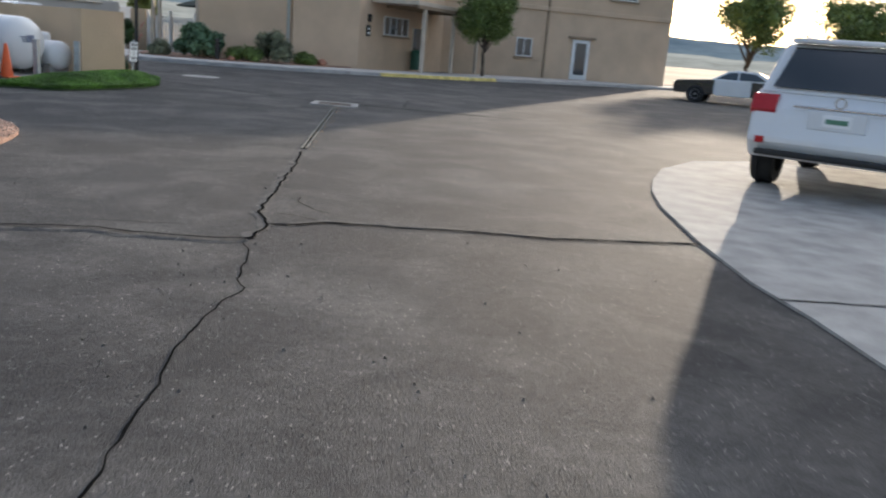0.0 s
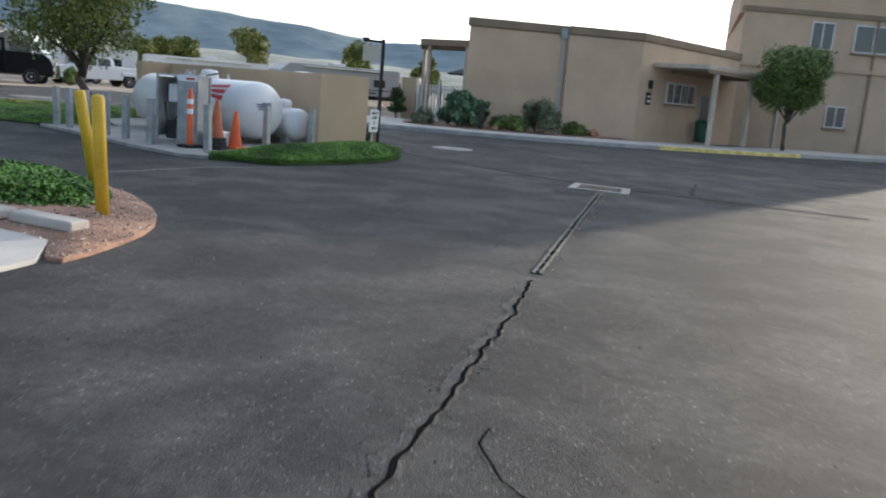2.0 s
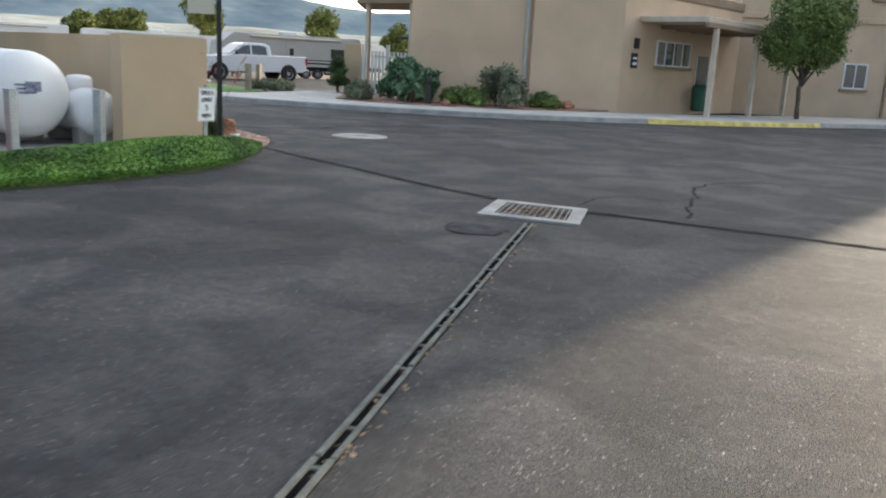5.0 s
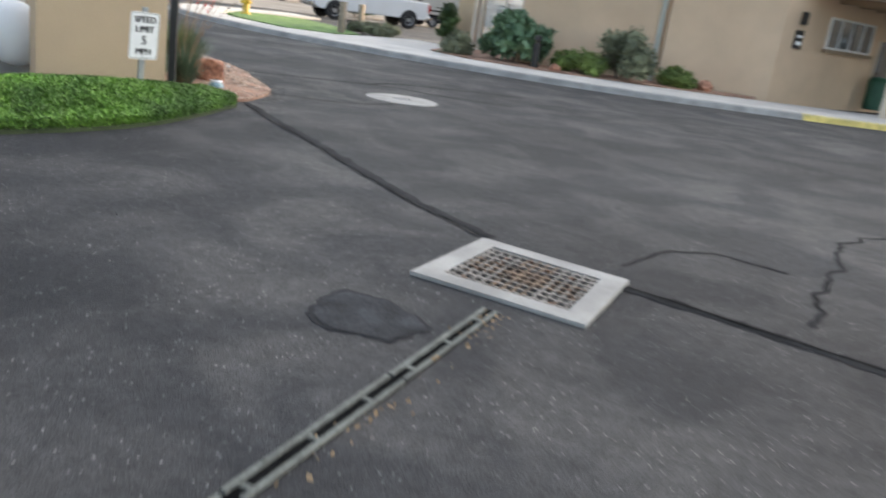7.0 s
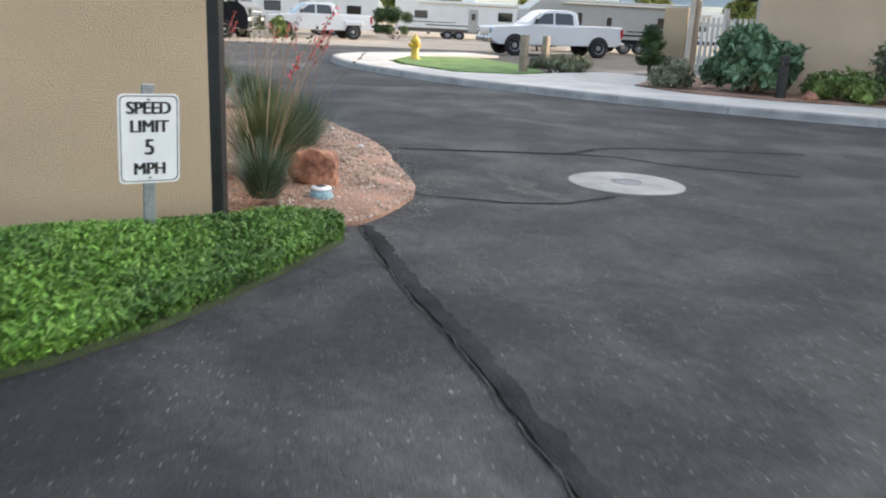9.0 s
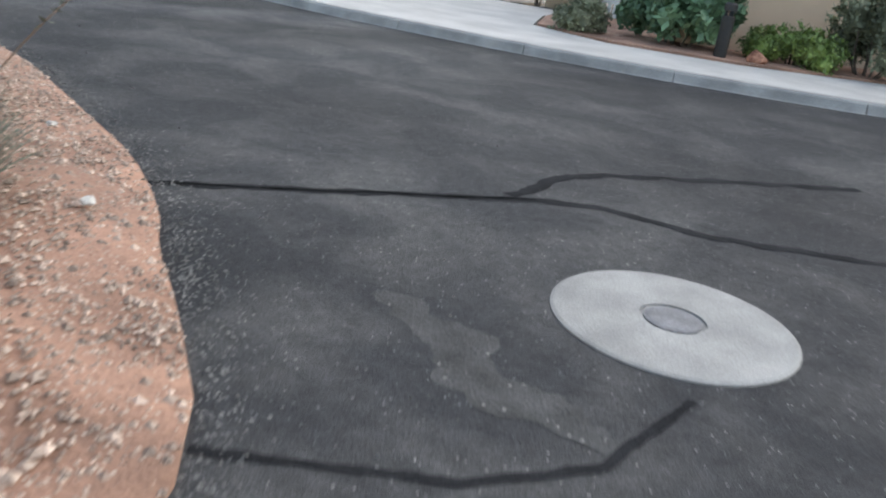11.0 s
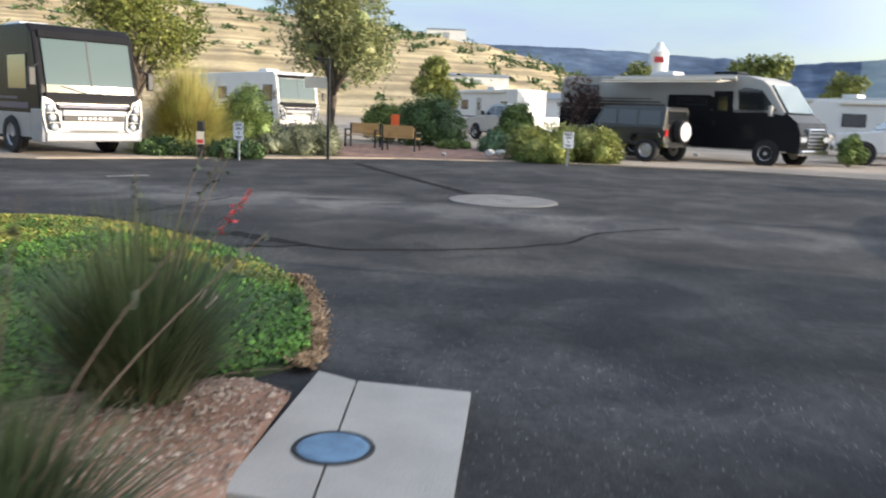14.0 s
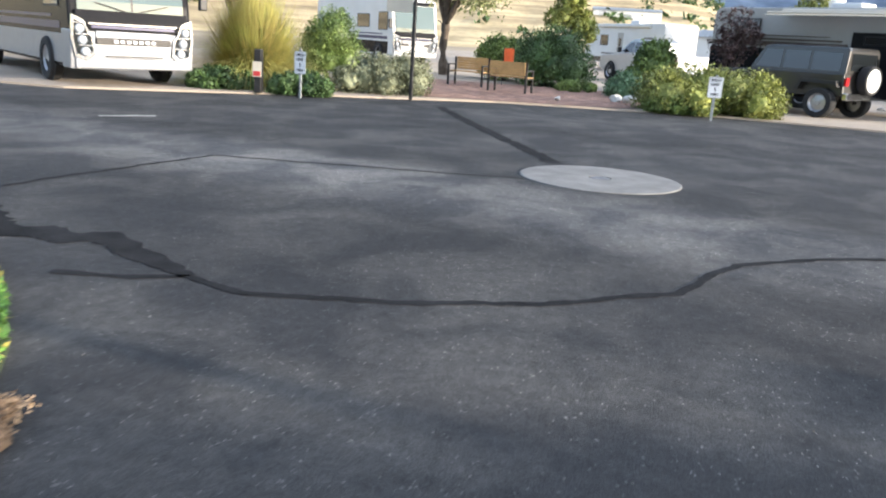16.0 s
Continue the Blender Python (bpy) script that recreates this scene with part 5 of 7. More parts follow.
def tall_cone(x, y, z):
    t = thing("traffic_cone", pose(x, y, z, 0, 1.5, 20), "tall faded orange cone with stacked black weight rings", "cone", "traffic cones")
    part("base", boxm(-0.2, 0.2, -0.2, 0.2, 0, 0.04, 0.012), RUBBER, t)
    for k in range(3):
        part("weight_ring", lathe([(0.1, 0.04 + 0.06 * k), (0.215 - 0.012 * k, 0.04 + 0.06 * k), (0.22 - 0.012 * k, 0.07 + 0.06 * k), (0.2 - 0.012 * k, 0.098 + 0.06 * k), (0.1, 0.098 + 0.06 * k)], 24), RUBBER, t)
    part("body", lathe([(0.145, 0.22), (0.14, 0.24), (0.035, 0.88), (0.026, 0.9), (0.0, 0.9)], 20), FADED_ORANGE, t, smooth=True)
    return t


FADED_ORANGE = mat("faded_orange_plastic", (0.42, 0.12, 0.05), 0.6, 0, 0.25, 5.0, 40.0, 0.1)
tall_cone(-7.72, 13.0, 0.06)


def delineator(x, y, z):
    t = thing("delineator_post", pose(x, y, z), "orange delineator post with white reflective bands", "delineator")
    part("base", boxm(-0.16, 0.16, -0.16, 0.16, 0, 0.05, 0.015), RUBBER, t)
    part("post", lathe([(0.06, 0.05), (0.055, 0.1), (0.05, 0.95), (0.03, 0.98), (0.035, 1.04), (0, 1.05)], 16), ORANGE, t, smooth=True)
    for z0 in (0.6, 0.78):
        part("band", lathe([(0.054, z0), (0.0555, z0), (0.0545, z0 + 0.09), (0.053, z0 + 0.09)], 16), SIGN_WHITE, t)
    return t


delineator(-8.08, 12.72, 0.06)


def crate():
    t = thing("plastic_crate", pose(-7.95, 13.3, 0.06, 0, 0, 12), "white and red plastic crate", "crate")
    part("bin", boxm(-0.2, 0.2, -0.15, 0.15, 0, 0.26, 0.02), SIGN_WHITE, t)
    part("lid", boxm(-0.21, 0.21, -0.16, 0.16, 0.26, 0.3, 0.01), SIGN_WHITE, t)
    part("tag", boxm(0.02, 0.16, -0.158, -0.15, 0.06, 0.2), RED_DECAL, t)


crate()


def yellow_bollard(x, y, lean_x, lean_y, h):
    t = thing("bollard", pose(x, y, 0.08, lean_x, lean_y, 0), "tall yellow painted steel bollard in red gravel", "bollard", "yellow bollards")
    part("tube", lathe([(0.0, -0.06), (0.058, -0.06), (0.057, h - 0.02), (0.05, h), (0.0, h + 0.012)], 20), YELLOW, t, smooth=True)
    return t


yellow_bollard(-2.98, 6.7, 1.9, -1.2, 1.06)
yellow_bollard(-4.35, 7.72, 7.5, -4.5, 1.05)
for x, y, r in ((-2.9, 6.1, 0), (-3.7, 6.0, 3), (-4.5, 5.9, -2)):
    st = thing("edging_stone", pose(x, y, 0.08, 0, 0, 4 + r), "flat pale edging stone", "stone", "edging stones")
    part("block", boxm(-0.36, 0.36, -0.1, 0.1, -0.02, 0.07, 0.02), SLAB, st)


def text_mesh(words, size, name, parent, m, material):
    cu = bpy.data.curves.new(name, "FONT")
    cu.body = words
    cu.size = size
    cu.align_x, cu.align_y = "CENTER", "CENTER"
    cu.extrude = 0.0006
    cu.offset = 0.0
    ob = new(name, cu)
    bpy.context.view_layer.update()
    me = bpy.data.meshes.new_from_object(ob)
    bpy.data.objects.remove(ob)
    me.materials.clear()
    me.materials.append(material)
    o = new(name, me)
    o.parent = parent
    o.matrix_parent_inverse = Matrix()
    o.matrix_basis = m
    return o


def speed_sign(m, post_h, label, group):
    """A speed sign on a steel post; it faces local -y, its foot at the origin."""
    t = thing("speed_sign", m, label, "sign", group)
    part("post", boxm(-0.03, 0.03, 0.006, 0.03, -0.1, post_h, 0.004), STEEL, t)
    zc = post_h - 0.275
    bm = bmesh.new()
    w, h, r = 0.1525, 0.2285, 0.03
    ring = []
    for cx, cz, a0 in ((w - r, h - r, 0), (-w + r, h - r, 90), (-w + r, -h + r, 180), (w - r, -h + r, 270)):
        for k in range(6):
            a = radians(a0 + 90 * k / 5)
            ring.append((cx + r * math.cos(a), cz + r * math.sin(a)))
    lo = [bm.verts.new((x, 0.0, zc + z)) for x, z in ring]
    hi = [bm.verts.new((x, 0.003, zc + z)) for x, z in ring]
    bm.faces.new(lo)
    bm.faces.new(list(reversed(hi)))
    for i in range(len(ring)):
        j = (i + 1) % len(ring)
        bm.faces.new((lo[j], lo[i], hi[i], hi[j]))
    bmesh.ops.recalc_face_normals(bm, faces=bm.faces)
    plate = part("plate", bm, SIGN_WHITE, t, "white enamelled plate")
    bm = bmesh.new()
    a = [bm.verts.new((x * 0.94, -0.0012, zc + z * 0.96)) for x, z in ring]
    b = [bm.verts.new((x * 0.91, -0.0012, zc + z * 0.94)) for x, z in ring]
    for i in range(len(ring)):
        j = (i + 1) % len(ring)
        bm.faces.new((a[i], a[j], b[j], b[i]))
    part("border", bm, SIGN_BLACK, plate)
    for words, dz, size in (("SPEED", 0.155, 0.088), ("LIMIT", 0.062, 0.088), ("5", -0.045, 0.115), ("MPH", -0.155, 0.088)):
        for sh in (-1, 1):
          text_mesh(words, size, "lettering", plate, Matrix.Translation((sh * 0.0034, -0.0016 - 0.0014 * (sh > 0), zc + dz)) @ Matrix.Rotation(radians(90), 4, "X") @ Matrix.Diagonal((0.92, 1, 1, 1)), SIGN_BLACK)
    for z in (0.2, -0.2):
        part("bolt", turned(lathe([(0, -0.006), (0.006, -0.006), (0.008, 0), (0, 0)], 8), Matrix.Translation((0, -0.001, zc + z)) @ Matrix.Rotation(radians(-90), 4, "X")), STEEL, plate)
    return t


speed_sign(pose(-6.36, 16.1, 0.16, 3, 1, 86), 0.83, "white speed limit sign on a short steel post in groundcover", "speed signs")
speed_sign(pose(-35.6, 24.45, 0.06, 0, 0, 83), 0.95, "white speed limit sign on a short post before a juniper", "speed signs")
speed_sign(pose(-32.95, 15.72, 0.04, 0, 0, 70), 0.97, "white speed limit sign on a short post among low shrubs", "speed signs")


def hanging_sign_pole(m, h, label, width=0.36, drop=0.0):
    t = thing("sign_pole", m, label, "sign pole", "poles with hanging signs")
    part("pole", boxm(-0.035, 0.035, -0.035, 0.035, -0.2, h, 0.006), DARK_STEEL, t)
    arm = part("arm", boxm(-0.42, -0.035, -0.02, 0.02, h - 0.08, h - 0.03, 0.004), DARK_STEEL, t)
    part("lamp", boxm(-0.44, -0.3, -0.05, 0.05, h - 0.03, h + 0.01, 0.01), DARK_STEEL, arm)
    pn = part("panel", boxm(-0.06 - width, -0.06, -0.01, 0.01, h - 0.47 - drop * 0.9, h - 0.14 - drop, 0.004), AWNING, t, "pale tan hanging panel")
    for x in (-0.36, -0.12):
        part("hook", rodm((x, 0, h - 0.14 - drop), (x, 0, h - 0.08), 0.006, None, 6), DARK_STEEL, pn)
    return t


hanging_sign_pole(pose(-6.52, 16.56, 0.2, 0, 0, 41), 2.2, "slim black pole with a hanging tan panel")
hanging_sign_pole(pose(-34.6, 17.75, 0.03, 0, 0, 80), 2.7, "slim black pole with a low wide hanging tan panel", 0.62, 0.38)


def rock(x, y, z, sx_, sy_, sz_, seed, material, label, rz=0, name="rock"):
    rng = random.Random(seed)
    bm = bmesh.new()
    bmesh.ops.create_icosphere(bm, subdivisions=3, radius=1.0)
    for _ in range(9):
        n = Vector((rng.gauss(0, 1), rng.gauss(0, 1), rng.gauss(0, 1))).normalized()
        d = rng.uniform(0.55, 0.8)
        for v in bm.verts:
            k = v.co.dot(n) - d
            if k > 0:
                v.co -= n * k
    for v in bm.verts:
        v.co += v.co.normalized() * noise.noise(v.co * 2.5 + Vector((seed, 0, 0))) * 0.07
        v.co.x *= sx_
        v.co.y *= sy_
        v.co.z = v.co.z * sz_ + sz_ * 0.6
    ob = part(name, bm, material)
    ob.matrix_world = pose(x, y, z, 0, 0, rz)
    return tagged(ob, label, "rock")


def block_rock(x, y, z, rz):
    """A squared standing stone with a sloped, chipped top."""
    bm = boxm(-0.085, 0.085, -0.08, 0.08, 0.0, 0.34)
    bmesh.ops.subdivide_edges(bm, edges=list(bm.edges), cuts=4, use_grid_fill=True)
    for v in bm.verts:
        k = v.co.z / 0.34
        v.co.x *= 1.12 - 0.3 * k
        v.co.y *= 1.1 - 0.2 * k
        if k > 0.9:
            v.co.z -= 0.25 * (v.co.x + 0.1)
        v.co += Vector((noise.noise(v.co * 9), noise.noise(v.co * 9 + Vector((5, 0, 0))), noise.noise(v.co * 9 + Vector((0, 7, 0))))) * 0.018
    ob = part("rock", bm, RED_ROCK)
    ob.matrix_world = pose(x, y, z, 0, 0, rz)
    return tagged(ob, "squared red sandstone block standing in gravel", "rock")


block_rock(-11.62, 19.45, 0.06, 30)
rock(-7.6, 17.82, 0.08, 0.22, 0.17, 0.20, 3, RED_ROCK, "rough red sandstone boulder in gravel", 40)
for x, y, s, sd in ((-12.0, 19.75, 0.035, 4), (-11.9, 19.95, 0.028, 5), (-13.2, 19.9, 0.03, 6), (-10.3, 19.6, 0.03, 7), (-9.0, 19.15, 0.035, 8)):
    rock(x, y, 0.09, s * 1.3, s, s * 0.7, sd, WHITE_ROCK, "small pale loose stone", sd * 40, "stone")


def garden_light():
    t = thing("solar_light", pose(-7.22, 17.64, 0.07), "small round blue-grey solar path light", "lamp")
    part("base", lathe([(0, 0), (0.085, 0), (0.09, 0.03), (0.07, 0.075), (0, 0.075)], 20), mat("blue_glaze", (0.28, 0.42, 0.47), 0.4, 0, 0.3, 30.0, 60.0, 0.1), t, smooth=True)
    part("cap", lathe([(0.07, 0.075), (0.078, 0.08), (0.07, 0.095), (0, 0.1)], 20), SIGN_WHITE, t, smooth=True)
    part("cell", boxm(-0.03, 0.03, -0.03, 0.03, 0.1, 0.104), SIGN_BLACK, t)


garden_light()


def blades(bm_rows, count, height, spread, width, seed, droop=0.35):
    """Arching blades from one root: vertices and faces for one mesh."""
    rng = np.random.default_rng(seed)
    verts, faces = [], []
    for _ in range(count):
        a = rng.uniform(0, 2 * np.pi)
        out = spread * rng.uniform(0.05, 1.0) ** 0.8
        h = height * rng.uniform(0.55, 1.0)
        w = width * rng.uniform(0.7, 1.2)
        r0 = rng.uniform(0, 0.16) * spread / 0.45
        o = out / max(spread, 1e-3)
        ca, sa = np.cos(a), np.sin(a)
        b0 = len(verts)
        n = 4
        for i in range(n + 1):
            u = i / n
            r = r0 * (0.6 + 0.4 * o) + out * u ** 1.15
            z = h * (u * (1 - 0.22 * o) - droop * o * o * u * u * 0.7)
            ww = w * (1 - 0.92 * u)
            verts.append((r * ca - sa * ww, r * sa + ca * ww, z))
            verts.append((r * ca + sa * ww, r * sa - ca * ww, z))
        for i in range(n):
            faces.append((b0 + 2 * i, b0 + 2 * i + 1, b0 + 2 * i + 3, b0 + 2 * i + 2))
    return verts, faces


def blade_mesh(name, count, height, spread, width, seed, material, parent, droop=0.35, label=""):
    v, f = blades(None, count, height, spread, width, seed, droop)
    me = bpy.data.meshes.new(name)
    me.from_pydata(v, [], f)
    me.materials.append(material)
    ob = new(name, me)
    ob.parent = parent
    if label:
        tagged(ob, label)
    return ob


def red_yucca(x, y, z, h, spread, count, stalks, seed, material, label, toward=(0.5, 0.85)):
    t = thing("red_yucca", pose(x, y, z), label, "plant", "red yuccas along the wall")
    blade_mesh("foliage", count, h, spread, 0.0065, seed, material, t)
    blade_mesh("dry_skirt", count // 8, h * 0.45, spread * 0.9, 0.006, seed + 50, STALK, t, 0.8)
    rng = random.Random(seed)
    for _ in range(stalks):
        ang = rng.gauss(0, 1.2)
        dx = toward[0] * math.cos(ang) - toward[1] * math.sin(ang)
        dy = toward[0] * math.sin(ang) + toward[1] * math.cos(ang)
        ln, lean = rng.uniform(0.95, 1.45), rng.uniform(0.25, 0.8)
        pts = [Vector((dx * (0.02 + lean * (i / 8) ** 1.3), dy * (0.02 + lean * (i / 8) ** 1.3), 0.05 + ln * (i / 8) * (1 - 0.12 * i / 8))) for i in range(9)]
        st = part("stalk", tube(pts, [0.0042 * (1.15 - 0.085 * i) for i in range(9)], 6), STALK, t)
        bl = []
        for k in range(34):
            u = rng.uniform(0.8, 0.999)
            i = min(7, int(u * 8))
            p = pts[i].lerp(pts[i + 1], u * 8 - i)
            bl.append(tuple(p + Vector((rng.gauss(0, 0.011), rng.gauss(0, 0.011), rng.gauss(0, 0.012)))))
        if rng.random() < 0.62:
            tagged(cloud_of_quads("bloom", bl, 0.016, BLOOM, 1.2, seed + 3, 1.9, st, "coral red blossoms"), kind="stuff")
        else:
            tagged(cloud_of_quads("seed_head", bl[::4], 0.026, LEAF_GREY, 1.2, seed + 3, 1.1, st, "grey-green seed pods"), kind="stuff")
    return t


red_yucca(-12.42, 19.62, 0.07, 0.62, 0.42, 1100, 5, 31, YUCCA, "blue-green red yucca clump with coral flower stalks")
red_yucca(-14.15, 19.86, 0.07, 0.76, 0.52, 1200, 8, 32, YUCCA_GREEN, "large green red yucca clump with flower stalks")
red_yucca(-10.96, 19.12, 0.07, 0.64, 0.46, 1100, 5, 33, YUCCA, "blue-green red yucca clump beside the wall")
red_yucca(-7.28, 17.22, 0.12, 0.5, 0.3, 600, 5, 34, YUCCA, "small red yucca clump at the wall end", (0.75, 0.4))
red_yucca(-9.3, 18.62, 0.08, 0.66, 0.44, 900, 5, 35, YUCCA, "blue-green red yucca clump in gravel")
red_yucca(-8.3, 17.75, 0.08, 0.85, 0.5, 900, 6, 36, YUCCA_GREEN, "tall grassy red yucca clump against the wall")
red_yucca(-15.72, 19.7, 0.09, 1.0, 0.66, 1700, 5, 37, YUCCA_GREEN, "green red yucca clump at the island end")
for x, y, h in ((-11.75, 19.9, 0.3), (-13.3, 20.1, 0.26)):
    dr = thing("drip_line", pose(x, y, 0.09, 6, 8, 0), "thin black irrigation riser in gravel", "irrigation riser")
    part("riser", rodm((0, 0, -0.03), (0.02, 0.01, h), 0.003, None, 6), SIGN_BLACK, dr)

# low stone in the island groundcover
rock(-17.07, 19.55, 0.19, 0.26, 0.14, 0.05, 12, mat("pinkish_flat_stone", (0.42, 0.30, 0.24), 0.85, 0, 0.2), "flat pinkish stone sunk in groundcover", 25)


# ---- trees and shrubs ----
def crown_points(blobs, count, seed, shell=0.45):
    """Leaf places: each blob is x, y, z, radius; half gather in small clumps, half cover the blob's uneven outside."""
    rng = np.random.default_rng(seed)
    vol = np.array([b[3] ** 2 for b in blobs])
    out = []
    for b, n in zip(blobs, (count * vol / vol.sum()).astype(int)):
        k = max(8, n // 40)
        d = rng.normal(size=(k, 3))
        d /= np.linalg.norm(d, axis=1)[:, None]
        c = np.array(b[:3]) + d * b[3] * rng.uniform(shell, 1.08, (k, 1)) * np.array([1, 1, 0.9])
        pick = rng.integers(0, k, n // 2)
        out.append(c[pick] + rng.normal(scale=b[3] * 0.12, size=(n // 2, 3)))
        d = rng.normal(size=(n - n // 2, 3))
        d /= np.linalg.norm(d, axis=1)[:, None]
        lump = 1 + 0.16 * np.sin(d[:, :1] * 9 + b[0] * 5) * np.sin(d[:, 1:2] * 8 + b[1] * 3) * np.cos(d[:, 2:] * 7)
        out.append(np.array(b[:3]) + d * b[3] * lump * rng.uniform(0.72, 1.02, (n - n // 2, 1)))
    return np.concatenate(out)


def limb(bm, a, b, r0, r1, seed, kinks=4):
    rng = random.Random(seed)
    a, b = Vector(a), Vector(b)
    pts = [a]
    for i in range(1, kinks + 1):
        pts.append(a.lerp(b, i / kinks) + Vector((rng.gauss(0, 1), rng.gauss(0, 1), 0)) * (b - a).length * 0.04 * (1 if i < kinks else 0))
    return tube(pts, [r0 + (r1 - r0) * i / kinks for i in range(kinks + 1)], 8, bm)


def inner_mass(blobs, k, leaf, parent):
    """The dense inside of a crown, uneven and leaf-coloured, under the outer leaves."""
    bm = bmesh.new()
    for i, b in enumerate(blobs):
        bmesh.ops.create_icosphere(bm, subdivisions=2, radius=b[3] * k, matrix=Matrix.Translation((b[0], b[1], max(b[2], b[3] * k * 0.7))))
    for v in bm.verts:
        v.co += Vector((noise.noise(v.co * 5), noise.noise(v.co * 5 + Vector((9, 0, 0))), noise.noise(v.co * 5 + Vector((0, 9, 0))))) * 0.1
    return part("inner_foliage", bm, leaf, parent)


def tree(x, y, z, h, r, trunk_h, seed, leaf, label, count=5000, size=0.09, blobs=9, trunk_r=0.12, group="", inner=0.42):
    t = thing("tree", pose(x, y, z), label, "tree", group)
    rng = random.Random(seed)
    bl = []
    for k in range(blobs):
        a = 2 * math.pi * k / blobs + rng.uniform(-0.4, 0.4)
        rr = r * rng.uniform(0.25, 0.62)
        zz = trunk_h + (h - trunk_h) * rng.uniform(0.22, 0.8)
        bl.append((rr * math.cos(a), rr * math.sin(a), zz, r * rng.uniform(0.34, 0.5)))
    bl.append((0, 0, h - r * 0.35, r * 0.42))
    bm = bmesh.new()
    limb(bm, (0, 0, -0.1), (rng.uniform(-0.1, 0.1), 0, trunk_h), trunk_r, trunk_r * 0.75, seed)
    for i, b in enumerate(bl):
        limb(bm, (0, 0, trunk_h * rng.uniform(0.75, 1.0)), (b[0], b[1], b[2]), trunk_r * 0.45, trunk_r * 0.12, seed + i)
    part("trunk", bm, BARK, t, smooth=True)
    inner_mass(bl, inner, leaf, t)
    cloud_of_quads("crown", crown_points(bl, int(count * 2.2), seed), size * 0.78, leaf, 1.2, seed, 1.7, t)
    return t


def shrub(x, y, z, w, d, h, seed, leaf, label, count=2500, size=0.06, name="shrub", rz=0, group="", flat=False):
    """A mounded bush: woody stems and many small leaves over an uneven body."""
    t = thing(name, pose(x, y, z, 0, 0, rz), label, "shrub", group)
    rng = random.Random(seed)
    bl = []
    for k in range(12):
        u, v = rng.uniform(-0.8, 0.8), rng.uniform(-0.8, 0.8)
        k2 = max(0.0, 1 - 0.5 * (u * u + v * v)) if not flat else 0.92
        rad = min(w, d, h * 1.6) * rng.uniform(0.26, 0.36)
        bl.append((u * (w / 2 - rad * 0.6), v * (d / 2 - rad * 0.6), max(rad * 0.5, (h - rad * 0.85) * k2 * rng.uniform(0.72, 1.0)), rad))
    for k in range(7):
        a = rng.uniform(0, 6.28)
        bl.append((math.cos(a) * w * 0.36, math.sin(a) * d * 0.36, h * 0.28, min(w, d, h * 1.5) * 0.24))
    bm = bmesh.new()
    for i, b in enumerate(bl[:9]):
        limb(bm, (b[0] * 0.25, b[1] * 0.25, -0.05), b[:3], 0.02, 0.006, seed + i, 3)
    part("stems", bm, BARK, t)
    p = crown_points(bl, int(count * 3.4), seed, 0.8)
    p[:, 2] = np.maximum(p[:, 2], 0.02)
    inner_mass(bl, 0.6, leaf, t)
    cloud_of_quads("foliage", p, size * 0.72, leaf, 1.2, seed, 1.7, t)
    return t


tree(-13.42, 14.65, 0.1, 4.5, 1.8, 1.3, 41, LEAF_YELLOW, "multi-stemmed green tree beside the tanks", 6000, 0.075, 12, 0.11, inner=0.2)
tree(-0.9, 39.6, 0.12, 4.3, 2.0, 1.5, 42, LEAF_MID, "round-headed green tree by the porch", 11000, 0.085, 11, 0.09)
# bed at the low building
shrub(-11.85, 30.75, 0.15, 2.1, 1.3, 1.5, 51, LEAF_BLUE, "large blue-green broad-leaved shrub by the wall", 1500, 0.15)
shrub(-13.1, 29.85, 0.13, 0.8, 0.8, 0.75, 52, LEAF_GREY, "small grey grassy shrub at the walk", 1200, 0.05)
shrub(-10.0, 31.2, 0.15, 1.8, 0.9, 0.7, 53, LEAF_MID, "low green shrub at the wall", 1500, 0.06)
shrub(-9.0, 31.75, 0.15, 2.0, 1.2, 1.45, 54, LEAF_GREY, "loose grey-green rose bush at the wall", 1500, 0.07)
shrub(-7.9, 32.9, 0.15, 1.2, 0.7, 0.6, 55, LEAF_MID, "low green shrub at the wall", 1000, 0.06)
rock(-10.25, 30.45, 0.14, 0.18, 0.14, 0.15, 56, RED_ROCK, "small red boulder by the walk")
rock(-7.3, 33.4, 0.13, 0.24, 0.2, 0.22, 57, RED_ROCK, "small red boulder at the wall")


def path_bollard(x, y):
    t = thing("bollard_light", pose(x, y, 0.13), "dark grey round bollard light by the sidewalk", "bollard light")
    part("column", lathe([(0, 0), (0.1, 0), (0.1, 0.66), (0, 0.66)], 20), DARK_STEEL, t, smooth=False)
    part("lens", lathe([(0.08, 0.66), (0.08, 0.74), (0, 0.74)], 20), GLASS, t)
    part("cap", lathe([(0.1, 0.74), (0.1, 0.83), (0.07, 0.86), (0, 0.86)], 20), DARK_STEEL, t)


path_bollard(-10.75, 30.2)


def hydrant(x, y):
    t = thing("fire_hydrant", pose(x, y, 0.13), "yellow fire hydrant in the grass strip", "hydrant")
    part("barrel", lathe([(0, 0), (0.17, 0), (0.17, 0.05), (0.12, 0.06), (0.11, 0.5), (0.15, 0.52), (0.15, 0.56), (0.12, 0.6), (0.08, 0.68), (0.03, 0.7), (0.03, 0.76), (0, 0.76)], 20), HYDRANT_YELLOW, t, smooth=True)
    for a in ((-0.22, 0), (0.22, 0), (0, -0.22)):
        part("outlet", rodm((a[0] * 0.3, a[1] * 0.3, 0.42), (a[0], a[1], 0.42), 0.065), HYDRANT_YELLOW, t)


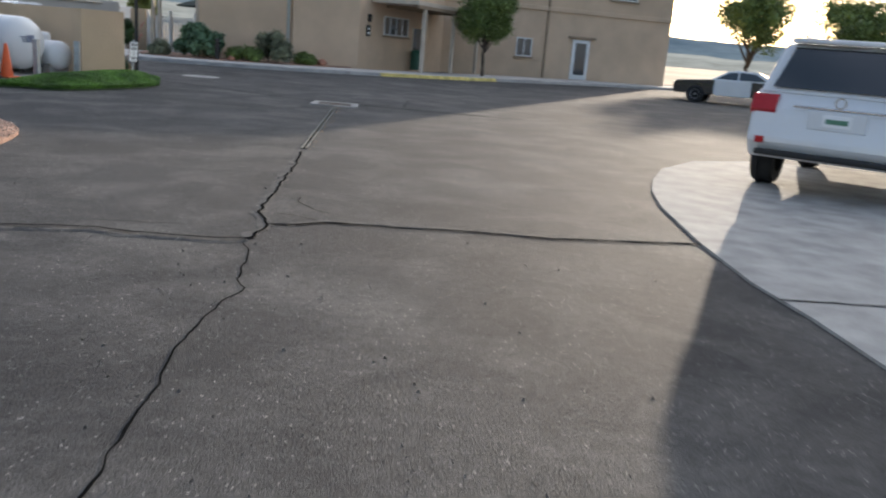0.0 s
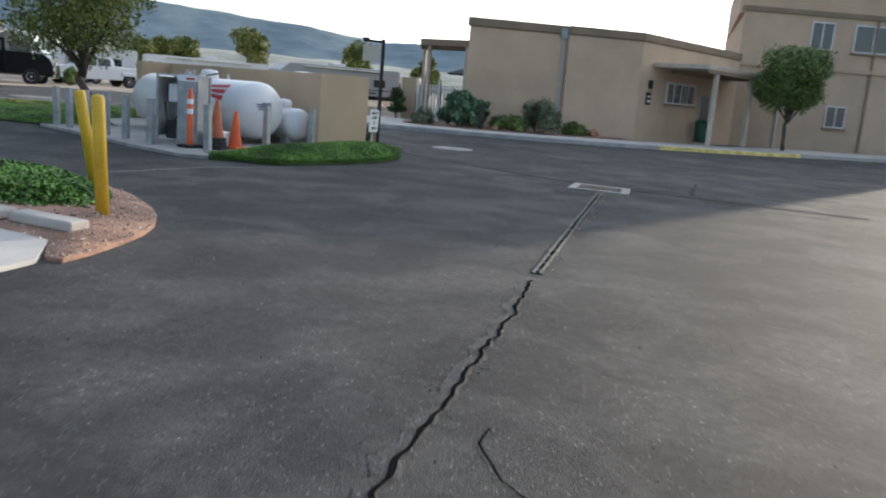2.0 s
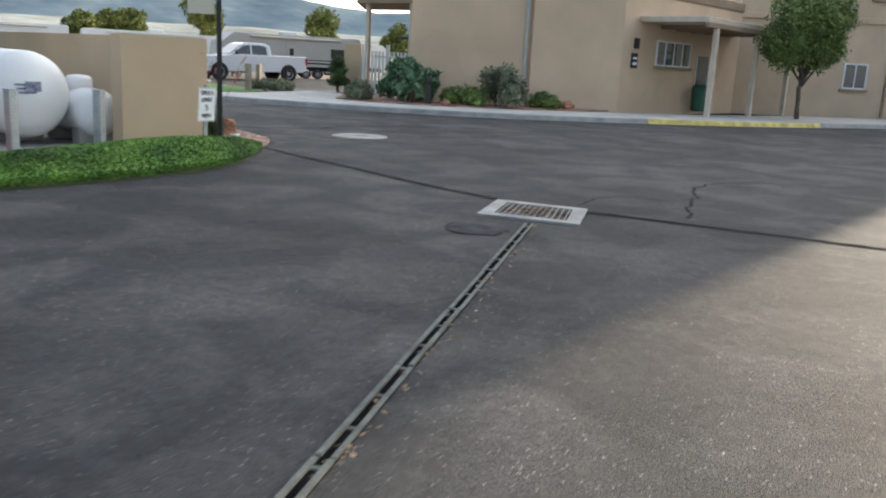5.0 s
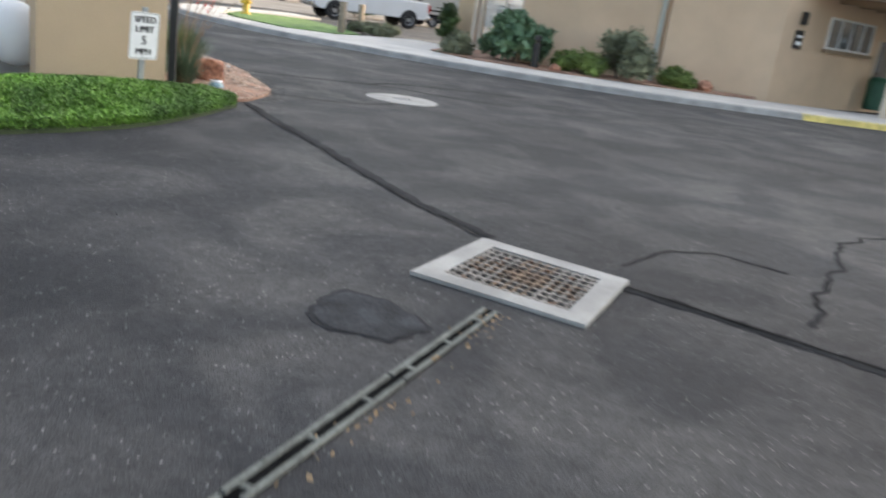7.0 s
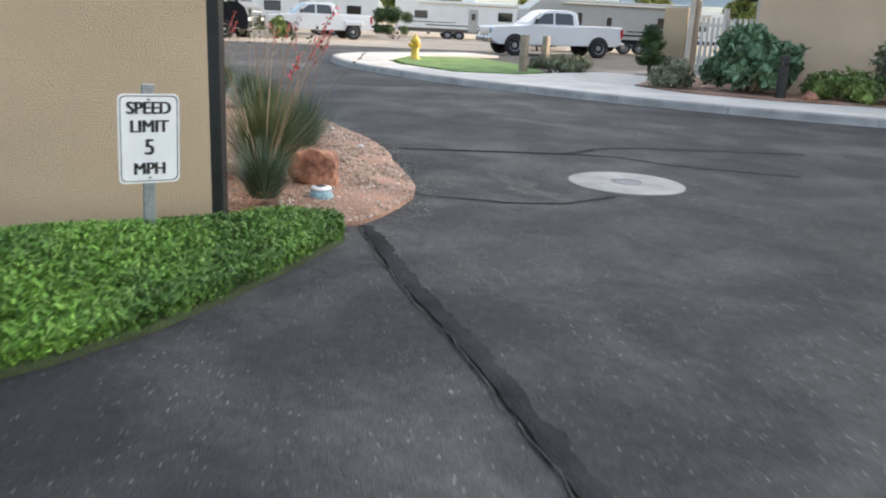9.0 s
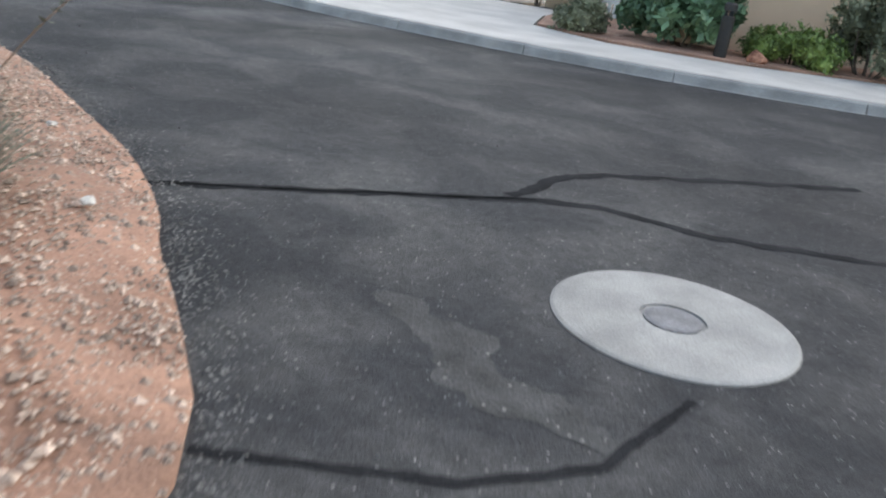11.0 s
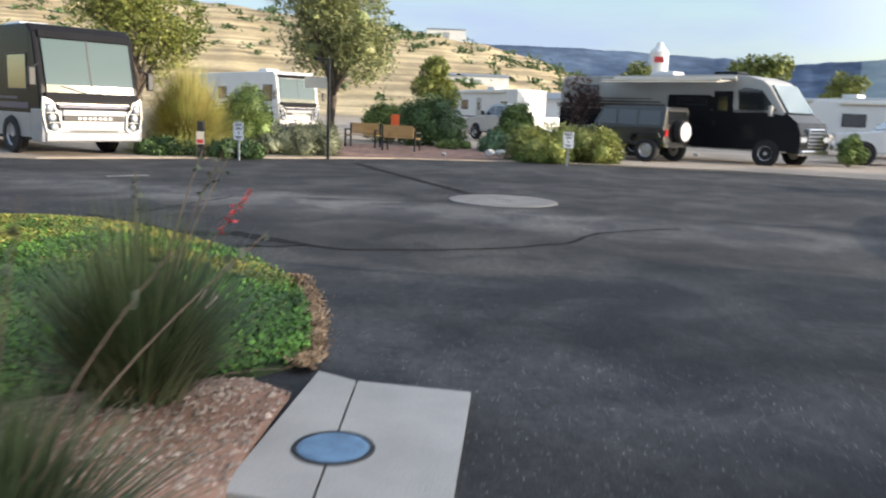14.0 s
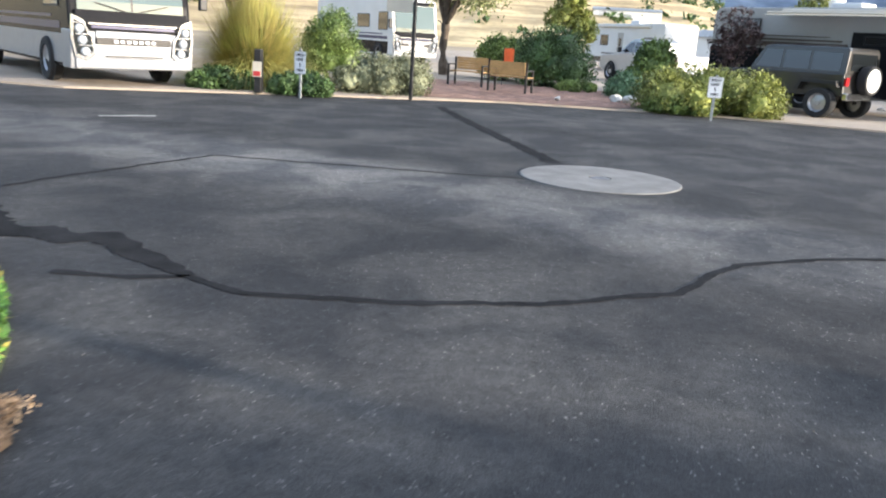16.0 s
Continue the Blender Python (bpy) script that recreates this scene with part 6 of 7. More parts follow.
hydrant(-22.7, 30.1)
for x, y, h in ((-17.7, 29.85, 0.95), (-19.6, 32.6, 0.9)):
    p = thing("wood_post", pose(x, y, 0.12, 0, 0, 10), "weathered wooden post in the lawn", "post", "wooden posts")
    part("post", boxm(-0.085, 0.085, -0.085, 0.085, -0.1, h, 0.012), WOOD, p)
shrub(-18.2, 31.6, 0.14, 2.4, 0.9, 0.4, 58, LEAF_GREY, "low grey groundcover shrub behind the lawn", 1400, 0.05)
shrub(-19.6, 33.6, 0.14, 1.8, 0.9, 0.4, 59, LEAF_GREY, "low grey groundcover shrub behind the lawn", 1200, 0.05)
shrub(-17.2, 34.5, 0.1, 0.8, 0.8, 1.5, 60, LEAF_DARK, "narrow dark evergreen shrub by the fence", 1600, 0.05)

# ---- vehicles ----
def wheel(parent, x, y, r, w, rim=RIM, spokes=6):
    """One wheel: tyre, and a dished rim with spokes; its axle runs along x."""
    side = 1 if x > 0 else -1
    x += side * 0.055
    m = Matrix.Translation((x, y, r)) @ Matrix.Rotation(radians(90 * side), 4, "Y")
    hub = thing_part("wheel", parent, m)
    part("tyre", lathe([(r * 0.62, -w / 2), (r * 0.93, -w / 2), (r, -w * 0.32), (r, w * 0.32), (r * 0.93, w / 2), (r * 0.62, w / 2), (r * 0.60, w * 0.2), (r * 0.60, -w / 2), (r * 0.62, -w / 2)], 28), RUBBER, hub, smooth=False)
    bm = lathe([(0, w * 0.30), (r * 0.14, w * 0.32), (r * 0.16, w * 0.22), (r * 0.5, w * 0.16), (r * 0.6, w * 0.38), (r * 0.63, w * 0.40), (r * 0.61, w * 0.1), (0, w * 0.1)], 24)
    part("rim", bm, rim, hub)
    return hub


def thing_part(name, parent, m):
    """An axle stub that carries the pieces of a part."""
    bm = bmesh.new()
    bmesh.ops.create_cone(bm, cap_ends=True, segments=10, radius1=0.05, radius2=0.05, depth=0.06)
    ob = part(name, bm, DARK_STEEL, parent)
    ob.matrix_basis = m
    return ob


def side_panes(parent, panes, half, lean0, lean1, material=GLASS, proud=0.006):
    """Side windows on both flanks; panes are outlines in y and z, the flank leans in above lean0 by lean1 a metre."""
    for s in (-1, 1):
        for pts in panes:
            bm = bmesh.new()
            vs = []
            for y, z in pts:
                x = half - max(0.0, z - lean0) * lean1 + proud
                vs.append(bm.verts.new((s * x, y, z)))
            f = bm.faces.new(vs if s > 0 else list(reversed(vs)))
            r = bmesh.ops.extrude_face_region(bm, geom=[f])
            bmesh.ops.translate(bm, vec=(-s * 0.012, 0, 0), verts=[g for g in r["geom"] if isinstance(g, bmesh.types.BMVert)])
            bmesh.ops.recalc_face_normals(bm, faces=bm.faces)
            part("side_window", bm, material, parent)


def arch(parent, x, y, r, z):
    """A dark wheel well behind a wheel."""
    s = 1 if x > 0 else -1
    bm = bmesh.new()
    bmesh.ops.create_cone(bm, cap_ends=True, segments=24, radius1=r * 1.13, radius2=r * 1.13, depth=0.03, matrix=Matrix.Translation((x, y, z)) @ Matrix.Rotation(radians(90), 4, "Y"))
    part("wheel_arch", bm, RUBBER, parent)


def pickup(m, label, paint=CAR_WHITE, dual=False):
    t = thing("pickup_truck", m, label, "truck")
    half = 0.99
    body = [(2.85, 0.55), (2.92, 0.75), (2.86, 1.12), (1.45, 1.22), (1.25, 1.26), (-0.95, 1.26), (-0.97, 1.30), (-2.88, 1.30), (-2.92, 0.62), (-2.7, 0.48), (2.6, 0.42)]
    part("body", profile(body, -half, half, bevel=0.045), paint, t, smooth=False)
    cab = [(1.38, 1.22), (0.62, 1.80), (0.35, 1.88), (-0.55, 1.88), (-0.86, 1.80), (-0.95, 1.24)]
    part("cab", profile(cab, -half + 0.03, half - 0.03, inset=(1.25, 0.24), bevel=0.04), paint, t)
    side_panes(t, [[(1.12, 1.30), (0.60, 1.72), (0.22, 1.76), (0.22, 1.30)], [(0.14, 1.30), (0.14, 1.76), (-0.5, 1.76), (-0.66, 1.68), (-0.68, 1.30)]], half - 0.03, 1.25, 0.24)
    ws = bmesh.new()
    vs = [ws.verts.new(p) for p in ((-0.86, 1.30, 1.31), (0.86, 1.30, 1.31), (0.72, 0.68, 1.79), (-0.72, 0.68, 1.79))]
    ws.faces.new(vs)
    part("windshield", ws, GLASS, t)
    part("tailgate", boxm(-0.8, 0.8, -2.95, -2.925, 0.68, 1.26, 0.01), paint, t)
    for s in (-1, 1):
        part("tail_light", boxm(s * 0.92 - 0.07, s * 0.92 + 0.07, -2.955, -2.80, 0.85, 1.22, 0.01), RED_LENS, t, "red tail light")
        part("headlight", boxm(s * 0.78 - 0.16, s * 0.78 + 0.16, 2.84, 2.925, 0.85, 1.05, 0.01), LAMP_GLASS, t)
        part("mirror", boxm(s * 1.12 - 0.09, s * 1.12 + 0.09, 0.98, 1.08, 1.28, 1.5, 0.02), SIGN_BLACK, t)
    part("grille", boxm(-0.6, 0.6, 2.88, 2.935, 0.72, 1.06, 0.01), CHROME, t)
    part("bumper", boxm(-0.95, 0.95, -3.08, -2.93, 0.5, 0.66, 0.03), CHROME, t, "chrome rear bumper")
    part("bumper", boxm(-0.97, 0.97, 2.88, 3.02, 0.48, 0.7, 0.03), CHROME, t)
    for y in (1.88, -1.87):
        for s in (-1, 1):
            arch(t, s * (half - 0.006), y, 0.4, 0.42)
            wheel(t, s * (half - 0.10), y, 0.40, 0.27)
    if dual:
        for s in (-1, 1):
            part("fender_flare", boxm(s * 1.06 - 0.08, s * 1.06 + 0.08, -2.4, -1.34, 0.75, 0.98, 0.05), paint, t)
    return t


pickup(pose(-27.6, 41.0, 0.05, 0, 0, 155), "white crew cab pickup truck parked behind the lawn")
pickup(pose(-42.6, 38.2, 0.03, 0, 0, 164), "white dual-wheel pickup truck by a travel trailer", dual=True)
pickup(pose(-54.5, 24.2, 0.03, 0, 0, 120), "silver pickup truck parked far in the lot", mat("silver_car_paint", (0.42, 0.43, 0.44), 0.3, 0.5, 0.05))


def jeep(m):
    t = thing("off_road_car", m, "dark grey boxy off-road car with rear spare wheel", "car")
    half = 0.84
    body = [(1.95, 0.62), (1.98, 1.08), (0.62, 1.18), (-2.05, 1.2), (-2.08, 0.6), (1.9, 0.5)]
    part("body", profile(body, -half + 0.08, half - 0.08, bevel=0.03), CAR_GREY, t)
    top = [(0.62, 1.17), (0.28, 1.82), (0.1, 1.87), (-2.0, 1.87), (-2.06, 1.78), (-2.06, 1.18)]
    part("hardtop", profile(top, -half + 0.09, half - 0.09, inset=(1.2, 0.1), bevel=0.03), CAR_GREY, t)
    side_panes(t, [[(0.42, 1.26), (0.2, 1.74), (-0.28, 1.74), (-0.28, 1.26)], [(-0.36, 1.26), (-0.36, 1.74), (-1.06, 1.74), (-1.06, 1.26)], [(-1.14, 1.26), (-1.14, 1.74), (-1.9, 1.72), (-1.9, 1.26)]], half - 0.09, 1.2, 0.1)
    part("rear_window", boxm(-0.56, 0.56, -2.075, -2.06, 1.28, 1.72, 0.005), GLASS, t)
    for s in (-1, 1):
        part("tail_light", boxm(s * 0.68 - 0.07, s * 0.68 + 0.07, -2.12, -2.07, 0.88, 1.1, 0.01), RED_LENS, t)
        part("fender", profile([(1.95, 0.84), (1.85, 0.98), (0.95, 1.0), (0.75, 0.72), (0.85, 0.72), (1.0, 0.92), (1.8, 0.9)], s * 0.82 - 0.1, s * 0.82 + 0.1), SIGN_BLACK, t)
        part("fender", profile([(-0.85, 0.72), (-1.0, 1.0), (-1.95, 1.0), (-2.0, 0.84), (-1.9, 0.9), (-1.05, 0.92), (-0.95, 0.72)], s * 0.82 - 0.1, s * 0.82 + 0.1), SIGN_BLACK, t)
        part("running_board", boxm(s * 0.8 - 0.08, s * 0.8 + 0.08, -0.85, 0.75, 0.42, 0.5, 0.02), SIGN_BLACK, t)
        for y in (1.4, -1.55):
            wheel(t, s * 0.76, y, 0.4, 0.26)
    part("bumper", boxm(-0.8, 0.8, -2.22, -2.09, 0.52, 0.7, 0.02), CHROME, t, "bright rear bumper")
    hub = thing_part("spare_wheel", t, Matrix.Translation((0.08, -2.22, 1.05)) @ Matrix.Rotation(radians(90), 4, "X"))
    part("tyre", lathe([(0.24, -0.12), (0.37, -0.12), (0.39, -0.08), (0.39, 0.08), (0.37, 0.12), (0.24, 0.12), (0.24, -0.12)], 28), RUBBER, hub)
    part("cover", lathe([(0, 0.125), (0.3, 0.125), (0.34, 0.1), (0.3, 0.06), (0, 0.06)], 24), SIGN_WHITE, hub, "pale spare wheel cover")
    return t


jeep(pose(-40.9, 27.0, 0.03, 0, 0, 133.8) @ Matrix.Diagonal((1.0, 1.06, 0.96, 1)))


def suv(m):
    t = thing("suv", m, "large white luxury suv parked on the concrete apron", "car")
    half = 0.98
    body = [(2.42, 0.5), (2.5, 0.8), (2.4, 1.08), (1.3, 1.2), (-2.28, 1.24), (-2.45, 1.02), (-2.52, 0.62), (-2.35, 0.42), (2.3, 0.38)]
    part("body", profile(body, -half, half, bevel=0.06), CAR_WHITE, t)
    cab = [(1.25, 1.18), (0.55, 1.72), (0.2, 1.84), (-1.6, 1.86), (-2.02, 1.78), (-2.34, 1.2)]
    part("cabin", profile(cab, -half + 0.03, half - 0.03, inset=(1.2, 0.26), bevel=0.05), CAR_WHITE, t)
    side_panes(t, [[(0.95, 1.26), (0.5, 1.66), (0.05, 1.7), (0.05, 1.26)], [(-0.03, 1.26), (-0.03, 1.7), (-0.9, 1.7), (-0.9, 1.26)], [(-0.98, 1.26), (-0.98, 1.7), (-1.75, 1.66), (-1.95, 1.3)]], half - 0.03, 1.2, 0.26)
    rw = bmesh.new()
    vs = [rw.verts.new(p) for p in ((-0.80, -2.325, 1.26), (0.80, -2.325, 1.26), (0.66, -2.07, 1.74), (-0.66, -2.07, 1.74))]
    f = rw.faces.new(vs)
    bmesh.ops.translate(rw, vec=(0, -0.025, 0.01), verts=rw.verts)
    part("rear_window", rw, GLASS, t, "dark tinted rear window")
    part("spoiler", boxm(-0.72, 0.72, -2.16, -1.9, 1.80, 1.86, 0.02), CAR_WHITE, t)
    for s in (-1, 1):
        part("roof_rail", rodm((s * 0.66, 0.1, 1.88), (s * 0.66, -1.7, 1.90), 0.02), CHROME, t)
        bm = profile([(-2.36, 1.18), (-2.46, 1.0), (-2.40, 0.94), (-2.02, 1.08), (-1.95, 1.18)], s * 0.70, s * (half + 0.006)) if s > 0 else profile([(-2.36, 1.18), (-2.46, 1.0), (-2.40, 0.94), (-2.02, 1.08), (-1.95, 1.18)], -half - 0.006, -0.70)
        bmesh.ops.translate(bm, vec=(0, -0.035, 0), verts=bm.verts)
        part("tail_light", bm, RED_LENS, t, "angular red tail light")
        part("reflector", boxm(s * 0.82 - 0.05, s * 0.82 + 0.05, -2.545, -2.50, 0.60, 0.68, 0.006), RED_LENS, t)
        for y in (1.45, -1.4):
            arch(t, s * (half - 0.004), y, 0.39, 0.4)
            wheel(t, s * (half - 0.11), y, 0.39, 0.28)
        part("mirror", boxm(s * 1.08 - 0.1, s * 1.08 + 0.1, 0.85, 0.98, 1.22, 1.38, 0.03), CAR_WHITE, t)
    part("plate_recess", boxm(-0.32, 0.32, -2.50, -2.47, 0.82, 1.04, 0.01), CAR_WHITE, t)
    pl = part("number_plate", boxm(-0.16, 0.16, -2.508, -2.50, 0.86, 1.0, 0.004), SIGN_WHITE, t, "pale number plate")
    part("plate_bar", boxm(-0.12, 0.12, -2.512, -2.508, 0.90, 0.955), mat("plate_green", (0.12, 0.28, 0.18), 0.6), pl)
    part("garnish", boxm(-0.5, 0.5, -2.49, -2.46, 1.05, 1.08, 0.008), CHROME, t)
    part("emblem", turned(lathe([(0.05, 0), (0.065, 0), (0.065, 0.012), (0.05, 0.012), (0.05, 0)], 20), Matrix.Translation((0, -2.46, 1.14)) @ Matrix.Rotation(radians(90), 4, "X")), CHROME, t)
    part("lower_bumper", boxm(-0.86, 0.86, -2.55, -2.4, 0.46, 0.53, 0.02), SIGN_BLACK, t)
    return t


suv(pose(8.15, 10.2, 0.02, 0, 0, -25))


def sedan(m):
    t = thing("sedan", m, "black and white patrol-style sedan parked by the building", "car")
    half = 0.93
    for name, mt, y0, y1 in (("front_body", CAR_BLACK, 0.75, 2.45), ("door_body", CAR_WHITE, -0.75, 0.75), ("rear_body", CAR_BLACK, -2.45, -0.75)):
        top0 = 0.98 if y1 > 2 else 1.0
        outline = [(y1, 0.4), (y1, 0.72 if y1 > 2 else 1.0), (y1 - 0.15, 0.88 if y1 > 2 else 1.0), (y0 + 0.05, 1.0), (y0, 1.0 if y0 > -2 else 0.85), (y0, 0.36), (y1 - 0.1, 0.34)]
        part(name, profile(outline, -half, half, bevel=0.03), mt, t)
    cab = [(0.95, 0.98), (0.25, 1.38), (-0.1, 1.44), (-0.9, 1.42), (-1.75, 1.02)]
    part("cabin", profile(cab, -half + 0.06, half - 0.06, inset=(1.0, 0.35), bevel=0.03), CAR_WHITE, t)
    side_panes(t, [[(0.7, 1.04), (0.22, 1.32), (-0.15, 1.36), (-0.15, 1.04)], [(-0.22, 1.04), (-0.22, 1.36), (-0.85, 1.34), (-1.35, 1.06)]], half - 0.06, 1.0, 0.35)
    for s in (-1, 1):
        for y in (1.48, -1.45):
            arch(t, s * (half - 0.004), y, 0.33, 0.34)
            wheel(t, s * (half - 0.1), y, 0.34, 0.22)
        part("headlight", boxm(s * 0.72 - 0.14, s * 0.72 + 0.14, 2.36, 2.46, 0.66, 0.8, 0.02), LAMP_GLASS, t)
    return t


sedan(pose(10.6, 35.3, 0.0, 0, 0, 73))


def rv_box(t, half, y0, y1, z0, z1, paint, bevel=0.12):
    return part("body", profile([(y1, z0), (y1, z1 - 0.15), (y1 - 0.25, z1), (y0 + 0.1, z1), (y0, z1 - 0.1), (y0, z0)], -half, half, bevel=bevel * 0.3), paint, t)


def rv_window(t, s, half, y0, y1, z0, z1, material=GLASS):
    w = part("window", boxm(min(s * half, s * (half + 0.02)), max(s * half, s * (half + 0.02)), y0, y1, z0, z1, 0.006), SIGN_BLACK, t)
    part("pane", boxm(min(s * (half + 0.02), s * (half + 0.024)), max(s * (half + 0.02), s * (half + 0.024)), y0 + 0.04, y1 - 0.04, z0 + 0.04, z1 - 0.04), material, w)


def stripe(t, s, half, y0, y1, z0, z1, material, d=0.006):
    part("stripe", boxm(min(s * half, s * (half + d)), max(s * half, s * (half + d)), y0, y1, z0, z1), material, t)


def flank_plate(t, name, pts, half, material, proud, label=""):
    """A thin panel on both flanks with the outline pts in y and z."""
    for s in (-1, 1):
        x0, x1 = sorted((s * half, s * (half + proud)))
        part(name, profile(pts, x0, x1), material, t, label)


def motorhome_black(m):
    """A low-profile motorhome: pale upper body, dark lower body, one sweep from roof to nose."""
    t = thing("motorhome", m, "silver and charcoal van-nosed motorhome with open awning", "motorhome")
    half = 1.12
    part("body", profile([(-6.25, 0.55), (-6.25, 2.8), (-6.1, 2.95), (0.9, 2.98), (1.6, 2.94), (2.15, 2.78), (2.4, 2.6), (3.02, 1.72), (3.42, 1.4), (3.56, 1.05), (3.58, 0.7), (3.5, 0.45), (-5.9, 0.42)], -half, half, inset=(1.3, 0.05), bevel=0.05), RV_CREAM, t)
    flank_plate(t, "lower_panel", [(-6.2, 0.46), (-6.2, 1.72), (1.5, 1.72), (2.3, 1.74), (2.98, 1.66), (3.36, 1.38), (3.5, 1.05), (3.5, 0.5)], half - 0.02, RV_DARK, 0.036, "charcoal lower flank")
    flank_plate(t, "upper_panel", [(-1.3, 1.72), (-1.3, 2.28), (0.3, 2.28), (1.2, 1.9), (1.2, 1.72)], half - 0.04, RV_DARK, 0.04)
    part("nose", profile([(3.02, 1.76), (3.46, 1.43), (3.61, 1.05), (3.63, 0.70), (3.55, 0.44), (3.2, 0.44), (2.95, 1.6)], -1.13, 1.13, bevel=0.02), RV_DARK, t, "charcoal nose")
    flank_plate(t, "cab_window", [(1.42, 1.80), (1.34, 2.46), (1.62, 2.55), (2.16, 2.46), (2.72, 1.80)], half - 0.05, GLASS, 0.04, "dark cab side window")
    ws = bmesh.new()
    vs = [ws.verts.new(p) for p in ((-0.98, 3.04, 1.72), (0.98, 3.04, 1.72), (0.9, 2.40, 2.62), (-0.9, 2.40, 2.62))]
    f = ws.faces.new(vs)
    r = bmesh.ops.extrude_face_region(ws, geom=[f])
    bmesh.ops.translate(ws, vec=(0, 0.05, 0.035), verts=[q for q in r["geom"] if isinstance(q, bmesh.types.BMVert)])
    bmesh.ops.recalc_face_normals(ws, faces=ws.faces)
    part("windshield", ws, GLASS_GREEN, t, "broad pale green windshield")
    for s in (-1, 1):
        for y0, y1, z0, z1 in ((-6.2, -1.4, 1.80, 1.93), (-5.6, -1.6, 1.98, 2.03), (-5.4, -2.0, 2.10, 2.13), (0.4, 2.3, 1.76, 1.79)):
            stripe(t, s, half - 0.03, y0, y1, z0, z1, RV_BROWN, 0.034)
        rv_window(t, s, half - 0.03, -5.3, -4.4, 2.1, 2.62)
        rv_window(t, s, half - 0.02, -0.95, 0.25, 1.92, 2.2)
        d = part("door", boxm(min(s * (half - 0.02), s * (half + 0.03)), max(s * (half - 0.02), s * (half + 0.03)), 0.5, 1.18, 0.55, 2.42, 0.01), RV_DARK, t, "charcoal entry door")
        part("door_window", boxm(min(s * (half + 0.03), s * (half + 0.036)), max(s * (half + 0.03), s * (half + 0.036)), 0.68, 1.02, 1.72, 2.28, 0.003), GLASS, d)
        part("door_handle", boxm(min(s * (half + 0.03), s * (half + 0.06)), max(s * (half + 0.03), s * (half + 0.06)), 0.55, 0.6, 1.2, 1.38, 0.006), CHROME, d)
        part("locker", boxm(min(s * half, s * (half + 0.024)), max(s * half, s * (half + 0.024)), -0.6, 0.2, 0.6, 1.15, 0.01), RV_DARK, t)
        for y in (2.5, -2.6):
            arch(t, s * (half + 0.006), y, 0.41, 0.4)
            wheel(t, s * (half - 0.1), y, 0.4, 0.24, RIM_BRIGHT)
        part("headlight", profile([(3.28, 1.12), (3.62, 0.98), (3.63, 0.82), (3.36, 0.86)], min(s * 0.68, s * 1.1), max(s * 0.68, s * 1.1)), LAMP_GLASS, t)
        part("mirror", boxm(s * 1.25 - 0.1, s * 1.25 + 0.1, 2.55, 2.66, 1.62, 1.95, 0.03), RV_CREAM, t)
    gr = part("grille", boxm(-0.6, 0.6, 3.5, 3.67, 0.62, 1.25, 0.03), CHROME, t, "tall chromed grille")
    for k in range(5):
        part("grille_bar", boxm(-0.54, 0.54, 3.67, 3.678, 0.68 + k * 0.12, 0.73 + k * 0.12), RV_DARK, gr)
    part("bumper", boxm(-1.05, 1.05, 3.5, 3.68, 0.38, 0.56, 0.04), CHROME, t)
    part("awning_case", rodm((half + 0.09, -3.6, 2.82), (half + 0.09, 1.3, 2.82), 0.085), AWNING, t, "pale awning case")
    part("awning_fabric", turned(boxm(half + 0.05, half + 0.95, -3.5, 1.2, 2.76, 2.78), Matrix.Translation((0, 0, 0.12)) @ Matrix.Rotation(radians(6), 4, "Y")), AWNING, t, "pale awning let out over the side")
    part("awning_rail", rodm((half + 1.0, -3.5, 2.74), (half + 1.0, 1.2, 2.74), 0.04), AWNING, t)
    part("roof_unit", boxm(-0.4, 0.4, -2.6, -1.6, 2.92, 3.15, 0.06), RV_WHITE, t)
    part("roof_unit", boxm(-0.4, 0.4, 0.0, 0.9, 2.92, 3.12, 0.05), RV_DARK, t)
    return t


motorhome_black(pose(-42.0, 30.6, 0.03, 0, 0, -46))


RV_SILVER = mat("silver_coach_paint", (0.27, 0.275, 0.29), 0.4, 0.1, 0.06, coat=0.4)


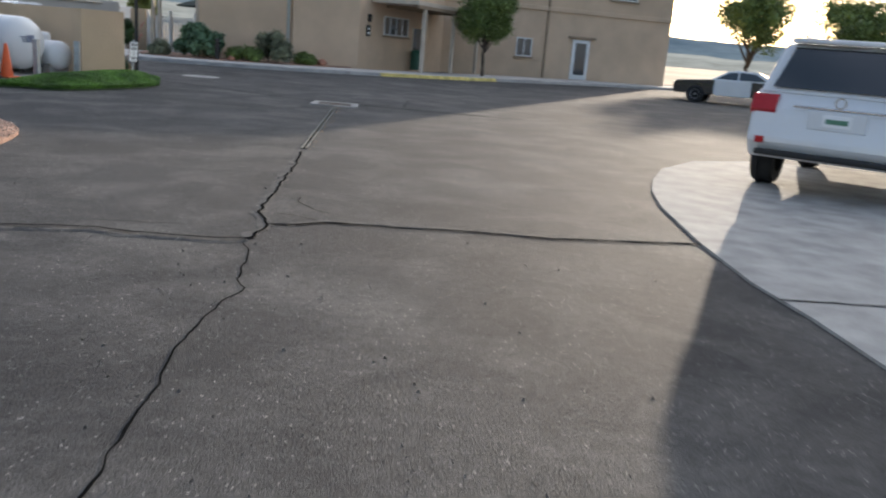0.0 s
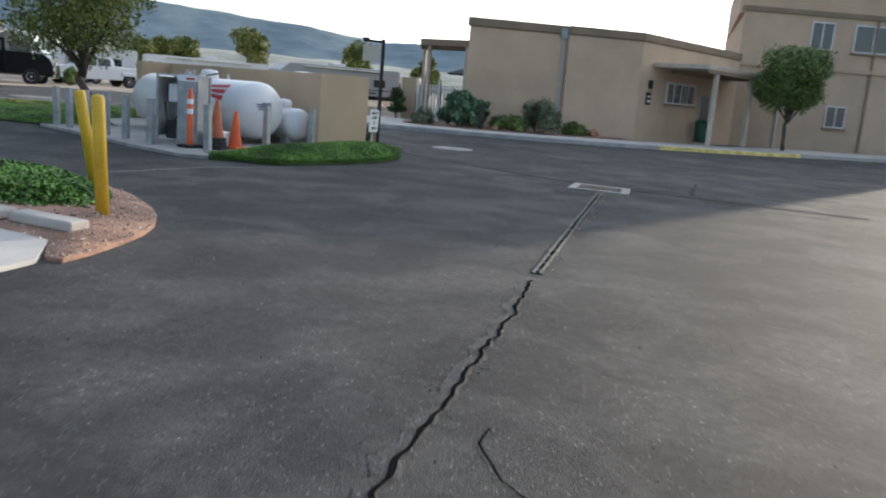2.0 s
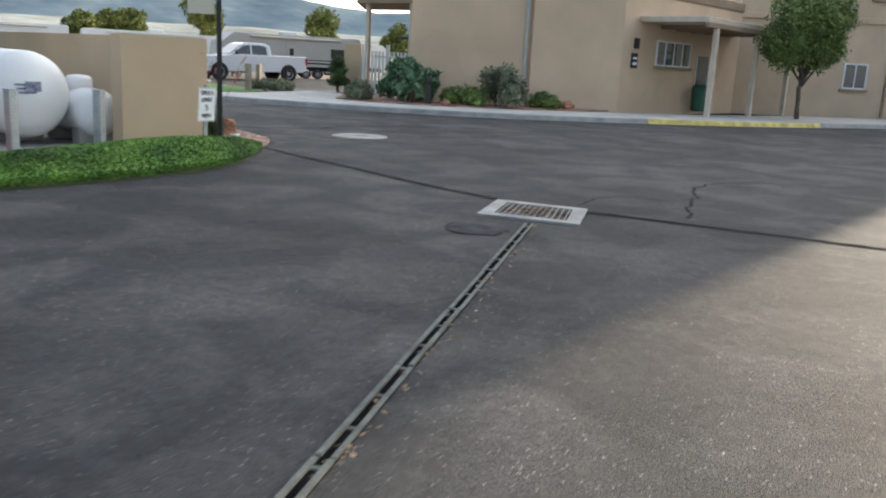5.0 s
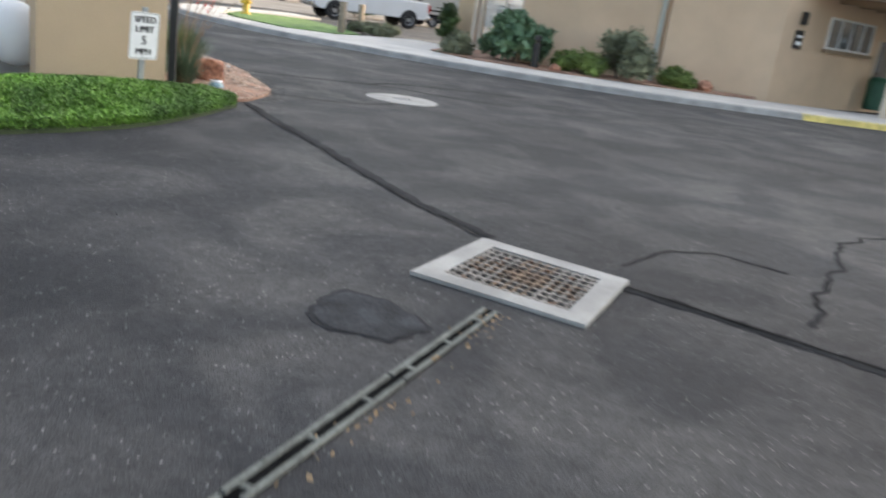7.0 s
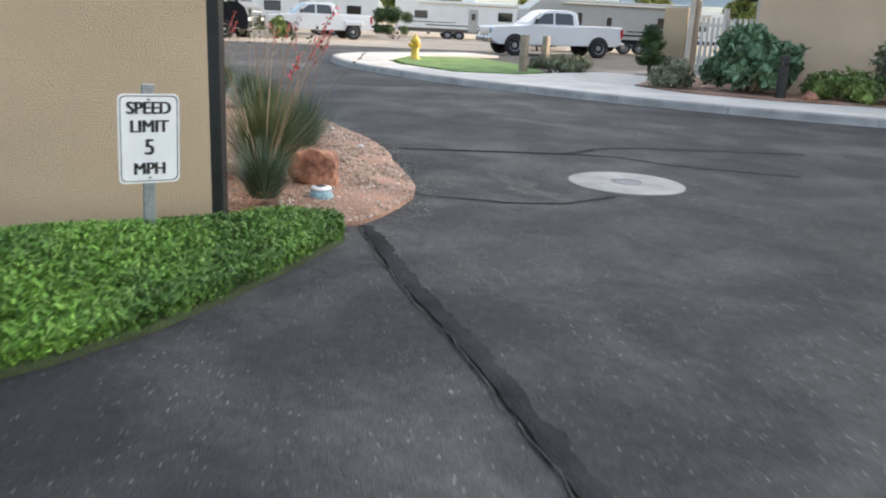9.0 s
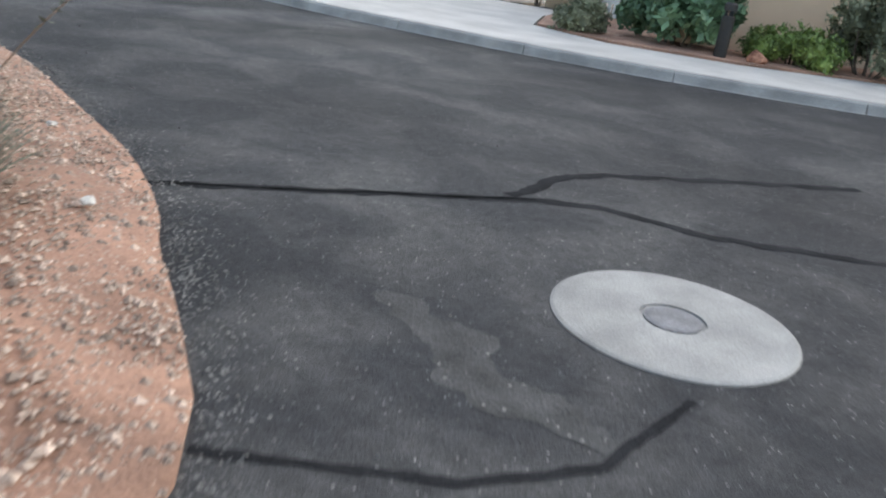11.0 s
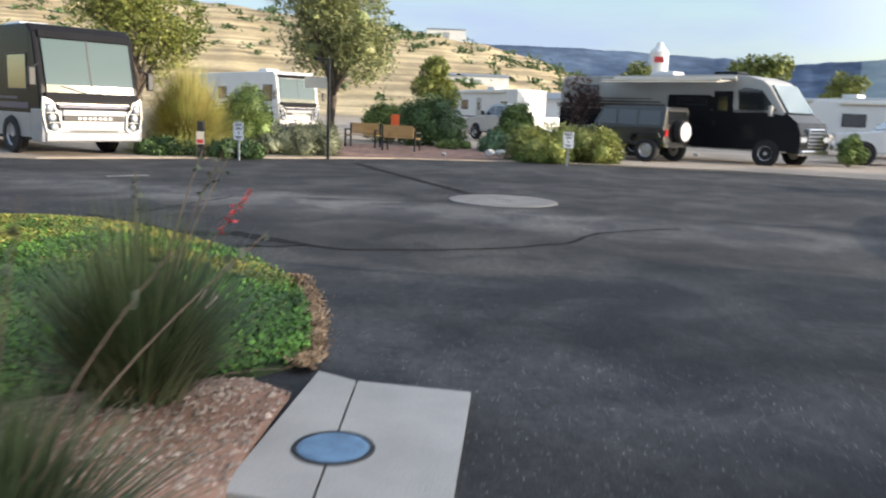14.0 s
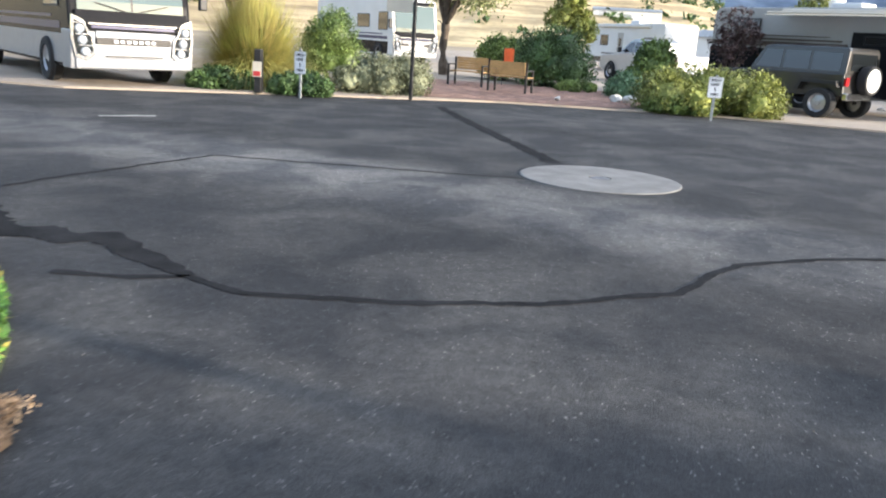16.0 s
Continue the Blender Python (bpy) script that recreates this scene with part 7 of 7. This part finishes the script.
def coach(m, label, front=True, upper=RV_WHITE):
    """A full-size flat-fronted motorhome coach."""
    t = thing("motorhome", m, label, "motorhome")
    half = 1.27
    part("body", profile([(0.0, 0.36), (0.06, 1.1), (-0.02, 1.75), (-0.28, 3.0), (-0.55, 3.22), (-10.3, 3.22), (-10.4, 3.05), (-10.4, 0.4)], -half, half, bevel=0.06), upper, t)
    for s in (-1, 1):
        stripe(t, s, half, -10.2, -0.45, 1.5, 3.0, RV_DARK, 0.004) if front else None
    if front:
        part("lower_front", profile([(0.075, 0.36), (0.1, 0.6), (0.1, 1.12), (0.02, 1.16), (-0.5, 1.16), (-0.5, 0.36)], -half - 0.012, half + 0.012, bevel=0.03), RV_SILVER, t, "silver lower front")
    ws = part("windshield", profile([(0.045, 1.52), (0.03, 1.75), (-0.2, 2.85), (-0.24, 2.83), (-0.02, 1.73), (0.0, 1.52)], -1.1, 1.1), GLASS_GREEN, t, "broad pale green windshield")
    part("windshield_post", profile([(0.052, 1.5), (0.035, 1.75), (-0.195, 2.87), (-0.22, 2.86), (-0.0, 1.73)], -0.02, 0.02), SIGN_BLACK, ws)
    part("hood_band", profile([(0.125, 1.16), (0.13, 1.34), (0.085, 1.56), (0.02, 1.56), (0.03, 1.16)], -1.16, 1.16, bevel=0.012), RV_DARK, t, "glossy black band below the windshield")
    part("hood_line", profile([(0.138, 1.27), (0.138, 1.31), (0.1, 1.31), (0.1, 1.27)], -0.92, 0.92), CHROME, t)
    part("hood_line", profile([(0.138, 1.20), (0.138, 1.255), (0.1, 1.255), (0.1, 1.20)], -0.86, 0.86), RV_BLUE, t, "navy line")
    part("cap", profile([(-0.19, 2.88), (-0.24, 3.05), (-0.4, 3.05), (-0.35, 2.88)], -1.15, 1.15), RV_DARK, t)
    part("grille", boxm(-0.78, 0.78, 0.05, 0.135, 1.0, 1.15, 0.015), RV_SILVER, t, "silver band")
    part("name_band", boxm(-0.78, 0.78, 0.05, 0.15, 0.88, 1.0, 0.012), DARK_STEEL, t, "dark band with pale bars")
    for k in range(7):
        part("badge_bar", boxm(-0.44 + k * 0.13, -0.36 + k * 0.13, 0.15, 0.154, 0.91, 0.97), SIGN_WHITE, t)
    part("air_intake", boxm(-0.6, 0.6, 0.1, 0.148, 0.62, 0.645), SIGN_BLACK, t)
    part("bumper", boxm(-1.2, 1.2, 0.02, 0.14, 0.36, 0.6, 0.04), RV_SILVER if front else upper, t)
    for s in (-1, 1):
        # a slanted lamp cluster: chromed surround, dark well, three stacked lamps
        cluster = [(0.80, 0.66), (0.84, 1.02), (0.92, 1.12), (1.02, 1.36), (1.24, 1.46), (1.27, 0.98), (1.2, 0.6), (0.98, 0.52)]
        def lamp_plate(k, y0, y1):
            cx, cz = 1.05, 0.98
            pts = [(cx + (x - cx) * k, cz + (z - cz) * k) for x, z in cluster]
            bm = prism([(s * x, z) for x, z in pts], y0, y1)
            return turned(bm, Matrix(((1, 0, 0, 0), (0, 0, 1, 0), (0, 1, 0, 0), (0, 0, 0, 1))))
        hl = part("headlight", lamp_plate(1.0, 0.06, 0.15), CHROME, t, "tall slanted chromed headlight")
        part("lamp_well", lamp_plate(0.8, 0.15, 0.156), GLASS, hl)
        for k in range(3):
            part("lamp", turned(lathe([(0, 0.035), (0.07, 0.03), (0.095, 0), (0, 0)], 14), Matrix.Translation((s * (1.0 + 0.05 * k), 0.155, 0.72 + k * 0.23)) @ Matrix.Rotation(radians(-90), 4, "X")), LAMP_GLASS, hl)
            part("lamp_bar", boxm(s * (1.0 + 0.05 * k) - 0.13, s * (1.0 + 0.05 * k) + 0.13, 0.156, 0.17, 0.825 + k * 0.23, 0.85 + k * 0.23, 0.004), CHROME, hl)
        part("mirror", boxm(s * 1.5 - 0.09, s * 1.5 + 0.09, 0.1, 0.22, 1.7, 2.15, 0.03), SIGN_BLACK, t)
        part("mirror_arm", rodm((s * 1.25, 0.0, 2.25), (s * 1.5, 0.15, 2.1), 0.02), SIGN_BLACK, t)
        part("wiper", rodm((s * 0.1, 0.075, 1.55), (s * 0.75, 0.05, 1.72), 0.012), SIGN_BLACK, t)
        stripe(t, s, half, -10.2, -0.5, 0.45, 1.05, RV_SILVER if front else RV_DARK)
        stripe(t, s, half, -10.2, -0.6, 1.15, 1.3, RV_BLUE)
        stripe(t, s, half, -9.5, -1.2, 1.38, 1.44, RV_BLUE)
        rv_window(t, s, half, -1.7, -0.6, 1.6, 2.5)
        rv_window(t, s, half, -4.4, -2.8, 1.7, 2.4)
        rv_window(t, s, half, -7.6, -6.4, 1.7, 2.4)
        for y in (-1.6, -7.2):
            arch(t, s * (half - 0.02), y, 0.48, 0.5)
            wheel(t, s * (half - 0.13), y, 0.48, 0.28)
    part("roof_unit", boxm(-0.4, 0.4, -4, -3, 3.2, 3.45, 0.06), RV_WHITE, t)
    return t


coach(pose(-32.3, 12.3, 0.03, 0, 0, -40) @ Matrix.Diagonal((0.98, 0.98, 0.96, 1)), "large black, silver and navy coach motorhome facing the drive", True, RV_DARK)
coach(pose(-58.0, 12.6, 0.03, 0, 0, -50), "white coach motorhome parked behind the shrubs", False)


def trailer(m, length, label, paint=RV_WHITE, accent=RV_BROWN):
    t = thing("travel_trailer", m, label, "trailer", "travel trailers in the lot")
    half = 1.2
    h = length / 2
    part("body", profile([(h - 0.5, 0.5), (h, 1.2), (h - 0.15, 2.4), (h - 0.8, 3.0), (-h + 0.1, 3.05), (-h, 2.9), (-h, 0.6), (-h + 0.3, 0.5)], -half, half, bevel=0.05), paint, t)
    for s in (-1, 1):
        stripe(t, s, half, -h + 0.2, h - 0.9, 0.55, 0.85, accent)
        stripe(t, s, half, -h * 0.6, h * 0.5, 1.05, 1.15, accent)
        stripe(t, s, half, -h * 0.9, -h * 0.2, 1.3, 1.36, RV_DARK)
        rv_window(t, s, half, h * 0.35, h * 0.35 + 1.0, 1.6, 2.3)
        rv_window(t, s, half, -h * 0.75, -h * 0.75 + 0.9, 1.6, 2.2)
        stripe(t, s, half, -0.2, 0.45, 0.6, 2.45, RV_CREAM, 0.02)
        rv_window(t, s, half + 0.02, 0.0, 0.25, 1.6, 2.1)
        for y in (-0.8, -1.6):
            arch(t, s * (half - 0.02), y, 0.33, 0.36)
            wheel(t, s * (half - 0.1), y, 0.34, 0.22)
        part("awning_case", rodm((s * (half + 0.07), -h * 0.7, 2.82), (s * (half + 0.07), h * 0.6, 2.82), 0.07), AWNING, t)
    part("roof_unit", boxm(-0.4, 0.4, -0.6, 0.4, 3.03, 3.28, 0.06), RV_WHITE, t)
    part("tongue", boxm(-0.08, 0.08, h - 0.4, h + 1.1, 0.45, 0.57), DARK_STEEL, t)
    part("jack", rodm((0, h + 0.6, 0.0), (0, h + 0.6, 0.9), 0.035), DARK_STEEL, t)
    return t


trailer(pose(-49.5, 41.5, 0.03, 0, 0, 155) @ Matrix.Diagonal((1, 1, 0.84, 1)), 9.0, "white travel trailer with brown graphics and awning")
trailer(pose(-47.5, 53.5, 0.0, 0, 0, -35) @ Matrix.Diagonal((1, 1, 0.84, 1)), 10.5, "white fifth-wheel trailer far in the lot")
trailer(pose(-31.5, 49.0, 0.05, 0, 0, 150) @ Matrix.Diagonal((1, 1, 0.84, 1)), 9.0, "pale grey travel trailer behind the pickup truck", RV_CREAM, RV_DARK)
trailer(pose(-73.0, 24.2, 0.03, 0, 0, 120), 9.5, "white travel trailer among far trees")
trailer(pose(-62.0, 45.0, 0.0, 0, 0, 120), 9.0, "white travel trailer in the far row")
trailer(pose(-37.5, 62.0, 0.0, 0, 0, -30) @ Matrix.Diagonal((1, 1, 0.84, 1)), 9.5, "white travel trailer in the far row", RV_WHITE, RV_DARK)
trailer(pose(-46.0, 3.5, 0.03, 0, 0, -46), 9.0, "white travel trailer beyond the coach", RV_WHITE, RV_BLUE)

# ---- garden at the lot's edge ----
paving = tagged(part("paving", prism([(-35.75, 17.6), (-36.85, 22.8), (-39.0, 23.4), (-44.5, 22.2), (-44.5, 16.2), (-38.0, 16.2)], -0.1, 0.04), mat("mortar_bed", (0.22, 0.15, 0.12), 0.95, 0, 0.2), None), "red brick paving with benches", "paving", kind="structure")
pv = []
rngp = random.Random(3)
pbm = bmesh.new()
poly_pv = [(-35.8, 17.65), (-36.85, 22.7), (-39.0, 23.3), (-44.4, 22.1), (-44.4, 16.3), (-38.0, 16.3)]
for i in range(44):
    for j in range(36):
        x, y = -44.4 + i * 0.205, 16.3 + j * 0.205 + (0.1 if i % 2 else 0)
        if inside(poly_pv, x, y) and inside(poly_pv, x + 0.19, y + 0.19):
            z = 0.047 + rngp.uniform(0, 0.004)
            vs = [pbm.verts.new(p) for p in ((x, y, z), (x + 0.19, y, z), (x + 0.19, y + 0.19, z), (x, y + 0.19, z))]
            pbm.faces.new(vs)
tagged(part("paver", pbm, BRICK, paving), "red concrete pavers", kind="stuff")


def bench(m):
    t = thing("garden_bench", m, "garden bench with wooden slats and dark iron ends", "bench", "benches on the paving")
    for s in (-0.58, 0.58):
        e = part("end_frame", boxm(s - 0.03, s + 0.03, -0.04, 0.0, 0, 0.85, 0.008), DARK_STEEL, t)
        part("front_leg", boxm(s - 0.03, s + 0.03, 0.42, 0.47, 0, 0.62, 0.008), DARK_STEEL, e)
        part("armrest", boxm(s - 0.035, s + 0.035, 0.0, 0.48, 0.60, 0.64, 0.01), DARK_STEEL, e)
        part("seat_rail", boxm(s - 0.025, s + 0.025, 0.0, 0.44, 0.38, 0.42), DARK_STEEL, e)
    for k in range(5):
        part("seat_slat", boxm(-0.62, 0.62, 0.02 + k * 0.088, 0.095 + k * 0.088, 0.42, 0.445, 0.006), WOOD_TEAK, t)
    for k in range(5):
        part("back_slat", boxm(-0.55, 0.55, -0.065, -0.042, 0.48 + k * 0.075, 0.55 + k * 0.075, 0.005), WOOD_TEAK, t)
    return t


b0 = bench(pose(-39.9, 19.35, 0.045, 0, 0, 72))
copy_thing(b0, pose(-42.0, 18.0, 0.045, 0, 0, -108))


def pampas(x, y, h, w, seed):
    t = thing("pampas_grass", pose(x, y, 0.02), "huge clump of golden green pampas grass", "grass")
    blade_mesh("blades", 3600, h, w * 0.85, 0.011, seed, STRAW, t, 1.0)
    blade_mesh("drooping_blades", 3000, h * 0.86, w * 1.15, 0.011, seed + 2, STRAW, t, 1.55)
    blade_mesh("inner_blades", 3000, h * 0.72, w * 1.05, 0.012, seed + 1, LEAF_YELLOW, t, 1.5)
    return t


pampas(-35.5, 13.6, 3.0, 1.9, 71)
GRP = "shrubs at the lot edge"
shrub(-33.7, 13.6, 0.02, 1.3, 1.7, 0.5, 72, LEAF_DARK, "low dark green mounded shrub", 2600, 0.06, rz=20, group=GRP)
shrub(-33.75, 15.45, 0.02, 1.2, 1.6, 0.55, 73, LEAF_DARK, "low dark green mounded shrub behind a sign", 2400, 0.06, rz=20, group=GRP)
shrub(-35.9, 16.75, 0.02, 1.5, 2.7, 1.0, 74, LEAF_GREY, "square grey-green clipped shrub", 4200, 0.055, rz=25, group=GRP, flat=True)
shrub(-38.6, 14.6, 0.02, 1.7, 1.7, 2.15, 75, LEAF_MID, "tall round green shrub behind the grass", 4600, 0.06, group=GRP)
shrub(-37.4, 24.6, 0.02, 2.4, 3.8, 1.2, 76, LEAF_YELLOW, "broad spreading golden green juniper", 7500, 0.06, rz=8, group=GRP)
shrub(-36.9, 23.9, 0.02, 1.2, 2.0, 0.55, 77, LEAF_MID, "low green juniper skirt at the kerb", 3000, 0.055, rz=8, group=GRP)
shrub(-45.5, 20.3, 0.02, 2.6, 2.6, 2.3, 78, LEAF_DARK, "round dark green shrub behind the paving", 5000, 0.08, group=GRP)
shrub(-47.5, 18.5, 0.02, 2.2, 2.2, 2.0, 79, LEAF_MID, "round green shrub by the benches", 3000, 0.09, group=GRP)
shrub(-41.5, 22.7, 0.02, 1.2, 1.2, 0.8, 80, LEAF_BLUE, "blue-green spiky garden shrub", 1400, 0.08, group=GRP)
shrub(-43.5, 21.2, 0.02, 2.6, 1.6, 0.35, 81, LEAF_MID, "low green garden planting", 2200, 0.07, group=GRP)
shrub(-43.8, 23.6, 0.02, 1.6, 1.6, 2.0, 82, LEAF_MID, "loose green flowering shrub", 2600, 0.09, group=GRP)
shrub(-40.3, 23.4, 0.02, 1.6, 1.0, 0.5, 83, LEAF_GREY, "low grey-green shrub by white stones", 1500, 0.06, group=GRP)
shrub(-40.5, 34.8, 0.02, 1.0, 1.0, 1.2, 84, LEAF_MID, "rounded green shrub behind the motorhome", 1800, 0.07, group=GRP)
tree(-43.5, 25.9, 0.02, 2.9, 0.95, 0.7, 85, LEAF_PURPLE, "small dark purple-leaved tree", 1500, 0.07, 8, 0.05, inner=0.15)
tree(-48.5, 15.9, 0.02, 8.0, 3.1, 2.3, 86, LEAF_WILLOW, "tall feathery willow-like tree", 10000, 0.12, 16, 0.2, inner=0.25)
tree(-46.0, 8.2, 0.02, 6.8, 2.9, 2.0, 87, LEAF_YELLOW, "yellow-green tree behind the coach", 8000, 0.12, 12, 0.18, inner=0.25)
rock(-38.9, 22.75, 0.04, 0.28, 0.2, 0.16, 91, WHITE_ROCK, "white garden stone by the paving")
rock(-39.2, 22.4, 0.04, 0.2, 0.18, 0.13, 92, WHITE_ROCK, "white garden stone by the paving")
rock(-38.0, 20.9, 0.04, 0.16, 0.1, 0.08, 93, WHITE_ROCK, "small pale stone on the paving")
rock(-45.2, 31.0, 0.0, 0.2, 0.15, 0.1, 94, WHITE_ROCK, "pale stone in the lot")


def post_box(x, y):
    t = thing("site_post", pose(x, y, 0.03), "dark site post with a pale notice", "post")
    part("post", boxm(-0.08, 0.08, -0.08, 0.08, 0, 0.92, 0.02), DARK_STEEL, t)
    part("notice", boxm(0.09, 0.095, -0.1, 0.1, 0.34, 0.66), AWNING, t)
    part("notice_bar", boxm(0.0955, 0.098, -0.08, 0.08, 0.36, 0.46), RED_DECAL, t)


post_box(-33.2, 14.7)


def garden_flag(x, y):
    t = thing("garden_flag", pose(x, y, 0.03, 0, 0, 85), "small orange garden flag on a wire", "flag")
    part("wire", rodm((0, 0, 0), (0, 0, 1.25), 0.012), DARK_STEEL, t)
    part("cloth", boxm(0.02, 0.34, -0.008, 0.008, 0.75, 1.2, 0.004), ORANGE, t)


garden_flag(-43.4, 18.8)
hedge_places = ((-32.0, 45.0, 2.6, 1.0, 1.7), (-44.0, 44.5, 3.2, 1.2, 2.0), (-36.5, 50.0, 1.9, 1.9, 1.9))
for i, (x, y, w, d, h) in enumerate(hedge_places):
    shrub(x, y, 0.02, w, d, h, 100 + i, LEAF_DARK, "clipped dark green hedge between sites", 3200, 0.08, "hedge", 30, "hedges between sites", True)
for i, (x, y, h) in enumerate(((-48.5, 59.7, 5.6), (-41.1, 65.6, 5.4), (-52.6, 55.5, 4.4), (-55.0, 52.6, 4.0), (-30.5, 72.0, 5.0), (-60.0, 38.5, 5.2), (-66.0, 33.0, 5.0), (-35.0, 68.0, 4.4), (-60.5, 60.0, 4.6), (-70.0, 48.0, 5.0), (-68.0, 20.0, 5.0))):
    tree(x, y, 0.0, h, h * 0.37, h * 0.25, 110 + i, LEAF_YELLOW, "round yellow-green shade tree in the far lot", 2600, 0.18, 8, 0.13, "shade trees in the far lot")
for i, (x, y, h, r) in enumerate(((22.0, 58.0, 7.0, 3.4), (30.0, 52.0, 6.5, 3.2), (16.5, 66.0, 7.5, 3.2), (38.0, 60.0, 7.0, 3.4))):
    tree(x, y, 0.0, h, r, h * 0.3, 130 + i, LEAF_MID, "broad green tree beyond the parking", 6000, 0.16, 10, 0.2, "trees beyond the parking")

# ---- hills and distance ----
def ridge(name, azimuths, dist, heights, material, label, base=-2.0, depth=0.35, rough=1.0, seed=1):
    """A range of hills as a solid strip: a crest line at dist, sloping toward the viewer and away."""
    bm = bmesh.new()
    rows = []
    n = 160
    a0, a1 = azimuths[0], azimuths[-1]
    for i in range(n + 1):
        a = a0 + (a1 - a0) * i / n
        h = np.interp(a, azimuths, heights)
        h += noise.noise((a * 0.35, seed, 0)) * rough + noise.noise((a * 1.3, seed, 4)) * rough * 0.4
        sn, cs = -math.sin(radians(a)), math.cos(radians(a))
        row = []
        for k in range(9):
            u = k / 8
            d = dist * (1 - depth * (1 - u))
            z = base + (h - base) * (u ** 1.25) + noise.noise((a * 0.9, u * 4, seed)) * rough * 0.6 * math.sin(u * 3.14)
            row.append(bm.verts.new((-10 + sn * d, 18 + cs * d, z)))
        row.append(bm.verts.new((-10 + sn * dist * 1.3, 18 + cs * dist * 1.3, base)))
        rows.append(row)
    for p, q in zip(rows, rows[1:]):
        for k in range(9):
            bm.faces.new((p[k], q[k], q[k + 1], p[k + 1]))
    bmesh.ops.recalc_face_normals(bm, faces=bm.faces)
    return tagged(part(name, bm, material, smooth=True), label, "hill", kind="structure")


ridge("hill", [76, 80, 84, 88, 93, 100, 110, 125, 150], 330, [4, 15, 23, 28, 33, 36, 40, 42, 30], HILL, "dry golden grass hillside behind the lot", -1.0, 0.5, 1.2, 2)
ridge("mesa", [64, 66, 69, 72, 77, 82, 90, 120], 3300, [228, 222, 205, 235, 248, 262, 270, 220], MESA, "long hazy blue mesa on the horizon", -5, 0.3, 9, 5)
# north part in the paler copy, for the haze toward the sun
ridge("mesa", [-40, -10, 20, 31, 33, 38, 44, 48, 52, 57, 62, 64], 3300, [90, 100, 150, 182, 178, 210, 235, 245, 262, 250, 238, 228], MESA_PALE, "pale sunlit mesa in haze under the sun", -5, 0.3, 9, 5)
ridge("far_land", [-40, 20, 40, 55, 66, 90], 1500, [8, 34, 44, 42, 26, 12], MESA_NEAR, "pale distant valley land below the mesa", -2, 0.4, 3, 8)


def hill_scrub():
    """Dark juniper scrub along the hill's crest and flank, far off."""
    rng = np.random.default_rng(5)
    pts = []
    for _ in range(420):
        a = rng.uniform(76, 122)
        u = rng.uniform(0.55, 1.0) if rng.random() < 0.75 else rng.uniform(0.15, 1.0)
        h = np.interp(a, [76, 80, 84, 88, 93, 100, 110, 125], [4, 15, 23, 28, 33, 36, 40, 42])
        if u < 0.8 and rng.random() < 0.6:
            continue
        d = 330 * (1 - 0.5 * (1 - u))
        c = np.array([-10 - math.sin(radians(a)) * d, 18 + math.cos(radians(a)) * d, -1 + (h + 1) * u ** 1.25 + 0.5])
        pts.append(c + rng.normal(scale=(1.2, 1.2, 0.6), size=(26, 3)))
    return tagged(cloud_of_quads("hill_scrub", np.concatenate(pts), 0.9, LEAF_DARK, 1.2, 6), "dark juniper scrub scattered over the hill", "scrub", kind="stuff")


hill_scrub()


def storage_tower(az, d):
    x, y = -11 - math.sin(radians(az)) * d, 20.6 + math.cos(radians(az)) * d
    t = thing("storage_silo", pose(x, y, 0), "white silo with a conical top and a red mark", "silo")
    r = d * 0.0105
    top = 1.4 + d * math.tan(radians(4.3))
    part("drum", lathe([(0, 0), (r, 0), (r, top), (0, top)], 24), RV_WHITE, t)
    part("cone_roof", lathe([(r * 1.05, top), (r * 0.35, top + d * 0.009), (r * 0.3, top + d * 0.011), (0, top + d * 0.011)], 24), RV_WHITE, t)
    part("red_mark", turned(boxm(-r * 0.5, r * 0.5, -r * 1.06, -r * 0.9, top - r * 1.1, top - r * 0.5), Matrix.Rotation(radians(az), 4, "Z")), RED_DECAL, t)


storage_tower(76.1, 120)


def far_shed(x, y, rz, w, label, z=0.0):
    t = thing("shed", pose(x, y, z, 0, 0, rz), label, "building")
    part("wall", boxm(-w / 2, w / 2, -3, 3, -3.5, 3.2, 0.05), RV_WHITE, t)
    part("roof", profile([(-3.3, 3.2), (0, 4.0), (3.3, 3.2), (3.3, 3.3), (0, 4.1), (-3.3, 3.3)], -w / 2 - 0.2, w / 2 + 0.2), STEEL, t)
    part("door", boxm(-1.2, 1.2, -3.05, -3.0, 0, 2.4), STEEL, t)


far_shed(-251, 28.0, 92, 18, "long low white shed on the hillside", 8.2)
far_shed(-338, 18.0, 92, 15, "low white building on the crest of the hill", 29.0)
far_shed(-110, 38, 60, 12, "low white shed in the distance")
